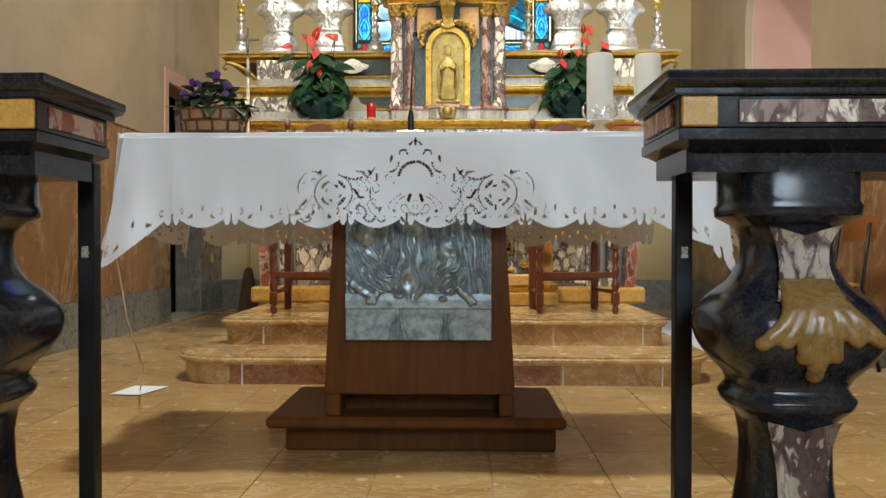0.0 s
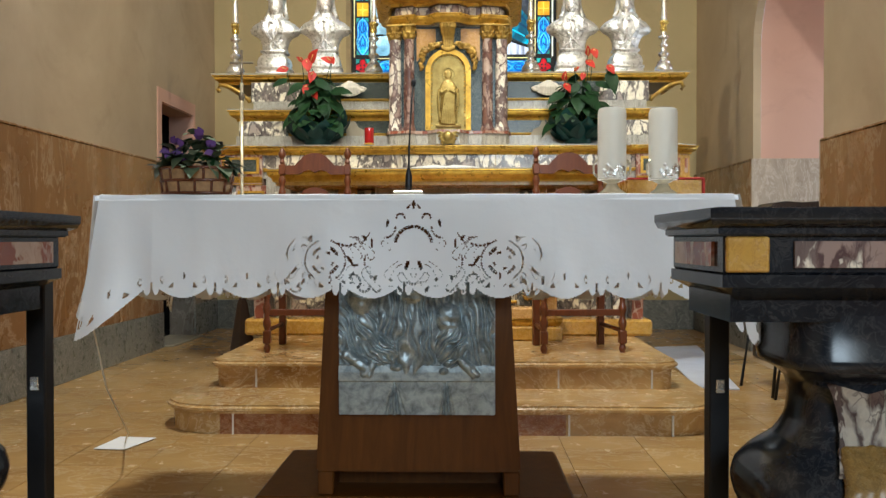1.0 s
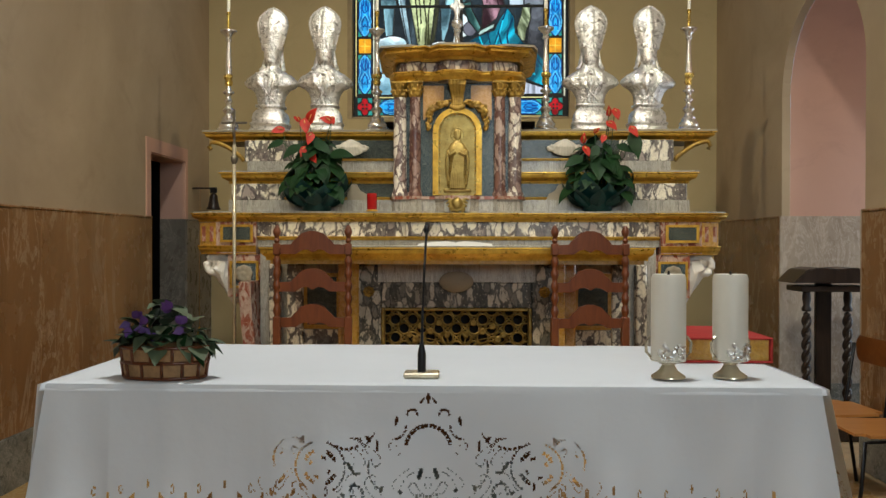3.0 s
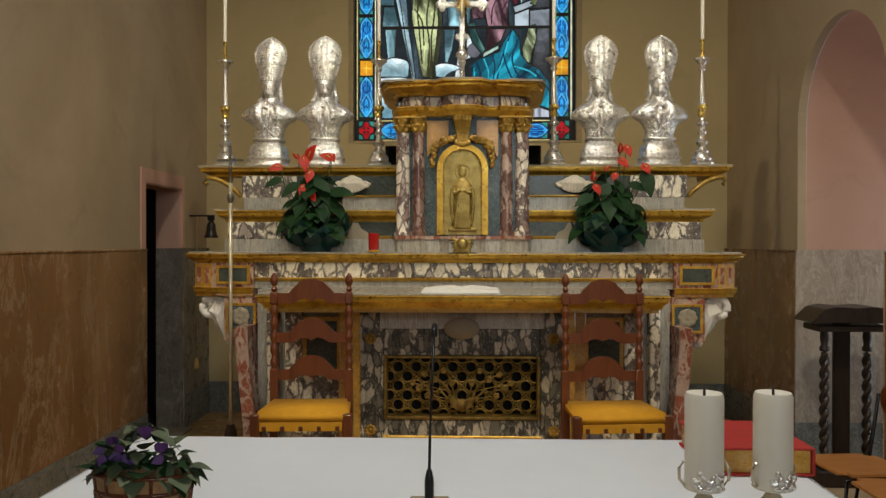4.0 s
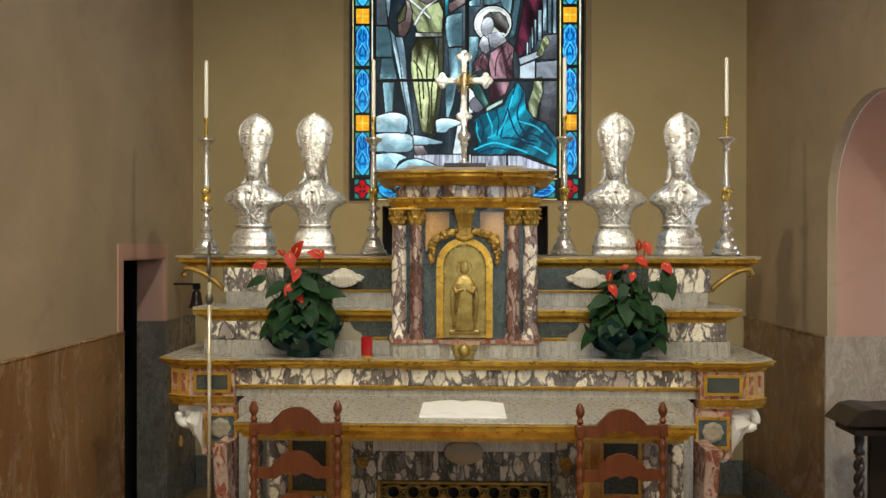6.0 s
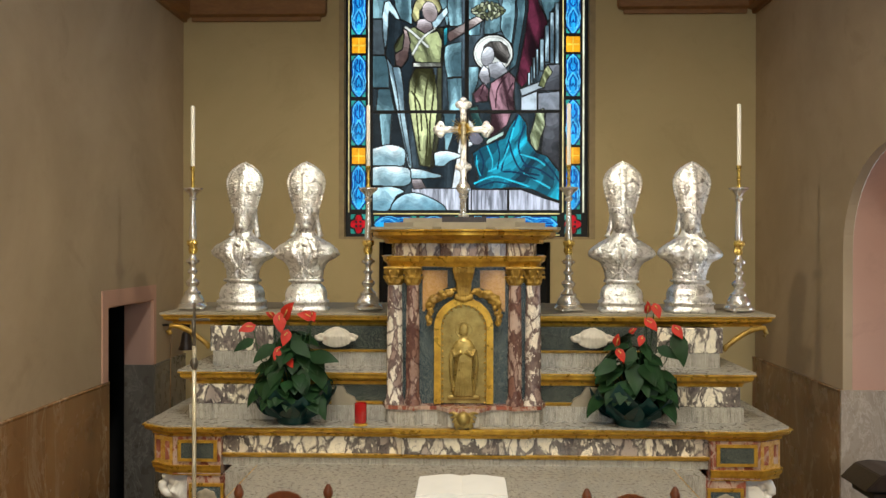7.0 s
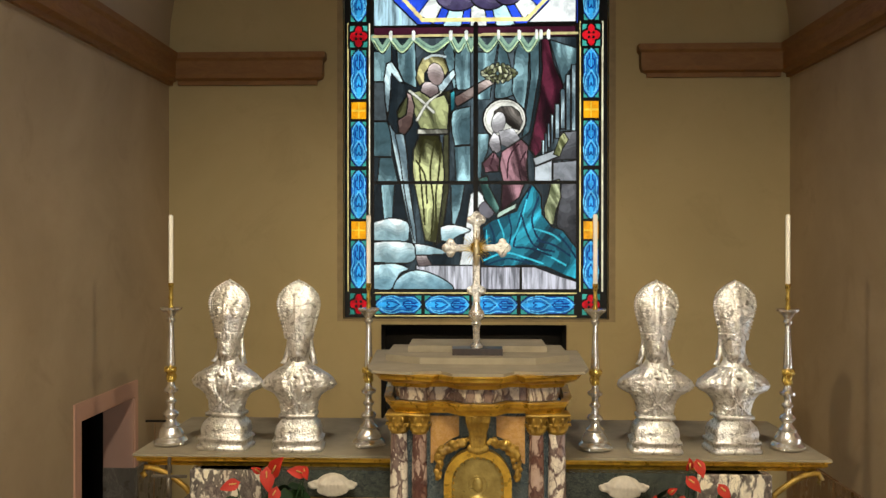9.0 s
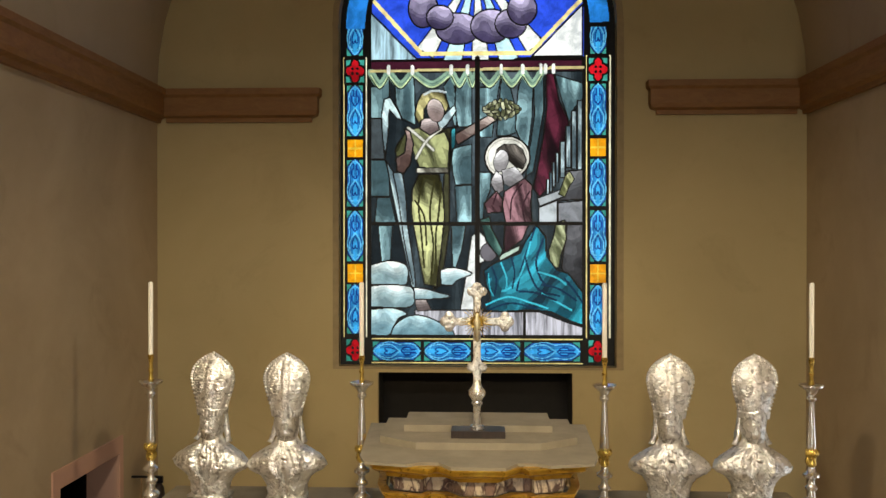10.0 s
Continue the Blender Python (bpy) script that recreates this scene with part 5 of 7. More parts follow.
def candlestick(at):
    s = thing("candlestick", "tall silver candlestick with a gilt knop and a white candle", "candlestick", (0, 0, 0), "altar candlesticks")
    part("stem", lathe([(0.070, 0.006), (0.080, 0.010), (0.082, 0.024), (0.074, 0.034), (0.064, 0.042), (0.067, 0.052), (0.060, 0.070), (0.044, 0.092), (0.047, 0.102), (0.030, 0.116), (0.021, 0.132), (0.034, 0.146), (0.040, 0.160), (0.033, 0.172), (0.019, 0.182), (0.0165, 0.206), (0.028, 0.218),
                        (0.029, 0.226), (0.018, 0.236), (0.015, 0.256), (0.021, 0.266), (0.037, 0.276), (0.038, 0.288), (0.024, 0.296), (0.017, 0.305), (0.016, 0.324)], 26), M_POLISH, s, "", 40)
    for i in range(3):
        a = radians(90 + 120 * i)
        part("foot", ball((0.07 * math.cos(a), 0.07 * math.sin(a), 0.012), 0.017, 0.017, 0.012), M_POLISH, s, "", 180)
    kn = lathe([(0.015, 0.320), (0.024, 0.332), (0.020, 0.352), (0.027, 0.385), (0.029, 0.398), (0.018, 0.404)], 16)
    for i in range(14):
        a = i * math.pi / 7
        z, rr = (0.348, 0.021) if i < 7 else (0.388, 0.028)
        ball((rr * math.cos(a + (0.22 if i < 7 else 0)), rr * math.sin(a + (0.22 if i < 7 else 0)), z), 0.008, 0.008, 0.016, kn, 8, 6)
    fuse(part("knop", kn, M_BRASS, s, "gilt leafy knop", 180), 0.0028)
    part("shaft", lathe([(0.018, 0.402), (0.022, 0.412), (0.021, 0.43), (0.0125, 0.60), (0.0115, 0.622), (0.022, 0.634), (0.023, 0.642), (0.013, 0.654)], 20), M_POLISH, s, "", 40)
    part("drip_pan", lathe([(0.014, 0.652), (0.022, 0.66), (0.024, 0.668), (0.040, 0.682), (0.054, 0.694), (0.055, 0.703), (0.046, 0.70), (0.02, 0.685), (0.012, 0.70)], 24), M_POLISH, s, "", 40)
    part("socket", lathe([(0.010, 0.69), (0.014, 0.705), (0.010, 0.722), (0.009, 0.74), (0.0125, 0.755), (0.009, 0.77), (0.009, 0.79), (0.0135, 0.81), (0.0145, 0.83)], 14), M_BRASS, s, "gilt candle socket", 40)
    part("candle", lathe([(0.0115, 0.83), (0.0115, 1.172), (0.006, 1.178)], 14), M_WAX, s, "white candle", 50)
    s.matrix_world = pose(*at)
    return s


first = candlestick((-1.612, 6.23, 2.07))
for x, y in ((-0.596, 6.23), (0.545, 6.20), (1.508, 6.235)):
    copy_thing(first, pose(x, y, 2.07, 0, 0, 25))

# ---------------------------------------------------------------- altar cross
cross = thing("altar_cross", "silver altar cross with flared ends and a gilt sunburst", "cross", (C - 0.005, 6.04, 2.60))
part("stand", lathe([(0.030, 0.0), (0.030, 0.012), (0.016, 0.02), (0.017, 0.10), (0.026, 0.115), (0.020, 0.125), (0.038, 0.15), (0.038, 0.17), (0.022, 0.19), (0.014, 0.22)], 18), M_SILVER, cross, "", 50)


def trefoil(bm, x, z, dx, dz, s=1.0):
    for a, b, r in ((0, 0, 0.028), (1, 0, 0.024), (0.35, 1, 0.022), (0.35, -1, 0.022)):
        ball((x + dx * 0.030 * a - dz * 0.026 * b, 0, z + dz * 0.030 * a + dx * 0.026 * b), r * s, 0.009, r * s, bm, 10, 7)
    return bm


cb = boxes((-0.017, 0.017, -0.008, 0.008, 0.20, 0.62), (-0.13, 0.13, -0.007, 0.007, 0.463, 0.497))
trefoil(cb, -0.115, 0.48, -1, 0), trefoil(cb, 0.115, 0.48, 1, 0), trefoil(cb, 0, 0.605, 0, 1), trefoil(cb, 0, 0.285, 0, -1)
fuse(part("cross_body", cb, M_CHASED, cross, "", 180), 0.0045)
sb = bmesh.new()
for i in range(28):
    a = i * math.pi / 14
    r = 0.060 + 0.022 * ((i * 5) % 4) / 3
    tube([(0, -0.012, 0.48), (r * math.cos(a), -0.014, 0.48 + r * math.sin(a))], 0.0042, 5, sb, 0.0008)
ball((0, -0.014, 0.48), 0.022, 0.008, 0.022, sb)
(part("sunburst", sb, M_BRASS, cross, "gilt sunburst", 180))
cf = lathe([(0.0, 0.39), (0.010, 0.40), (0.013, 0.45), (0.016, 0.48), (0.008, 0.50), (0.011, 0.52), (0.0, 0.53)], 10, (0, -0.022, 0), None, 1, 0.7)
part("ornament", cf, M_SILVERGILT, cross, "gilt applied ornament", 180)

# ---------------------------------------------------------------- flower pots


def leaf(bm, base, tip, width, sag=0.02, up=Vector((0, 0, 1))):
    """A pointed heart-shaped leaf with a fold along its rib."""
    b, t = Vector(base), Vector(tip)
    d = t - b
    side = d.cross(up)
    side = side.normalized() if side.length > 1e-5 else Vector((1, 0, 0))
    nrm = side.cross(d).normalized()
    rows = []
    for k, w in enumerate((0.25, 0.85, 1.0, 0.72, 0.35, 0.0)):
        u = k / 5
        c = b + d * u - Vector((0, 0, sag * u * u))
        rows.append((bm.verts.new(c + side * width * w * 0.5 + nrm * width * 0.12 * w), bm.verts.new(c), bm.verts.new(c - side * width * w * 0.5 + nrm * width * 0.12 * w)) if w else (bm.verts.new(c),))
    for p, q in zip(rows, rows[1:]):
        if len(q) == 3:
            bm.faces.new((p[0], p[1], q[1], q[0])), bm.faces.new((p[1], p[2], q[2], q[1]))
        else:
            bm.faces.new((p[0], p[1], q[0])), bm.faces.new((p[1], p[2], q[0]))


def heart(bm, base, tip, width, face, cup=0.10):
    """A broad heart-shaped blade whose surface looks towards face."""
    b, t = Vector(base), Vector(tip)
    d = t - b
    side = d.cross(Vector(face)).normalized()
    nrm = side.cross(d).normalized()
    rows = []
    for u, w in ((-0.12, 0.30), (0.0, 0.78), (0.18, 1.0), (0.40, 0.92), (0.62, 0.66), (0.82, 0.34), (1.0, 0.0)):
        c = b + d * u + nrm * (0.10 * d.length * math.sin(u * 2.6))
        if not w:
            rows.append([bm.verts.new(c)])
            continue
        rows.append([bm.verts.new(c + side * width * 0.5 * w * q + nrm * width * cup * abs(q) * (1.4 - abs(q)) - d * (0.10 * (1 - abs(q)) if u < 0 else 0)) for q in (-1, -0.5, 0, 0.5, 1)])
    for p, q in zip(rows, rows[1:]):
        for m in range(4):
            bm.faces.new((p[m], p[m + 1], q[m + 1], q[m]) if len(q) == 5 else (p[m], p[m + 1], q[0]))
    return bm


def anthurium(at, seed, reds, blades):
    r = random.Random(seed)
    s = thing("potted_anthurium", "red anthurium with dark leaves in a green foil wrapped pot", "plant", at, "flower pots on the altar")
    part("pot", lathe([(0.085, 0), (0.090, 0.01), (0.108, 0.125), (0.104, 0.13), (0.02, 0.126)], 22), M_FOIL, s, "green foil wrapped pot", 50)
    for i in range(9):
        a = 2 * math.pi * i / 9 + r.random() * 0.3
        w = heart(bmesh.new(), (0.088 * math.cos(a), 0.085 * math.sin(a), 0.05), (0.215 * math.cos(a), 0.165 * math.sin(a), 0.15 + 0.11 * r.random()), 0.20, (math.cos(a), math.sin(a), -0.6), 0.16)
        part("foil_flap", w, M_FOIL, s, "", 180)
    # long-stalked leaves: the outer ones arch over and hang
    for i in range(84):
        a = r.uniform(0, 2 * math.pi)
        q = math.sqrt(r.random())
        h = 0.44 - 0.27 * q * q + r.uniform(-0.05, 0.04)
        b = Vector((0.165 * q * math.cos(a), 0.115 * q * math.sin(a) - 0.01, max(0.13, h)))
        size = r.uniform(0.085, 0.15)
        t = b + Vector((math.cos(a) * size * 0.62, math.sin(a) * size * 0.50, -size * r.uniform(0.15, 0.95)))
        part("leaf", heart(bmesh.new(), b, t, size * r.uniform(0.58, 0.72), (math.cos(a) * 0.5, math.sin(a) * 0.6 - 0.35, 0.75), 0.14), M_LEAF, s, "", 180)
        if i % 3 == 0:
            part("stem", tube([(0.02 * math.cos(a), 0.02 * math.sin(a), 0.1), (b.x * 0.6, b.y * 0.6, b.z * 0.7), tuple(b)], 0.003, 5), M_LEAF, s, "", 180)
    for x, z, ang, size in blades:
        d = Vector((math.cos(radians(ang)), -0.2, math.sin(radians(ang)))) * size
        f = part("leaf", heart(bmesh.new(), (x, -0.09, z), Vector((x, -0.09, z)) + d, size * 0.62, (0, -0.8, 0.6), 0.12), M_LEAF, s, "", 180)
        part("stem", tube([(x * 0.2, -0.02, 0.12), (x * 0.8, -0.06, z - 0.03), (x, -0.09, z)], 0.003, 5), M_LEAF, f, "", 180)
    for x, z, ang, size in reds:
        d = Vector((math.cos(radians(ang)), -0.25, math.sin(radians(ang)))) * size * 0.88
        b = Vector((x, -0.10, z)) - d * 0.45
        f = part("flower", heart(bmesh.new(), b, b + d, size * 0.66, (r.uniform(-0.4, 0.4), -0.9, r.uniform(0.1, 0.7)), 0.16), M_SPATHE, s, "glossy red spathe", 180)
        part("spadix", tube([tuple(b + Vector((0, -0.006, 0))), tuple(b + d * 0.35 + Vector((0, -0.022, 0.012)))], 0.0035, 6), M_SPADIX, f, "pale yellow spadix", 180)
        part("stalk", tube([(x * 0.3, -0.03, 0.2), (x * 0.75, -0.07, z * 0.7), tuple(b)], 0.003, 5), M_LEAF, f, "", 180)
    return s


M_SPADIX = plain("yellow_spadix", (0.62, 0.36, 0.10), 0.6, 0, 0.3, 30, 0.2)
anthurium((-0.93, 5.80, 1.522), 3, ((-0.005, 0.590, 52, 0.115), (-0.050, 0.520, -80, 0.105), (-0.025, 0.445, -105, 0.085), (-0.066, 0.365, -110, 0.075), (0.002, 0.325, -60, 0.075), (-0.225, 0.495, 200, 0.085), (0.075, 0.562, 170, 0.085), (0.120, 0.555, -70, 0.060), (-0.105, 0.57, 150, 0.05)),
          ((-0.205, 0.43, 215, 0.10), (0.12, 0.355, -12, 0.14), (0.02, 0.42, -40, 0.12), (-0.10, 0.40, 225, 0.12), (-0.07, 0.30, -95, 0.14), (0.06, 0.27, -80, 0.13)))
anthurium((0.828, 5.80, 1.522), 8, ((0.050, 0.615, 95, 0.065), (0.098, 0.590, -75, 0.080), (0.072, 0.520, -50, 0.085), (0.205, 0.485, -60, 0.080), (0.018, 0.440, 250, 0.060), (-0.082, 0.365, -70, 0.078), (-0.098, 0.450, 80, 0.065), (-0.018, 0.495, 30, 0.045)),
          ((0.20, 0.46, -80, 0.15), (-0.02, 0.39, -110, 0.10), (0.07, 0.28, -92, 0.16), (-0.12, 0.33, 215, 0.12), (0.12, 0.40, -30, 0.11), (-0.06, 0.22, -120, 0.13)))

cup = thing("votive_lamp", "red glass votive lamp with a gilt foot on the shelf", "lamp", (-0.573, 5.735, 1.522))
part("glass", lathe([(0.029, 0.012), (0.032, 0.02), (0.032, 0.112), (0.028, 0.112), (0.024, 0.03)], 18), M_REDGLASS, cup, "red glass", 50)
part("foot", lathe([(0.037, 0), (0.037, 0.006), (0.029, 0.012)], 18), M_GOLD, cup, "gilt foot", 50)

book = thing("open_missal", "open missal with white pages on the altar table", "book", (-0.05, 5.35, 1.312))
for s in (-1, 1):
    part("page", prism([(0.0, 0.018), (s * 0.05, 0.026), (s * 0.12, 0.022), (s * 0.205, 0.012), (s * 0.205, 0.004), (0.0, 0.004)], -0.15, 0.16), M_PAPER, book, "", 40)
part("cover", box(-0.208, 0.208, -0.153, 0.163, 0.0, 0.004), M_PAPER, book)

# ---------------------------------------------------------------- chairs on the platform


def turned(bm, x, y, z0, z1, r=0.017, beads=7):
    pr = [(r * 0.8, 0)]
    h = z1 - z0
    for i in range(beads):
        a, b = h * i / beads, h * (i + 1) / beads
        pr += [(r * 0.72, a + 0.1 * (b - a)), (r * 1.05, a + 0.35 * (b - a)), (r * 1.05, a + 0.6 * (b - a)), (r * 0.66, a + 0.9 * (b - a))]
    pr.append((r * 0.8, h))
    return lathe(pr, 12, (x, y, z0), bm)


def armless_chair(at, turn):
    s = thing("chair", "carved red-brown wooden chair with a yellow velvet seat", "chair", (0, 0, 0), "chairs behind the altar table")
    hw, fw, back, fr = 0.19, 0.215, 0.17, -0.18
    for sx in (-1, 1):
        b = boxes((sx * hw - 0.02, sx * hw + 0.02, back - 0.02, back + 0.02, 0.0, 0.66), bevel=0.004)
        turned(b, sx * hw, back, 0.66, 0.99, 0.02, 5)
        box(sx * hw - 0.019, sx * hw + 0.019, back - 0.019, back + 0.019, 0.99, 1.05, 0.004, 1, b)
        lathe([(0.010, 1.05), (0.017, 1.065), (0.010, 1.08), (0.020, 1.10), (0.022, 1.115), (0.014, 1.135), (0.006, 1.148)], 12, (sx * hw, back, 0), b)
        part("back_post", b, M_CHAIR, s, "turned back post with a finial", 40)
        f = boxes((sx * fw - 0.022, sx * fw + 0.022, fr - 0.022, fr + 0.022, 0.36, 0.50), bevel=0.004)
        turned(f, sx * fw, fr, 0.12, 0.36, 0.021, 3)
        box(sx * fw - 0.02, sx * fw + 0.02, fr - 0.02, fr + 0.02, 0.05, 0.12, 0.004, 1, f)
        turned(f, sx * fw, fr, 0.0, 0.05, 0.018, 1)
        part("front_leg", f, M_CHAIR, s, "", 40)
        part("side_stretcher", tube([(sx * fw, fr, 0.12), (sx * hw, back, 0.12)], 0.012, 8), M_CHAIR, s, "", 180)
    part("front_stretcher", boxes((-fw, fw, fr - 0.010, fr + 0.010, 0.20, 0.235), bevel=0.004), M_CHAIR, s)
    part("back_stretcher", boxes((-hw, hw, back - 0.010, back + 0.010, 0.17, 0.20), bevel=0.004), M_CHAIR, s)
    for z in (0.625, 0.815, 1.015):
        top = [(hw, z + 0.028), (0.115, z + 0.030), (0.10, z + 0.05), (0.085, z + 0.062), (0.06, z + 0.088), (0.02, z + 0.102), (-0.02, z + 0.102), (-0.06, z + 0.088), (-0.085, z + 0.062), (-0.10, z + 0.05), (-0.115, z + 0.030), (-hw, z + 0.028)]
        low = [(-hw, z - 0.022), (-0.09, z - 0.022), (-0.06, z - 0.002), (-0.03, z + 0.004), (0, z - 0.012), (0.03, z + 0.004), (0.06, z - 0.002), (0.09, z - 0.022), (hw, z - 0.022)]
        part("back_slat", prism(top + low, back - 0.009, back + 0.009), M_CHAIR, s, "scalloped back slat", 30)
    seat = plate([(-fw - 0.005, fr - 0.02), (fw + 0.005, fr - 0.02), (hw + 0.01, back - 0.02), (-hw - 0.01, back - 0.02)], 0.455, 0.512)
    bmesh.ops.bevel(seat, geom=[e for e in seat.edges], offset=0.016, segments=3, affect="EDGES")
    part("seat", seat, M_VELVET, s, "yellow velvet seat", 180)
    part("valance", boxes((-fw + 0.024, fw - 0.024, fr - 0.026, fr - 0.018, 0.425, 0.465)), M_VELVET, s)
    for i in range(5):
        x = -0.17 + 0.085 * i
        part("tassel", box(x - 0.010, x + 0.010, fr - 0.029, fr - 0.02, 0.425, 0.448, 0.003), M_CHAIR, s)
    s.matrix_world = pose(*at, 0, 0, turn)
    return s


c1 = armless_chair((-0.80, 4.855, PZ), 3)
copy_thing(c1, pose(0.685, 4.86, PZ, 0, 0, 6))

stool = thing("low_stool", "low stool with a red cushion before the altar front", "stool", (-0.14, 5.0, PZ))
part("cushion", box(-0.16, 0.16, -0.13, 0.13, 0.20, 0.262, 0.02, 3), M_REDCLOTH, stool, "red cushion", 60)
for x in (-0.13, 0.13):
    for y in (-0.10, 0.10):
        part("leg", box(x - 0.015, x + 0.015, y - 0.015, y + 0.015, 0, 0.202, 0.003), M_CHAIR, stool)

# ---------------------------------------------------------------- on the altar table


def pillar_candle(at):
    s = thing("pillar_candle", "thick white pillar candle in a silvered footed holder", "candle", (0, 0, 0), "candles on the altar table")
    part("wax", lathe([(0.0405, 0.042), (0.0405, 0.236), (0.037, 0.246), (0.030, 0.244), (0.012, 0.240)], 30), M_WAX, s, "", 50)
    part("wick", lathe([(0.003, 0.238), (0.003, 0.25), (0.0015, 0.254)], 6), M_DARK, s)
    part("holder_foot", lathe([(0.040, 0.002), (0.039, 0.006), (0.022, 0.018), (0.014, 0.032), (0.03, 0.040), (0.043, 0.045), (0.03, 0.046)], 22), M_GLASSY, s, "silvered glass foot", 40)
    fl = bmesh.new()
    r = random.Random(4)
    for i in range(26):
        a = -math.pi / 2 + r.uniform(-0.8, 0.8)
        ball((0.043 * math.cos(a), 0.043 * math.sin(a), 0.048 + 0.042 * r.random() * math.cos(a + math.pi / 2)), 0.0065, 0.005, 0.0065, fl, 6, 5)
    fuse(part("ornament", fl, M_SILVER, s, "silver flower ornament", 180), 0.003)
    for sx in (-1, 1):
        part("handle", tube([(sx * 0.041, 0, 0.05), (sx * 0.052, 0, 0.062), (sx * 0.053, 0, 0.085), (sx * 0.043, 0, 0.10)], 0.0035, 6), M_GLASSY, s, "", 180)
    s.matrix_world = pose(*at)
    return s


M_GLASSY = plain("silvered_glass", (0.66, 0.58, 0.42), 0.22, 0.5, 0.2, 20, 0.1)
pc = pillar_candle((0.486, 2.63, 1.012))
copy_thing(pc, pose(0.634, 2.64, 1.012, 0, 0, 20))

mic = thing("microphone", "slim black gooseneck microphone on a clear foot", "microphone", (-0.098, 2.63, 1.012))
part("foot", box(-0.042, 0.042, -0.03, 0.03, 0, 0.012, 0.003), M_GLASSY, mic)
part("grip", lathe([(0.010, 0.012), (0.010, 0.055), (0.006, 0.075), (0.003, 0.08)], 14), M_IRON, mic, "", 50)
part("gooseneck", tube([(0, 0.0, 0.075), (0.001, 0.01, 0.15), (0.003, 0.05, 0.24), (0.004, 0.11, 0.32), (0.004, 0.16, 0.352)], 0.0032, 8), M_IRON, mic, "", 180)
part("capsule", tube([(0.004, 0.15, 0.348), (0.004, 0.17, 0.36), (0.004, 0.195, 0.366)], 0.0075, 10), M_IRON, mic, "", 180)

missal = thing("missal", "thick closed missal with gilt page edges and red covers", "book", (0.70, 3.03, 1.012))
part("page_block", box(-0.118, 0.115, -0.145, 0.145, 0.006, 0.062), M_YELLOW, missal, "gilt page edges")
part("cover", box(-0.125, 0.12, -0.155, 0.155, 0.062, 0.068, 0.002), M_REDCLOTH, missal, "red cover")
part("cover", box(-0.125, 0.12, -0.155, 0.155, 0.0, 0.006, 0.002), M_REDCLOTH, missal, "red cover")
part("spine", box(0.116, 0.124, -0.155, 0.155, 0.0, 0.068, 0.003, 2), M_REDCLOTH, missal, "", 60)

bas = thing("flower_basket", "wicker basket of violet and pink cut flowers", "basket", (-0.705, 2.60, 1.012))
part("body", lathe([(0.105, 0), (0.108, 0.004), (0.120, 0.075), (0.112, 0.075), (0.10, 0.01)], 28, (0, 0, 0), None, 0.88, 0.5), M_WICKER, bas, "", 40)
for z, r in ((0.004, 0.109), (0.040, 0.115), (0.075, 0.121)):
    part("hoop", tube([(0.88 * r * math.cos(i * math.pi / 16), 0.5 * r * math.sin(i * math.pi / 16), z) for i in range(33)], 0.0045, 6), M_CHAIR, bas, "dark woven hoop", 180)
for k in range(26):
    a, up = 2 * math.pi * (k // 2) / 13 + (0.24 if k % 2 else 0), k % 2
    part("stake", tube([(0.88 * (0.110 + 0.006 * up) * math.cos(a), 0.5 * (0.110 + 0.006 * up) * math.sin(a), 0.004 + 0.036 * up), (0.88 * (0.116 + 0.005 * up) * math.cos(a), 0.5 * (0.116 + 0.005 * up) * math.sin(a), 0.04 + 0.036 * up)], 0.0042, 5), M_CHAIR, bas, "", 180)
rb = random.Random(11)
for i in range(95):
    a, q = rb.uniform(0, 6.283), math.sqrt(rb.random())
    h = 0.075 + 0.085 * (1 - q * q) * rb.uniform(0.4, 1.2)
    b = Vector((0.10 * q * math.cos(a), 0.055 * q * math.sin(a), h))
    w = bmesh.new()
    leaf(w, b, b + Vector((math.cos(a) * rb.uniform(0.02, 0.055), math.sin(a) * rb.uniform(0.02, 0.045), rb.uniform(-0.045, 0.035))), rb.uniform(0.035, 0.06), 0.012)
    part("leaf", w, M_LEAF2 if i % 3 else M_LEAF, bas, "", 180)
for cx, cz in ((-0.065, 0.135), (0.035, 0.155), (0.075, 0.125), (-0.02, 0.12)):
    for i in range(5):
        a = rb.uniform(0, 6.283)
        b = Vector((cx + 0.012 * math.cos(a), -0.045 + rb.uniform(-0.02, 0.03), cz + 0.012 * math.sin(a)))
        w = bmesh.new()
        leaf(w, b, b + Vector((0.024 * math.cos(a), -0.012, 0.024 * math.sin(a))), 0.02, 0.0, Vector((0, 1, 0)))
        part("petal", w, M_VIOLET, bas, "", 180)

# ---------------------------------------------------------------- round the sanctuary
M_PEWTER = plain("dull_pewter", (0.20, 0.175, 0.14), 0.35, 0.7, 0.3, 20, 0.2)
pole = thing("processional_cross", "slender metal processional crucifix on a dark tapered stand", "crucifix", (-1.417, 5.68, 0))
part("stand", lathe([(0.13, 0), (0.13, 0.02), (0.10, 0.05), (0.035, 0.46), (0.02, 0.50)], 4), M_OAK, pole, "dark tapered wooden stand")
part("staff", tube([(0, 0, 0.48), (0, 0, 1.93)], 0.011, 10), M_GLASSY, pole, "polished metal staff", 180)
part("knop", lathe([(0.011, 1.81), (0.020, 1.83), (0.022, 1.85), (0.011, 1.87)], 14), M_PEWTER, pole, "", 60)
part("cross_body", boxes((-0.007, 0.007, -0.006, 0.006, 1.90, 2.15), (-0.080, 0.080, -0.006, 0.006, 2.058, 2.072), bevel=0.003), M_PEWTER, pole, "dull pewter cross")
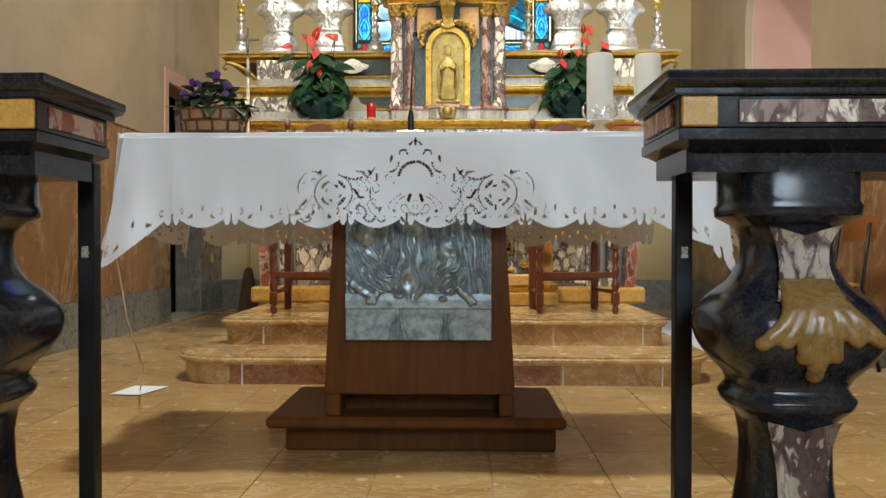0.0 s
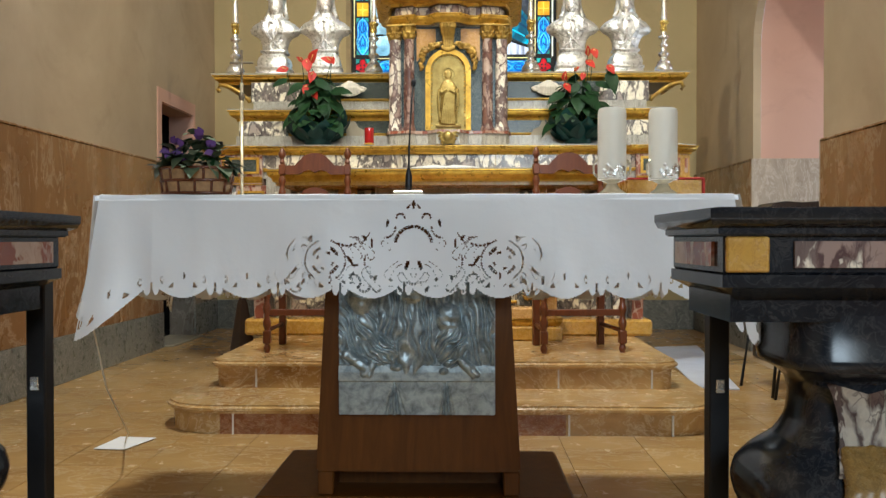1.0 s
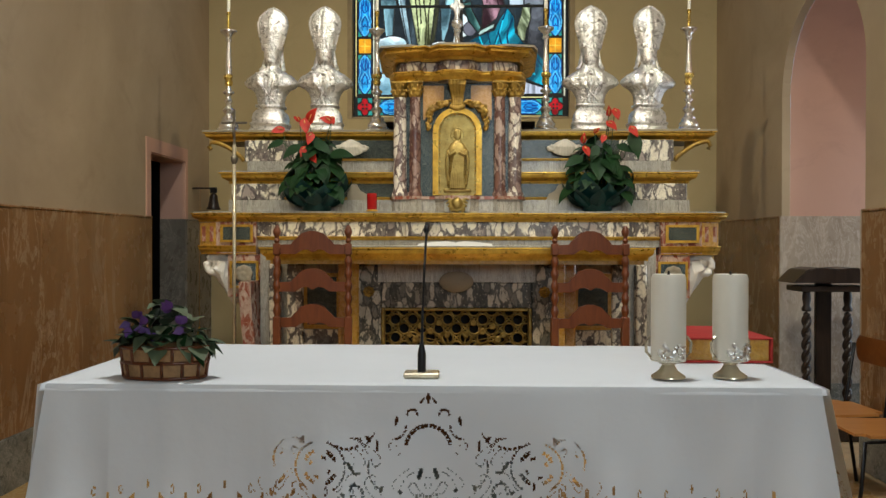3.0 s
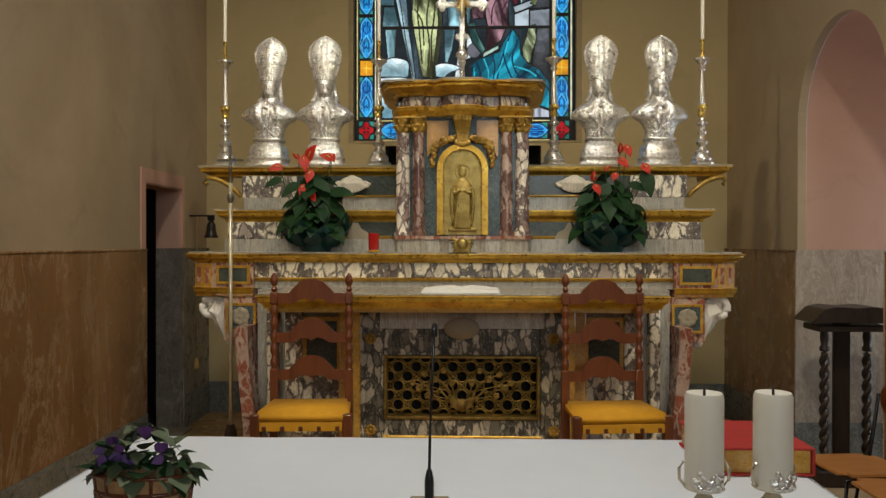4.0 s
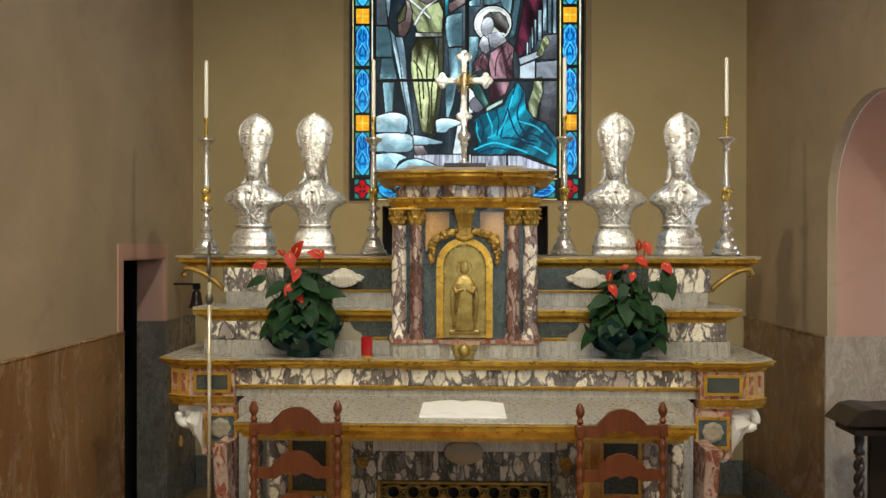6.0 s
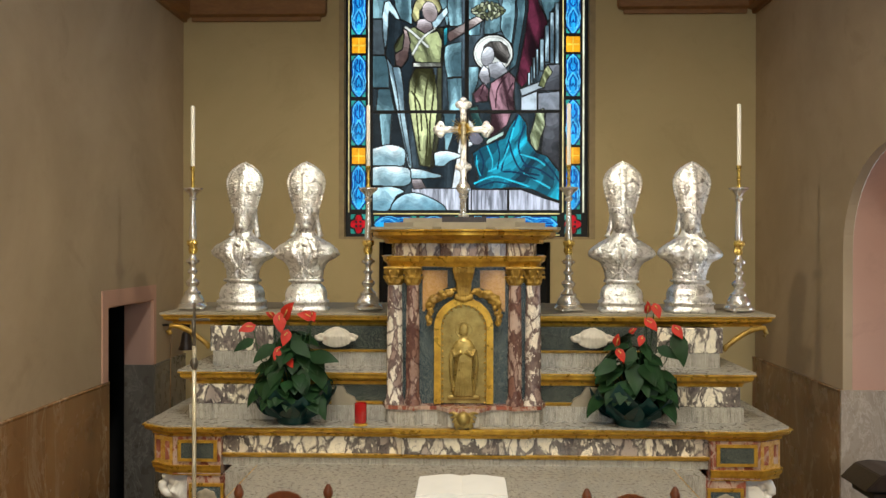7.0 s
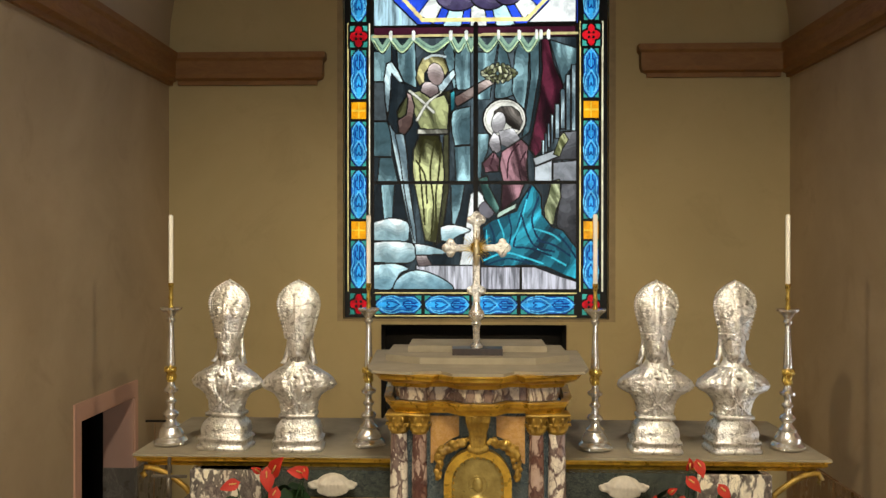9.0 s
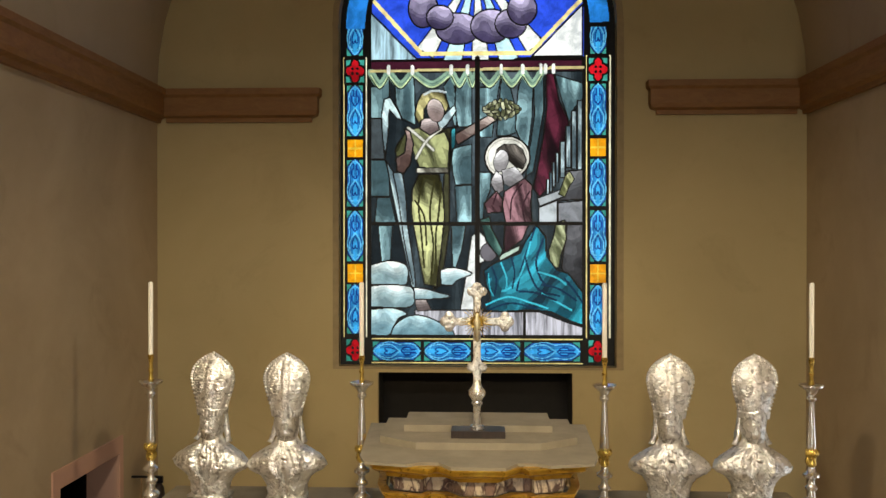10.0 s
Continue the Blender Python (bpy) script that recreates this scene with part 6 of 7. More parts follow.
part("ornament", tube([(0, -0.012, 1.98), (0.003, -0.016, 2.02), (0, -0.014, 2.065)], 0.010, 8), M_PEWTER, pole, "plain applied ornament", 180)

bell = thing("wall_bell", "small dark bronze sacristy bell hung from the side wall", "bell", (-2.25, 7.95, 1.62))
part("body", lathe([(0.062, 0), (0.064, 0.006), (0.050, 0.03), (0.040, 0.08), (0.036, 0.12), (0.02, 0.145), (0.006, 0.15)], 20), M_OAK, bell, "dark bronze bell", 50)
part("yoke", boxes((-0.03, 0.03, -0.012, 0.012, 0.15, 0.20), (-0.19, 0.0, -0.008, 0.008, 0.185, 0.20), bevel=0.003), M_IRON, bell, "iron bracket")
part("pull", tube([(-0.12, 0, 0.19), (-0.13, 0, -0.4), (-0.13, 0, -1.05)], 0.004, 6), M_WICKER, bell, "bell cord", 180)
part("tassel", lathe([(0.006, -1.05), (0.018, -1.08), (0.022, -1.14), (0.004, -1.15)], 10, (-0.13, 0, 0)), M_YELLOW, bell, "", 60)

lec = thing("lectern", "dark oak lectern with twisted columns in the side passage", "lectern", (2.50, 6.38, 0))
part("desk", prism([(-0.29, 1.06), (0.29, 1.06), (0.22, 1.15), (0.12, 1.165), (0.0, 1.155), (-0.12, 1.165), (-0.20, 1.15)], -0.16, 0.16, None, 0.006), M_OAK, lec, "sloping desk with a wavy edge")
part("rail", box(-0.23, 0.23, -0.13, 0.13, 1.0, 1.04, 0.006), M_OAK, lec)
part("panel", box(-0.055, 0.055, 0.05, 0.08, 0.1, 1.06, 0.004), M_OAK, lec)
for sx in (-1, 1):
    tw = bmesh.new()
    for k in range(2):
        tube([(sx * 0.14 + 0.017 * math.cos(i * 0.55 + k * math.pi), 0.017 * math.sin(i * 0.55 + k * math.pi), 0.14 + 0.0145 * i) for i in range(50)], 0.019, 8, tw)
    fuse(part("twisted_column", tw, M_OAK, lec, "barley-twist column", 180), 0.006)
    part("column_head", lathe([(0.03, 0.86), (0.034, 0.88), (0.022, 0.90), (0.03, 0.95), (0.024, 1.0)], 14, (sx * 0.14, 0, 0)), M_OAK, lec, "", 50)
part("base", boxes((-0.24, 0.24, -0.17, 0.17, 0.0, 0.10), (-0.20, 0.20, -0.12, 0.12, 0.10, 0.145), bevel=0.008), M_OAK, lec)


def side_chair(at, turn):
    s = thing("plywood_chair", "stacking chair with orange plywood seat and black metal legs", "chair", (0, 0, 0), "chairs along the side wall")
    seat = plate([(-0.20, -0.19), (0.20, -0.19), (0.19, 0.19), (-0.19, 0.19)], 0.445, 0.458)
    bmesh.ops.bevel(seat, geom=[e for e in seat.edges if abs(e.verts[0].co.z - e.verts[1].co.z) > 0.005], offset=0.05, segments=5, affect="EDGES")
    part("seat", seat, M_BEECH, s, "orange plywood seat", 40)
    bk = bmesh.new()
    rows = []
    for j in range(7):
        z = 0.68 + 0.14 * j / 6
        w = 0.195 * (1 - 0.16 * (abs(j - 3) / 3) ** 3)
        rows.append([bk.verts.new((w * (2 * i / 10 - 1), 0.215 - 0.035 * (2 * i / 10 - 1) ** 2 * -1 - 0.02 * (1 - (2 * i / 10 - 1) ** 2) * -1, z)) for i in range(11)])
    for a, b in zip(rows, rows[1:]):
        for i in range(10):
            bk.faces.new((a[i], a[i + 1], b[i + 1], b[i]))
    r = bmesh.ops.solidify(bk, geom=bk.faces[:], thickness=0.01)
    part("backrest", bk, M_BEECH, s, "curved plywood backrest", 60)
    for sx in (-1, 1):
        part("rear_leg", tube([(sx * 0.20, 0.26, 0), (sx * 0.18, 0.18, 0.44), (sx * 0.17, 0.225, 0.78)], 0.010, 8), M_IRON, s, "", 180)
        part("front_leg", tube([(sx * 0.20, -0.20, 0), (sx * 0.17, -0.15, 0.42), (sx * 0.17, 0.15, 0.435)], 0.010, 8), M_IRON, s, "", 180)
    s.matrix_world = pose(*at, 0, 0, turn)
    return s


sc = side_chair((1.98, 4.62, 0), -90)
copy_thing(sc, pose(1.96, 5.08, 0, 0, 0, -84))

leafp = plate([(-1.50, 3.665), (-1.365, 3.655), (-1.305, 3.86), (-1.475, 3.88)], 0.004, 0.0055)
tagged(part("paper_sheet", leafp, M_PAPER), "sheet of white paper lying on the floor", "paper")
tagged(part("thin_cable", tube([(-1.02, 2.62, 0.64), (-1.06, 2.80, 0.42), (-1.20, 3.30, 0.16), (-1.40, 3.75, 0.008)], 0.0028, 6), M_WAX, None, "", 180), "thin white cable hanging from the cloth to the floor", "cable")

# patch of daylight on the floor, put in as a thin pale plate
tagged(part("floor_mat", plate([(1.45, 5.15), (1.68, 5.10), (2.0, 7.1), (1.62, 7.0)], 0.003, 0.009), M_LIGHTPATCH), "daylight patch on the floor beside the platform, laid as a pale bluish-white sheet", "mat")
tagged(part("threshold", box(LX - WT + 0.002, LX + 0.10, DY0 + 0.018, DY1 - 0.018, 0.0, 0.016, 0.003), M_STONE), "dull stone threshold of the side doorway", "threshold", "", "structure")

# ---------------------------------------------------------------- communion rail and its gate posts
BAL = [(0.125, 0.0), (0.125, 0.06), (0.105, 0.075), (0.098, 0.16), (0.075, 0.24), (0.062, 0.32), (0.060, 0.38), (0.066, 0.42), (0.088, 0.438), (0.092, 0.452), (0.076, 0.466), (0.084, 0.482), (0.106, 0.504), (0.121, 0.528), (0.127, 0.552), (0.122, 0.578), (0.102, 0.602),
       (0.076, 0.622), (0.063, 0.648), (0.059, 0.680), (0.066, 0.706), (0.098, 0.722), (0.100, 0.735), (0.088, 0.742), (0.092, 0.79)]


M_OCHRE = slab_marble("ochre_marble", (0.15, 0.085, 0.022), (0.34, 0.195, 0.05), (0.50, 0.35, 0.15), 8, 0.3, (1, 1, 0.4))


def smooth_rows(zs, rs, at):
    """Radii at the heights given, along a soft curve through the profile's rows."""
    out = []
    for z in at:
        near = [float(np.interp(z + d, zs, rs)) for d in (-0.007, -0.0035, 0, 0.0035, 0.007)]
        out.append(sum(near) / 5)
    return out


def baluster(rail, x, y):
    zs, rs2 = [z for _, z in BAL], [r for r, _ in BAL]
    fine = sorted(set(zs) | set(np.linspace(0.08, 0.72, 60).tolist()))
    ease = smooth_rows(zs, rs2, fine)
    sq = bmesh.new()
    rings = []
    for r, z in zip(ease, fine):
        ring = []
        for k in range(40):
            c, d = math.cos(2 * math.pi * k / 40), math.sin(2 * math.pi * k / 40)
            ring.append(sq.verts.new((math.copysign(r * abs(c) ** 0.55, c), math.copysign(r * abs(d) ** 0.55, d), z)))
        rings.append(ring)
    for p, q in zip(rings, rings[1:]):
        for k in range(40):
            sq.faces.new((p[k], p[(k + 1) % 40], q[(k + 1) % 40], q[k]))
    sq.faces.new(rings[0][::-1]), sq.faces.new(rings[-1])
    b = part("baluster", sq, M_BLACK, rail, "black marble baluster inlaid with breccia", 50)
    b.location = (x, y, 0)
    for lo, hi in ((0.600, 0.708), (0.20, 0.425)):
        strip = bmesh.new()
        g = []
        for i in range(25):
            q = i / 24
            row = []
            for c in range(-4, 5):
                z = lo + (hi - lo) * q - 0.016 * (1 - abs(c) / 4) * q ** 3
                r, w = float(np.interp(z, zs, rs2)), 0.036 + 0.018 * abs(2 * q - 1) ** 2.2
                row.append(strip.verts.new((w * c / 4, -r - 0.009, z)))
            g.append(row)
        for p, q in zip(g, g[1:]):
            for c in range(8):
                strip.faces.new((p[c], p[c + 1], q[c + 1], q[c]))
        bmesh.ops.solidify(strip, geom=strip.faces[:], thickness=0.018)
        bmesh.ops.recalc_face_normals(strip, faces=strip.faces)
        part("inlay", strip, M_BREC2, b, "pale breccia inlay", 60)
    lf = bmesh.new()
    for c, x1, z1, rr in ((0, 0.002, 0.488, 0.015), (-0.8, -0.020, 0.516, 0.013), (0.8, 0.022, 0.518, 0.013), (-1.6, -0.048, 0.540, 0.013), (1.6, 0.050, 0.542, 0.013), (-2.3, -0.084, 0.538, 0.013), (2.3, 0.086, 0.542, 0.013)):
        line = []
        for i in range(9):
            q = i / 8
            z = 0.622 + (z1 - 0.622) * q
            x = c * 0.0125 + (x1 - c * 0.0125) * q ** 2.4 + 0.003 * math.sin(q * 7 + c)
            line.append((x, -float(np.interp(z, zs, rs2)) - 0.004, z))
        for (p, q), k in zip(zip(line, line[1:]), range(8)):
            w = rr * (0.55 + 0.75 * math.sin(math.pi * (k + 1) / 9.5))
            for t in (0.0, 0.5):
                ball(tuple(p[m] + (q[m] - p[m]) * t for m in range(3)), w, 0.010, w * 0.9, lf, 8, 6)
    fuse(part("leaf_ornament", lf, M_OCHRE, b, "yellow marble leaf ornament", 180), 0.0032)
    return b


def rail(x0, x1, xs, sx):
    r = thing("communion_rail", "black marble communion rail inlaid with pink breccia and yellow marble", "rail", (0, 0, 0), "communion rails")
    ya, yb = 1.235, 1.475
    lo, hi = min(x0, x1), max(x0, x1)
    ring = [(lo, ya), (hi, ya), (hi, yb), (lo, yb)]
    part("slab", moulding(ring, [(-0.03, 0.886), (0.002, 0.886), (0.005, 0.895), (0.014, 0.899), (0.018, 0.907), (0.018, 0.918), (-0.03, 0.921)], True), M_BLACK, r, "", 50)
    part("slab_core", box(lo - 0.005, hi + 0.005, ya - 0.005, yb + 0.005, 0.888, 0.9195), M_BLACK, r)
    part("frieze", box(lo + 0.004, hi - 0.004, ya + 0.004, yb - 0.004, 0.84, 0.888, 0.003), M_BLACK, r)
    part("under_slab", moulding(ring, [(-0.045, 0.79), (-0.04, 0.79), (-0.035, 0.805), (-0.012, 0.82), (-0.002, 0.825), (-0.002, 0.84), (-0.045, 0.84)], True), M_BLACK, r, "", 50)
    part("under_core", box(lo + 0.02, hi - 0.02, ya + 0.03, yb - 0.03, 0.782, 0.84), M_BLACK, r)
    e = x0
    for k in range(5):
        a = e + sx * (0.085 + 0.36 * k)
        xs2 = sorted((a, a + sx * 0.335))
        part("inlay", box(xs2[0], xs2[1], ya, ya + 0.008, 0.8485, 0.8795), M_BREC2, r, "pink and white breccia inlay")
    xs3 = sorted((e + sx * 0.006, e + sx * 0.056))
    part("corner_inlay", box(xs3[0], xs3[1], ya - 0.001, ya + 0.008, 0.843, 0.885, 0.002), M_YELLOW, r, "yellow marble corner inlay")
    xs4 = sorted((e, e + sx * 0.008))
    part("end_inlay", box(xs4[0], xs4[1], ya + 0.04, yb - 0.03, 0.849, 0.879), M_RED, r, "pink breccia end inlay")
    for x in xs:
        baluster(r, x, (ya + yb) / 2)
    part("plinth", box(lo, hi, ya - 0.02, yb + 0.02, 0.0, 0.012), M_BLACK, r)
    return r


rail(0.362, RX - 0.03, (0.556, 1.00, 1.44, 1.88), 1)
rail(-0.535, LX + 0.03, (-0.715, -1.16, -1.60, -2.05), -1)
for x in (0.44, -0.587):
    g = thing("gate_post", "slim black iron gate post beside the rail", "post", (x, 1.505, 0), "gate posts")
    part("bar", box(-0.0145, 0.0145, -0.0145, 0.0145, 0.0, 0.82, 0.002), M_IRON, g)
    part("latch", boxes((-0.006, 0.006, -0.019, -0.014, 0.655, 0.675), bevel=0.001), M_SILVER, g, "small bright latch")

# doorway frame of pink plaster, above the lining
tagged(part("door_frame", boxes((LX, LX + 0.012, DY0 - 0.08, DY0, W_TOP, DZ + 0.11), (LX, LX + 0.012, DY1, DY1 + 0.05, W_TOP, DZ + 0.11), (LX, LX + 0.012, DY0, DY1, DZ, DZ + 0.11),
                                  (LX - WT + 0.002, LX, DY1 - 0.010, DY1 - 0.001, W_TOP, DZ), (LX - WT + 0.002, LX, DY0 + 0.001, DY0 + 0.010, W_TOP, DZ), (LX - WT + 0.002, LX, DY0 + 0.010, DY1 - 0.010, DZ - 0.010, DZ - 0.001)), M_PINK),
       "pink painted band round the side doorway", "frame", "", "structure")

# ---------------------------------------------------------------- stained glass window
window = thing("window_1", "arched stained glass window with a blue ornamental border", "window", (WCX, BY + 0.08, WZ0), "", "structure")
U = 0.00424                          # one unit of the window's drawing, in metres
CELL = 1.25
GW, GH = int((WX1 - WX0) / U / CELL) + 1, int((WSP + WR - WZ0) / U / CELL) + 1
label_map = np.zeros((GH, GW), dtype=np.int32)
gu, gv = np.meshgrid((np.arange(GW) + 0.5) * CELL, (np.arange(GH) + 0.5) * CELL)
glass_colours = {}
inks = []


def ink(colour, streak=0):
    inks.append((colour, streak))
    return len(inks)


def outline(text):
    """Reads 'u,v u,v ...': units across from the left edge, units down from the drawing's top line."""
    return [(float(a) - 603.0, 643.0 - float(b)) for a, b in (q.split(",") for q in text.split())]


def fill(points, number):
    u = np.array([p[0] for p in points])
    v = np.array([p[1] for p in points])
    inside = np.zeros(label_map.shape, bool)
    for i in range(len(points)):
        j = i - 1
        if v[i] == v[j]:
            continue
        cond = ((v[i] > gv) != (v[j] > gv)) & (gu < (u[j] - u[i]) * (gv - v[i]) / (v[j] - v[i]) + u[i])
        inside ^= cond
    label_map[inside] = number


def stroke(points, width, number, closed=False):
    pts = points + ([points[0]] if closed else [])
    for (ua, va), (ub, vb) in zip(pts, pts[1:]):
        du, dv = ub - ua, vb - va
        ll = du * du + dv * dv or 1e-6
        lo_i, hi_i = int(max(0, (min(ua, ub) - width) / CELL)), int(min(GW, (max(ua, ub) + width) / CELL + 2))
        lo_j, hi_j = int(max(0, (min(va, vb) - width) / CELL)), int(min(GH, (max(va, vb) + width) / CELL + 2))
        if lo_i >= hi_i or lo_j >= hi_j:
            continue
        su, sv = gu[lo_j:hi_j, lo_i:hi_i], gv[lo_j:hi_j, lo_i:hi_i]
        t = np.clip(((su - ua) * du + (sv - va) * dv) / ll, 0, 1)
        near = np.hypot(su - ua - t * du, sv - va - t * dv) <= width / 2
        label_map[lo_j:hi_j, lo_i:hi_i][near] = number


LEAD = ink((0.01, 0.01, 0.01), -1)


def pane(colour, text, streak=0, lead=2.6):
    pts = outline(text) if isinstance(text, str) else text
    fill(pts, ink(colour, streak))
    if lead:
        stroke(pts, lead, LEAD, True)


def inside_of(points):
    keep = label_map.copy()
    label_map[:] = 0
    fill(points, 1)
    mask = label_map == 1
    label_map[:] = keep
    return mask


def tones(points, colours, value, lead=2.4):
    """Fills an outline with a row of glass tones chosen by a value from 0 to 1."""
    pts = outline(points) if isinstance(points, str) else points
    mask = inside_of(pts)
    idx = np.clip((value * len(colours)).astype(int), 0, len(colours) - 1)
    for k, c in enumerate(colours):
        label_map[mask & (idx == k)] = ink(c, 0)
    if lead:
        stroke(pts, lead, LEAD, True)


def between(dark, light, n=5):
    return [tuple(a * 0.6 + (b - a * 0.6) * (k / (n - 1)) ** 2.3 for a, b in zip(dark, light)) for k in range(n)]


def veil(x, y, seed):
    """Smooth random values between 0 and 1 over the drawing."""
    i, j = np.floor(x), np.floor(y)
    fx, fy = x - i, y - j
    fx, fy = fx * fx * (3 - 2 * fx), fy * fy * (3 - 2 * fy)

    def corner(a, b):
        h = np.sin(a * 127.1 + b * 311.7 + seed * 74.7) * 43758.5453
        return h - np.floor(h)

    return (corner(i, j) * (1 - fx) + corner(i + 1, j) * fx) * (1 - fy) + (corner(i, j + 1) * (1 - fx) + corner(i + 1, j + 1) * fx) * fy


def drape(points, dark, light, freq, slant=0.0, wave=1.0, seed=0.0, lead=2.4):
    """Painted cloth: uneven wavering folds from dark to light."""
    across, along = gu + slant * gv, gv - slant * gu
    warp = wave * 9 * (veil(gu / 34, gv / 34, seed + 5) - 0.5)
    val = 0.72 * veil((across + warp) * freq * 0.62, along * freq * 0.13, seed) + 0.36 * veil((across + warp) * freq * 1.5, along * freq * 0.30, seed + 9) - 0.04
    tones(points, between(dark, light, 6), np.clip((val - 0.22) * 1.75, 0, 0.999), lead)


def rounded(points, dark, light, lead=2.4):
    """A cloud or bulk, light above and darker towards its lower edge."""
    pts = outline(points) if isinstance(points, str) else points
    lo, hi = min(p[1] for p in pts), max(p[1] for p in pts)
    val = (gv - lo) / (hi - lo) + 0.10 * np.sin(gu / 7.0) + 0.07 * np.sin(gu / 17.0 + gv / 5.0)
    tones(pts, between(dark, light, 6), np.clip(val, 0, 0.999), lead)


def oval(cx, cy, rx, ry, tilt=0.0, n=22):
    c, s = math.cos(radians(tilt)), math.sin(radians(tilt))
    return [(cx - 603 + rx * math.cos(i * 2 * math.pi / n) * c - ry * math.sin(i * 2 * math.pi / n) * s, 643 - cy + rx * math.cos(i * 2 * math.pi / n) * s + ry * math.sin(i * 2 * math.pi / n) * c) for i in range(n)]


def smooth_line(pts, n=6):
    """A Catmull-Rom line through the points."""
    out = []
    q = [pts[0]] + list(pts) + [pts[-1]]
    for i in range(1, len(q) - 2):
        for k in range(n):
            t = k / n
            out.append(tuple(0.5 * (2 * q[i][c] + (q[i + 1][c] - q[i - 1][c]) * t + (2 * q[i - 1][c] - 5 * q[i][c] + 4 * q[i + 1][c] - q[i + 2][c]) * t * t
                                    + (3 * q[i][c] - q[i - 1][c] - 3 * q[i + 1][c] + q[i + 2][c]) * t ** 3) for c in (0, 1)))
    return out + [pts[-1]]


CURT, CURT2, GREY_G, CLOUD, OLIVE, DKOLIVE = (0.14, 0.27, 0.32), (0.27, 0.47, 0.54), (0.06, 0.08, 0.095), (0.70, 0.92, 1.0), (0.17, 0.185, 0.065), (0.02, 0.018, 0.006)
BLUE_G, TEAL_G, RED_G, ORANGE_G, GOLD_G, LIGHTB = (0.008, 0.22, 0.74), (0.04, 0.36, 0.31), (0.62, 0.01, 0.02), (0.95, 0.36, 0.012), (0.95, 0.72, 0.30), (0.20, 0.66, 1.0)
PINK_G, ROBE_B, WINE, PALE, LILAC = (0.20, 0.075, 0.105), (0.003, 0.22, 0.36), (0.05, 0.008, 0.02), (0.80, 0.82, 0.80), (0.42, 0.40, 0.47)

fill([(-5, -5), (510, -5), (510, 900), (-5, 900)], LEAD)
# sky with rays, above the picture
pane((0.02, 0.08, 0.72), "660,-260 1034,-260 1034,100 657,100", 0)
for k in range(5):
    a = radians(232 + 17.5 * k)
    pane((0.55, 0.85, 1.0) if k % 2 else PALE, [(241, 700), (241 + 170 * math.cos(a), 700 + 175 * math.sin(a)), (241 + 170 * math.cos(a + 0.2), 700 + 175 * math.sin(a + 0.2))], 0, 2)
for cx, cy, rx, ry in ((750, 12, 26, 34), (812, 48, 40, 28), (870, 44, 36, 30), (905, 40, 28, 26), (925, 15, 26, 28), (780, 28, 24, 22)):
    rounded(oval(cx, cy, rx, ry), (0.09, 0.07, 0.17), (0.62, 0.54, 0.80))
pane((0.36, 0.55, 0.66), "657,18 657,103 740,103", 2)
pane((0.90, 0.95, 0.98), "1030,8 942,98 1030,98", 0)
pane(WINE, "657,104 1030,104 1030,135 657,135", 0)
stroke(outline("660,-5 748,92 940,92 1032,-5"), 7, ink(GOLD_G))
# curtains: a dusky ground with paler hanging folds
drape("657,124 1032,124 1032,590 657,590", (0.016, 0.026, 0.034), (0.075, 0.105, 0.125), 0.045, 0.0, 0.4, 1.0)
CD, CL = (0.075, 0.15, 0.18), (0.36, 0.60, 0.66)
for k, fold_line in enumerate((
        "657,150 676,150 688,130 691,130 690,170 688,205 657,205", "700,150 716,148 731,130 734,130 737,218 713,206 702,180", "786,150 800,130 803,130 812,200 807,225 792,172", "808,150 816,150 829,130 836,150 836,222 812,222 806,190",
        "846,152 862,152 884,132 888,130 878,190 872,240 852,240 846,235", "889,132 904,152 914,190 915,232 900,237 880,238 884,180", "926,132 944,152 942,210 935,262 924,250 913,225 918,152",
        "945,152 960,132 963,132 963,190 955,240 945,300 931,311 938,262 947,200", "982,130 1032,146 1032,172 1016,190 1008,216 996,180", "800,262 816,256 836,252 836,322 808,324 802,300",
        "806,326 836,324 836,390 810,390", "848,302 872,302 868,336 858,360 856,395 848,395", "657,280 682,280 690,300 690,344 657,344", "668,346 692,345 702,390 664,390", "670,396 696,396 692,458 676,460", "800,396 826,396 818,440 808,470 802,468")):
    drape(fold_line, CD, CL, 0.085 + 0.012 * (k % 3), 0.03 * (k % 3 - 1), 0.4, k * 1.7, 2.0)
pane((0.055, 0.07, 0.08), "657,206 677,206 682,278 657,278", 0)
for a, b in zip((657, 689, 731, 800, 829, 846, 888, 926), (689, 731, 800, 829, 846, 888, 926, 960)):
    sw = smooth_line([(a - 603, 519), ((a + b) / 2 - 603, 497), (b - 603, 519)])
    stroke(sw, 13, ink((0.22, 0.36, 0.27)))
    stroke([(p[0], p[1] - 5) for p in sw], 2.5, ink((0.56, 0.70, 0.40)))
    stroke([(p[0], p[1] + 1) for p in sw], 1.6, ink((0.10, 0.18, 0.15)))
    stroke([(p[0], p[1] - 8) for p in sw], 1.6, LEAD)
drape("966,128 980,128 990,176 1007,212 1007,236 996,262 986,300 966,335 956,345 944,330 951,300 962,240 968,190", (0.014, 0.003, 0.007), (0.11, 0.016, 0.036), 0.09, 0.25, 0.8, 2)
stroke(outline("657,122 1032,118"), 5, ink((0.55, 0.46, 0.22)))
for x in (689, 731, 800, 829, 888, 926, 958, 966, 980):
    stroke(outline(f"{x},114 {x},126"), 6, ink(PALE))
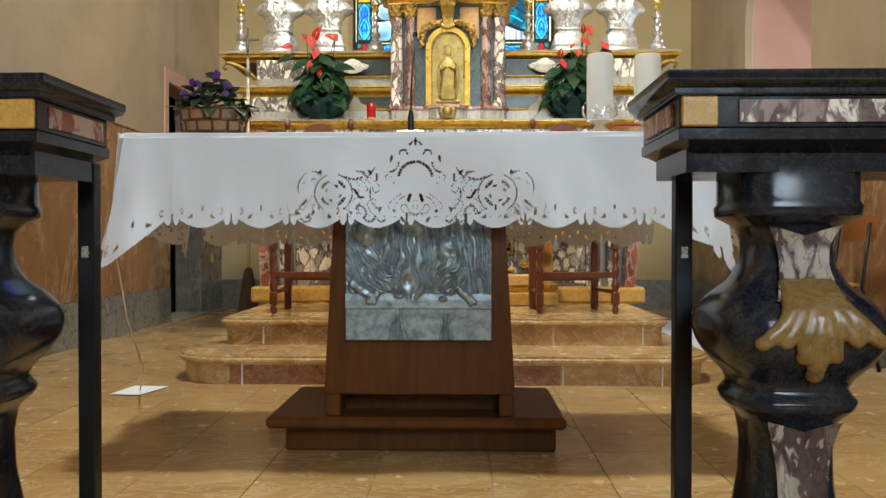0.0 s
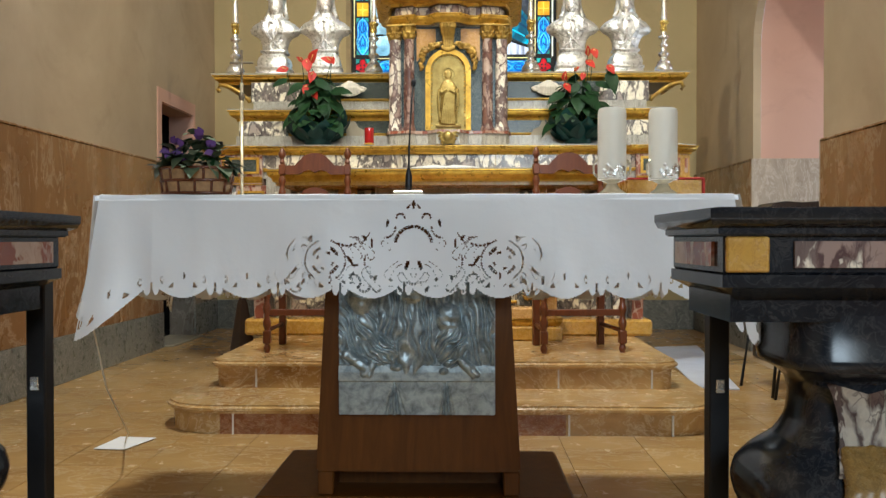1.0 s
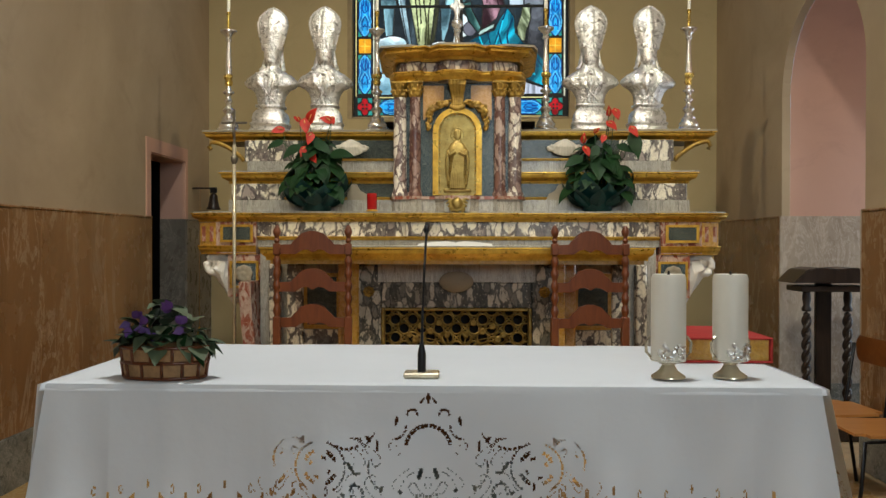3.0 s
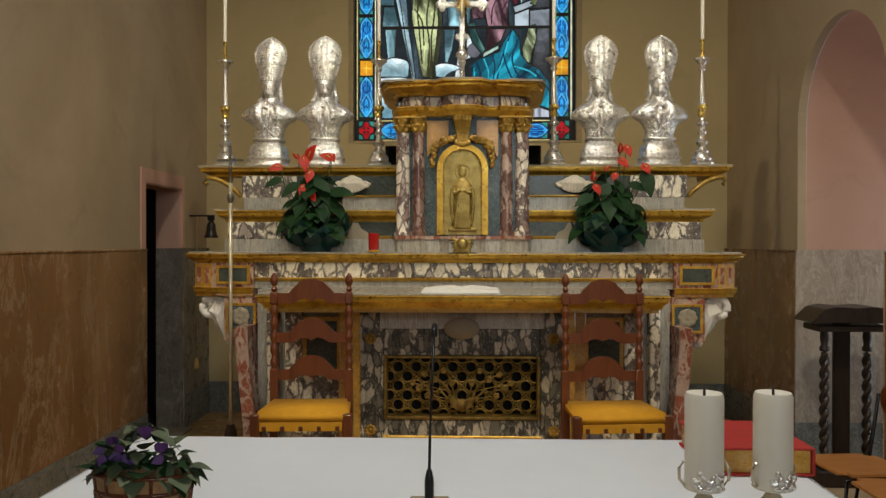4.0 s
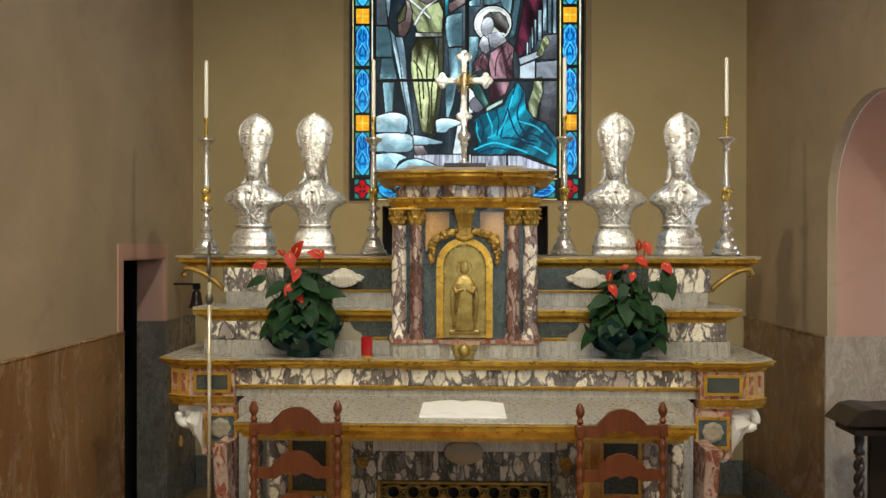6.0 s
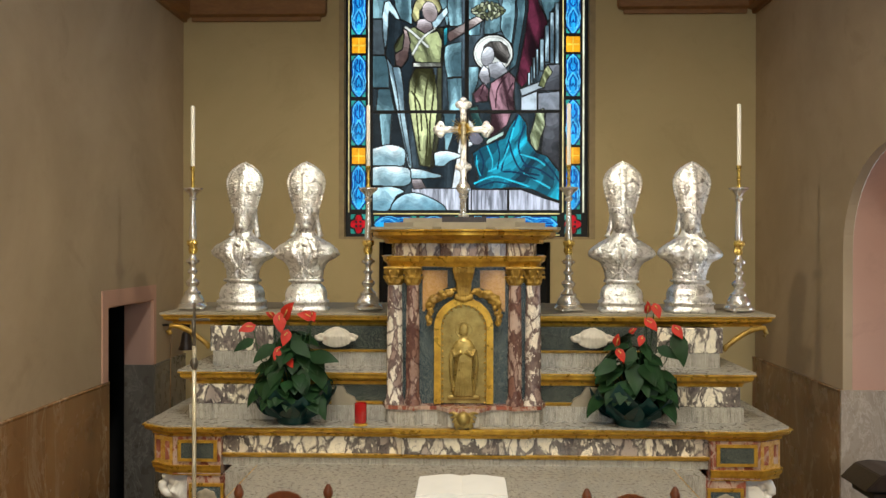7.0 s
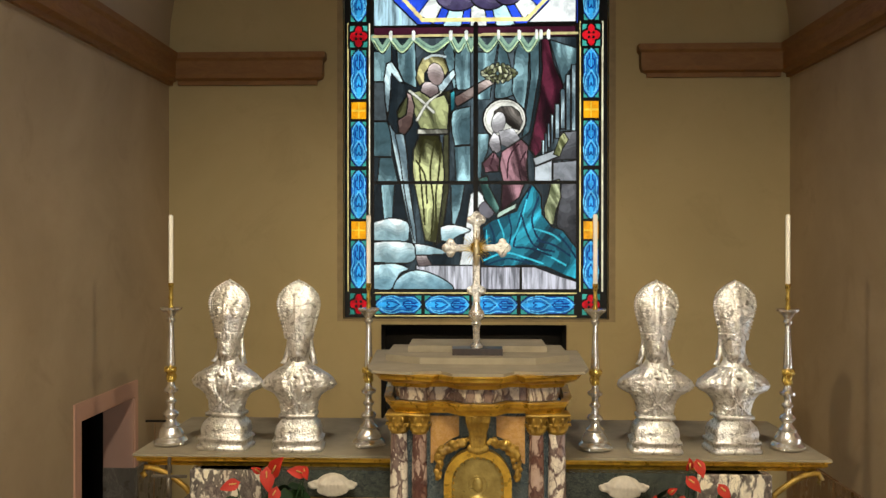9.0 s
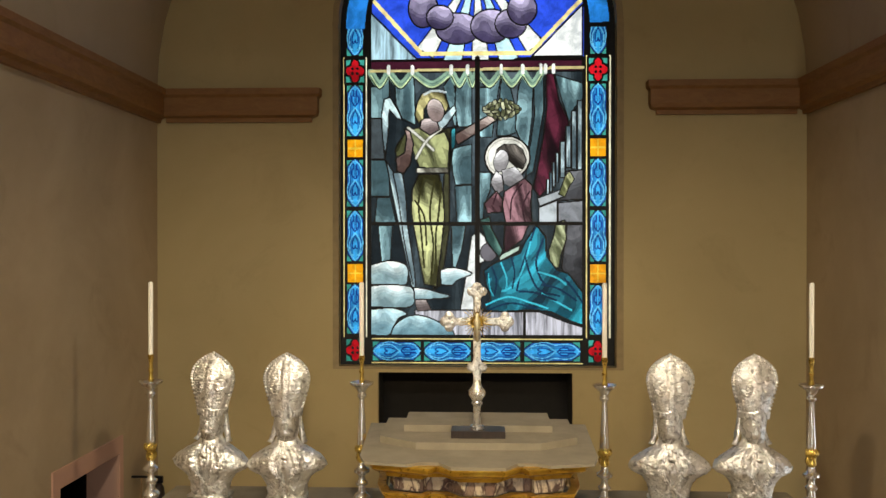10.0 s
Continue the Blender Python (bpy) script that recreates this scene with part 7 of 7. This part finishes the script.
# pipes and case of the organ
for k, (x, h, foot) in enumerate(((1022, 176, 298), (1012, 194, 296), (1002, 221, 294), (992, 248, 312), (984, 268, 320), (978, 285, 328), (973, 302, 336), (968, 315, 342))):
    wide = 8.5 if k < 4 else 5
    drape(f"{x},{h} {x + wide},{h} {x + wide},{foot} {x},{foot}", (0.10, 0.16, 0.20), (0.62, 0.80, 0.88), 0.16, 0.0, 0.0, 4 + k, 1.8)
rounded("1003,300 1032,298 1032,350 990,352 958,364 974,344 996,330", (0.06, 0.06, 0.07), (0.16, 0.165, 0.185))
pane((0.44, 0.48, 0.52), "955,364 986,352 986,390 955,390", 0, 2)
pane((0.22, 0.23, 0.26), "988,356 1032,352 1032,390 988,390", 0, 2)
pane((0.34, 0.37, 0.40), "952,348 1000,330 1000,344 956,362", 0, 2)
rounded("1004,394 1032,394 1032,520 1006,500 994,470", (0.035, 0.035, 0.042), (0.11, 0.11, 0.125))
drape("1008,300 1017,314 1006,330 1000,346 989,341 995,325 1000,310", (0.12, 0.13, 0.05), (0.55, 0.56, 0.30), 0.2, 0.5, 1.0, 2, 1.6)
drape("984,392 1000,386 1003,420 993,448 990,470 975,470 972,440 981,412", (0.14, 0.16, 0.07), (0.60, 0.64, 0.38), 0.16, 0.5, 1.2, 5, 2.0)
pane((0.78, 0.80, 0.80), "836,414 850,406 871,428 873,452 852,462 847,500 841,545 816,545 827,480", 0, 2.2)
pane((0.12, 0.11, 0.13), oval(866, 443, 15, 16), 0, 1.6)
# winged figure as plain shapes
for wing in ("681,172 691,168 705,190 713,208 704,206 690,190 688,232 683,274 678,240 676,200", "684,280 698,302 713,302 719,340 723,400 735,478 738,515 729,502 712,420 696,342", "771,216 806,182 809,194 790,220 778,229"):
    drape(wing, (0.20, 0.30, 0.36), (0.66, 0.86, 0.92), 0.09, 0.35, 0.5, 1.0, 2.2)
stroke(smooth_line(outline("697,304 706,350 716,420 732,500")), 2.2, LEAD)
DK, LT = (0.016, 0.016, 0.005), (0.50, 0.52, 0.24)
drape("775,226 802,222 803,262 797,302 797,400 782,502 768,510 776,400 786,330 790,262", (0.004, 0.004, 0.003), (0.05, 0.05, 0.025), 0.09, 0.1, 0.8, 4)
drape("722,228 743,222 768,236 788,230 797,250 794,298 745,297 735,272 728,250", DK, (0.40, 0.42, 0.20), 0.075, 0.5, 1.0, 0.5)
drape("705,250 722,228 731,250 721,268 703,274 700,262", DK, LT, 0.10, -0.4, 0.8, 2.1)
drape("742,304 778,304 786,340 788,380 782,440 774,504 752,500 741,440 729,372 731,332", (0.030, 0.028, 0.008), (0.60, 0.61, 0.30), 0.070, 0.16, 2.2, 3.3)
for line in ("752,312 742,352 746,402 752,470", "770,316 762,372 768,430 764,490", "782,320 778,372 772,420 774,480", "736,352 752,380 756,430"):
    stroke(smooth_line(outline(line)), 3.4, ink((0.03, 0.028, 0.008)))
drape("738,293 795,294 795,303 738,302", (0.16, 0.15, 0.12), (0.62, 0.60, 0.52), 0.2, 0.5, 0.5, 1, 1.8)
for line in ("724,223 745,240 768,262", "781,225 756,246 738,276"):
    stroke(smooth_line(outline(line)), 6.5, ink((0.10, 0.095, 0.07)))
    stroke(smooth_line(outline(line)), 4, ink((0.62, 0.61, 0.56)))
rounded("702,276 717,267 721,240 717,224 727,229 733,252 728,286 715,304 703,299", (0.11, 0.062, 0.055), (0.46, 0.32, 0.30))
rounded("803,236 846,212 880,194 889,204 851,229 812,253", (0.16, 0.095, 0.085), (0.66, 0.54, 0.50))
rounded("799,226 808,222 807,258 800,262", (0.01, 0.10, 0.13), (0.04, 0.42, 0.50), 2)
rounded("748,205 774,207 779,226 762,236 744,224", (0.24, 0.17, 0.17), (0.62, 0.52, 0.52))
drape("740,178 748,162 768,156 788,162 796,184 790,196 780,178 764,174 752,190 752,206 742,214 735,200", (0.07, 0.055, 0.016), (0.60, 0.53, 0.25), 0.13, 0.6, 1.0, 7, 2)
rounded(oval(772, 192, 15, 21, 14), (0.40, 0.29, 0.28), (0.76, 0.64, 0.62), 1.2)
stroke(smooth_line(outline("752,164 768,157 790,160")), 4, ink((0.58, 0.66, 0.70)))
for ring, n in ((1.0, 15), (0.55, 9)):
    for i in range(n):
        a = i * 2 * math.pi / n
        drape(oval(889 + 27 * ring * math.cos(a), 191 + 12 * ring * math.sin(a), 8, 4.2, 57 * a), (0.14, 0.15, 0.07), (0.62, 0.62, 0.42), 0.25, 0.3, 0.5, i, 1.5)
# kneeling figure as plain shapes
pane((0.74, 0.72, 0.66), oval(899, 276, 40, 38), 0, 3)
stroke(oval(899, 276, 35, 33), 1.6, ink((0.40, 0.38, 0.34)), True)
drape("880,262 892,253 912,252 926,262 932,280 926,296 914,292 902,282 892,270 882,284 879,274", (0.02, 0.016, 0.014), (0.22, 0.19, 0.17), 0.12, 0.5, 1.2, 3, 1.8)
rounded(oval(888, 282, 13, 20, -10), (0.42, 0.39, 0.41), (0.76, 0.74, 0.76), 1.0)
rounded("889,298 914,292 930,314 908,330 893,322", (0.30, 0.28, 0.30), (0.70, 0.68, 0.72), 1.0)
rounded("869,320 879,299 890,308 893,334 880,341", (0.30, 0.27, 0.29), (0.74, 0.71, 0.74), 1.6)
PD, PL = (0.040, 0.012, 0.018), (0.40, 0.20, 0.235)
drape("858,357 880,335 891,350 889,372 864,374", PD, PL, 0.10, 0.6, 0.8, 0.4)
drape("894,336 930,312 943,326 940,360 943,390 896,390 890,360", PD, PL, 0.085, 0.4, 1.2, 1.9)
drape("894,395 936,395 926,420 893,446", PD, PL, 0.085, 0.1, 0.8, 3.0)
for line in ("925,322 908,346 904,384", "938,336 926,362 930,388", "880,340 874,358"):
    stroke(smooth_line(outline(line)), 2.8, ink((0.03, 0.008, 0.014)))
drape("850,386 868,380 871,400 891,440 885,453 862,424", (0.02, 0.07, 0.065), (0.16, 0.36, 0.31), 0.10, 0.5, 0.8, 1)
pane((0.42, 0.55, 0.48), "887,448 922,430 920,440 884,460", 0)
BD, BL = (0.001, 0.020, 0.045), (0.015, 0.42, 0.58)
drape("930,425 950,395 966,415 968,450 986,474 1006,480 1032,514 1032,572 1002,561 976,548 940,545 890,548 858,546 870,525 862,500 857,476 876,462 921,445", BD, BL, 0.042, -0.75, 2.6, 1.2, 2.8)
for line, wide, tone in (("948,400 934,440 922,480 916,510", 4, 0), ("940,425 928,468 912,500 890,512", 5, 1), ("962,420 950,458 956,486 966,500", 4, 0), ("930,450 940,484 956,510 990,520", 4, 0), ("872,470 880,494 876,520", 4, 0),
                         ("888,462 898,490 896,512", 4, 1), ("866,482 868,505 874,520", 3, 1), ("906,452 912,480 908,506", 3.4, 0), ("955,478 986,488 1002,500", 5, 1), ("960,500 990,508 1020,528", 4, 0), ("862,536 900,522 940,532 970,542", 5, 1),
                         ("868,544 905,533 950,542", 3.4, 0), ("960,516 985,530 1012,545", 5, 1), ("1000,490 1018,512 1030,530", 4, 0), ("920,512 950,515 985,528", 4, 0)):
    stroke(smooth_line(outline(line)), wide * (0.62 if tone else 0.9), ink((0.025, 0.48, 0.64) if tone else (0.001, 0.022, 0.06)))
# ground and clouds
for text in ("855,548 928,548 928,590 855,590", "930,548 955,548 1000,565 1032,575 1032,590 930,590"):
    pane((0.46, 0.45, 0.52), text, 2)
pane((0.50, 0.49, 0.55), "735,545 855,545 855,590 735,590", 2)
rounded("734,528 752,522 766,546 740,548", (0.20, 0.15, 0.15), (0.62, 0.52, 0.52), 1.6)
for text in ("657,466 690,458 720,466 723,488 714,502 657,500", "780,475 800,470 826,475 836,482 812,492 800,502 782,500", "657,503 690,500 728,505 736,520 733,535 715,542 657,540", "733,505 755,508 780,515 797,520 785,525 735,527"):
    rounded(smooth_line(outline(text)), (0.42, 0.66, 0.74), (0.86, 0.98, 1.0))
for text in ("657,545 695,542 722,552 705,562 690,590 657,590", "692,590 700,572 720,558 745,555 775,565 800,580 806,590"):
    rounded(smooth_line(outline(text)), (0.30, 0.58, 0.72), (0.66, 0.92, 1.0))
# iron bars of the picture
stroke(outline("846,100 846,592"), 8, LEAD)
stroke(outline("655,392 1036,392"), 6, LEAD)


def border_panel(u0, v0, u1, v1, upright=True):
    """A blue border piece with a paler scroll drawn on it."""
    pane((0.004, 0.10, 0.46), [(u0, v0), (u1, v0), (u1, v1), (u0, v1)], 0, 3)

    def at(a, b):
        return (u0 + (u1 - u0) * a, v0 + (v1 - v0) * b) if upright else (u0 + (u1 - u0) * b, v0 + (v1 - v0) * a)

    for ca, cb in ((0, 0), (1, 0), (0, 1), (1, 1)):
        pane(TEAL_G, [at(ca, cb), at(ca + (0.36 if ca == 0 else -0.36), cb), at(ca, cb + (0.17 if cb == 0 else -0.17))], 0, 1.4)
    half = [(0.0, 0.02), (0.16, 0.08), (0.40, 0.22), (0.46, 0.40), (0.34, 0.55), (0.38, 0.74), (0.28, 0.88), (0.0, 0.98)]
    body = smooth_line([at(0.5 + a, b) for a, b in half] + [at(0.5 - a, b) for a, b in half[::-1]], 4)
    across = np.abs((gu - (u0 + u1) / 2) / (u1 - u0) if upright else (gv - (v0 + v1) / 2) / (v1 - v0))
    tones(body, between((0.006, 0.17, 0.64), (0.025, 0.41, 0.92), 4), np.clip(1 - 2.0 * across, 0, 0.999), 0)
    rim_ink, line_ink = ink((0.13, 0.56, 0.95)), ink((0.004, 0.05, 0.28))
    stroke(body, 1.8, rim_ink, True)
    heart = [(0.0, 0.52), (0.16, 0.38), (0.17, 0.28), (0.08, 0.25), (0.0, 0.31)]
    for s in (-1, 1):
        stroke(smooth_line([at(0.5 + s * a, b) for a, b in heart], 5), 2.2, line_ink)
        stroke(smooth_line([at(0.5 + s * a, b) for a, b in ((0.0, 0.56), (0.22, 0.46), (0.34, 0.34), (0.26, 0.16), (0.12, 0.13))], 5), 1.8, rim_ink)
        stroke(smooth_line([at(0.5 + s * a, b) for a, b in ((0.03, 0.60), (0.20, 0.68), (0.18, 0.78), (0.08, 0.80), (0.10, 0.90))], 5), 2.6, line_ink)
        stroke(smooth_line([at(0.5 + s * a, b) for a, b in ((0.06, 0.64), (0.06, 0.88))], 4), 2.0, line_ink)


def rosette_pane(u0, v0, u1, v1):
    pane(TEAL_G, [(u0, v0), (u1, v0), (u1, v1), (u0, v1)], 0, 3)
    cu, cv = (u0 + u1) / 2, (v0 + v1) / 2
    pts = []
    for i in range(24):
        a = i * math.pi / 12
        r = 0.32 + 0.18 * abs(math.cos(2 * a)) ** 1.0
        pts.append((cu + (u1 - u0) * r * math.cos(a), cv + (v1 - v0) * r * math.sin(a)))
    pane(RED_G, pts, 1, 3)
    for a in range(4):
        stroke([(cu + 6 * math.cos(a * 1.571 + 0.785), cv + 6 * math.sin(a * 1.571 + 0.785))] * 2, 5, LEAD)


for ua, ub in ((8, 44), (437, 473)):
    fill([(ua - 5, 48), (ub + 5, 48), (ub + 5, 548), (ua - 5, 548)], LEAD)
    stroke([(ua - 2, 50), (ua - 2, 545)], 3.2, ink(GOLD_G))
    stroke([(ub + 2.5, 50), (ub + 2.5, 545)], 3.2, ink((0.95, 0.85, 0.62)))
    for va, vb in ((54, 143), (183, 274), (280, 365), (405, 497)):
        border_panel(ua + 3, va, ub - 3, vb)
    for va, vb in ((145, 180), (367, 402)):
        pane(ORANGE_G, [(ua + 3, va), (ub - 3, va), (ub - 3, vb), (ua + 3, vb)], 0, 3)
        stroke([(ua + 6, (va + vb) / 2), (ub - 6, (va + vb) / 2)], 3, ink((0.95, 0.55, 0.06)))
        stroke([((ua + ub) / 2, va + 4), ((ua + ub) / 2, vb - 4)], 3, ink((0.95, 0.55, 0.06)))
    rosette_pane(ua, 5, ub, 46), rosette_pane(ua, 500, ub, 543)
    border_panel(ua + 3, 548, ub - 3, 640)
    border_panel(ua + 8, 644, ub - 1, 720)
stroke(outline("660,597 1030,597"), 3, ink(GOLD_G))
stroke(outline("660,639 1030,639"), 3, ink(GOLD_G))
for ua, ub in ((57, 143), (148, 232), (236, 320), (325, 425)):
    border_panel(ua, 7, ub, 42, False)
# the arched head: only the glass within the arch is kept
ox, oy, rr = (WX1 - WX0) / 2 / U, (WSP - WZ0) / U, WR / U
dist = np.hypot(gu - ox, gv - oy)
label_map[(gv > oy) & (dist > rr - 52)] = LEAD
rim = ink(BLUE_G)
label_map[(gv > oy) & (dist > rr - 44) & (dist < rr - 10) & ((np.degrees(np.arctan2(gv - oy, gu - ox)) % 20) > 2)] = rim
label_map[(gv > oy) & (dist > rr)] = 0
label_map[(gu < 1.5) | (gu > (WX1 - WX0) / U - 1.5) | (gv < 1.5)] = LEAD


def glass_material(colour, streak):
    key = (colour, streak)
    if key in glass_colours:
        return glass_colours[key]
    k = Mat("stained_glass")
    if streak == 2:
        vec = k.spread(1, 1, 0.10)
        f = k.noise(26, 5, 0.6, 0.5, vec)
        lo, hi = 0.30, 1.35
    elif streak == 3:
        vec = k.spread(1.0, 1, 0.28)
        f = k.noise(24, 4, 0.55, 1.4, vec)
        lo, hi = 0.40, 1.5
    elif streak == 4:
        f = k.noise(11, 3, 0.55, 1.8, k.spread(1.3, 1, 0.6))
        lo, hi = 0.45, 1.4
    else:
        f = k.noise(9, 5, 0.65, 0.5)
        lo, hi = (0.62, 1.15) if streak == 0 else (0.45, 1.15)
    c = k.ramp(f, (0.42 if streak > 2 else 0.36, tuple(x * lo for x in colour)), (0.58 if streak > 2 else 0.62, tuple(min(1.0, x * hi) for x in colour)))
    tr = k.t.nodes.new("ShaderNodeBsdfTranslucent")
    k.link(c, tr.inputs[0])
    gl = k.t.nodes.new("ShaderNodeBsdfGlossy")
    gl.inputs[1].default_value = 0.3
    mx = k.t.nodes.new("ShaderNodeMixShader")
    mx.inputs[0].default_value = 0.012
    k.link(tr.outputs[0], mx.inputs[1]).link(gl.outputs[0], mx.inputs[2])
    k.link(mx.outputs[0], k.t.nodes["Material Output"].inputs[0])
    glass_colours[key] = k.m
    return k.m


def sheet(number):
    """The cells of one number, joined along their rows, as vertices and faces."""
    verts, faces = [], []
    js, is_ = np.nonzero(label_map == number)
    open_run = None
    runs = []
    for j, i in zip(js.tolist(), is_.tolist()):
        if open_run and open_run[0] == j and open_run[2] == i:
            open_run[2] = i + 1
        else:
            open_run = [j, i, i + 1]
            runs.append(open_run)
    for j, i0, i1 in runs:
        n = len(verts)
        x0, x1, z0, z1 = WX0 + i0 * CELL * U, WX0 + i1 * CELL * U, WZ0 + j * CELL * U, WZ0 + (j + 1) * CELL * U
        verts += [(x0, 0, z0), (x1, 0, z0), (x1, 0, z1), (x0, 0, z1)]
        faces.append((n, n + 1, n + 2, n + 3))
    return verts, faces


for number, (colour, streak) in enumerate(inks, 1):
    verts, faces = sheet(number)
    if not faces:
        continue
    lead = number == LEAD
    me = bpy.data.meshes.new("leading" if lead else "pane")
    y = BY + 0.078 if lead else BY + 0.08
    me.from_pydata([(x, y, z) for x, _, z in verts], [], faces)
    me.materials.append(M_LEAD if lead else glass_material(colour, streak))
    ob = new("leading" if lead else "pane", me)
    ob.parent = window
    ob.matrix_parent_inverse = Matrix.Translation((-WCX, -BY - 0.08, -WZ0))
    if lead:
        sol = ob.modifiers.new("depth", "SOLIDIFY")
        sol.thickness, sol.offset = 0.008, 0
        tagged(ob, "black lead and iron bars")
# plaster-coloured frame round the opening
M_FRAME = plain("window_frame_paint", (0.36, 0.27, 0.14), 0.7, 0, 0.2)
fr = bmesh.new()
path = [(WX0 - 0.045, WSP), (WX0 - 0.045, WZ0 - 0.02), (WX1 + 0.05, WZ0 - 0.02), (WX1 + 0.05, WSP)] + arc(WCX, WSP, WR + 0.047, 0, 180, 24)[1:]
inn = [(WX0, WSP), (WX0, WZ0), (WX1, WZ0), (WX1, WSP)] + arc(WCX, WSP, WR, 0, 180, 24)[1:]
for (p, q), (r, s) in zip(zip(path, path[1:]), zip(inn, inn[1:])):
    vs = [fr.verts.new((x, y, z)) for y in (BY - 0.008, BY + 0.03) for x, z in (p, q, s, r)]
    for f in ((0, 1, 2, 3), (0, 1, 5, 4), (2, 3, 7, 6)):
        fr.faces.new([vs[i] for i in f])
bmesh.ops.remove_doubles(fr, verts=fr.verts, dist=0.0005)
bmesh.ops.recalc_face_normals(fr, faces=fr.faces)
ob = part("window_frame", fr, M_FRAME, window)
ob.matrix_parent_inverse = Matrix.Translation((-WCX, -BY - 0.08, -WZ0))

# ---------------------------------------------------------------- marble lining and floor slabs, piece by piece
rs = random.Random(21)


def lining(name, spans, make, label, skirt=True, top=W_TOP, stone=None):
    """Slabs of marble on a wall; make(a, b, z0, z1, depth) gives a slab's box."""
    base = thing(name, label, "lining", (0, 0, 0), "", "structure")
    for a, b in spans:
        n = max(1, round((b - a) / 0.85))
        for i in range(n):
            p, q = a + (b - a) * i / n + 0.001, a + (b - a) * (i + 1) / n - 0.001
            part("slab", box(*make(p, q, SK + 0.002, top - 0.016, 0.020 + rs.uniform(0, 0.0015)), 0.0012), stone or M_WAIN, base)
        part("cap", box(*make(a, b, top - 0.014, top, 0.026), 0.003), stone or M_WAIN, base)
        if skirt:
            m = max(1, round((b - a) / 1.2))
            for i in range(m):
                p, q = a + (b - a) * i / m + 0.001, a + (b - a) * (i + 1) / m - 0.001
                part("skirting", box(*make(p, q, 0.0, SK, 0.026), 0.002), M_SKIRT, base)
    return base


lining("lining_west", ((-3.0, DY0 - 0.001),), lambda a, b, z0, z1, d: (LX, LX + d, a, b, z0, z1), "brown veined marble wall lining over a grey skirting")
M_GREYSLAB = slab_marble("grey_brown_marble", (0.13, 0.11, 0.085), (0.25, 0.21, 0.165), (0.40, 0.36, 0.30), 1.2, 0.28, (1, 1, 0.4))
lining("lining_corner", ((DY1 + 0.001, BY),), lambda a, b, z0, z1, d: (LX, LX + d, a, b, z0, z1), "dull grey-brown marble lining between the doorway and the end wall", stone=M_GREYSLAB)
lining("lining_east", ((-3.0, AY0), (AY1, BY)), lambda a, b, z0, z1, d: (RX - d, RX, a, b, z0, z1), "brown veined marble wall lining over a grey skirting")
M_JAMB = slab_marble("pale_jamb_marble", (0.34, 0.26, 0.19), (0.52, 0.43, 0.33), (0.72, 0.64, 0.54), 2.2, 0.3, (1, 1, 0.35))
jamb = thing("lining_passage", "pale streaked marble lining of the passage jambs", "lining", (0, 0, 0), "", "structure")
for y0, y1 in ((AY1 - 0.02, AY1), (AY0, AY0 + 0.02)):
    for i in range(2):
        part("slab", box(RX - 0.018 + i * 0.70, RX - 0.02 + (i + 1) * 0.70, y0, y1, SK, W_TOP, 0.001), M_JAMB, jamb)
    part("skirting", box(RX - 0.018, RX + 1.4, y0 - 0.004, y1 + 0.004, 0.0, SK, 0.001), M_SKIRT, jamb)
dj = thing("lining_doorway", "grey marble jamb of the side doorway", "lining", (0, 0, 0), "", "structure")
part("slab", box(LX - WT + 0.002, LX + 0.012, DY1 - 0.015, DY1 - 0.001, 0.0, W_TOP, 0.001), M_GREYSLAB, dj)
part("slab", box(LX - WT + 0.002, LX + 0.012, DY0 + 0.001, DY0 + 0.015, 0.0, W_TOP, 0.001), M_GREYSLAB, dj)
sk = thing("baseboard", "dark grey marble skirting of the end wall", "skirting", (0, 0, 0), "", "structure")
for a, b in ((LX + 0.03, -1.3), (1.3, RX - 0.03)):
    part("skirting", box(a, b, BY - 0.022, BY, 0, SK, 0.002), M_SKIRT, sk)

tile_meshes = []
for w, d in ((0.3355, 0.670),):
    for k in range(4):
        tb = box(-w / 2, w / 2, -d / 2, d / 2, -0.012, 0.0, 0.0012)
        me = mesh_of(tb, "floor_slab")
        me.materials.append(M_FLOOR)
        tile_meshes.append(me)
nx, ny = 15, 16
for i in range(nx):
    for j in range(ny):
        x = -0.361 + 0.338 * (i - 7)
        y = 2.405 + 0.673 * (j - 5) + (0.3365 if i % 2 else 0)
        if x < LX - 0.17 or x > RX + 0.17:
            continue
        ob = new("floor_slab", tile_meshes[(i + j) % 4])
        ob.location = (x, y, rs.uniform(-0.0006, 0.0006))
        ob.parent = floor
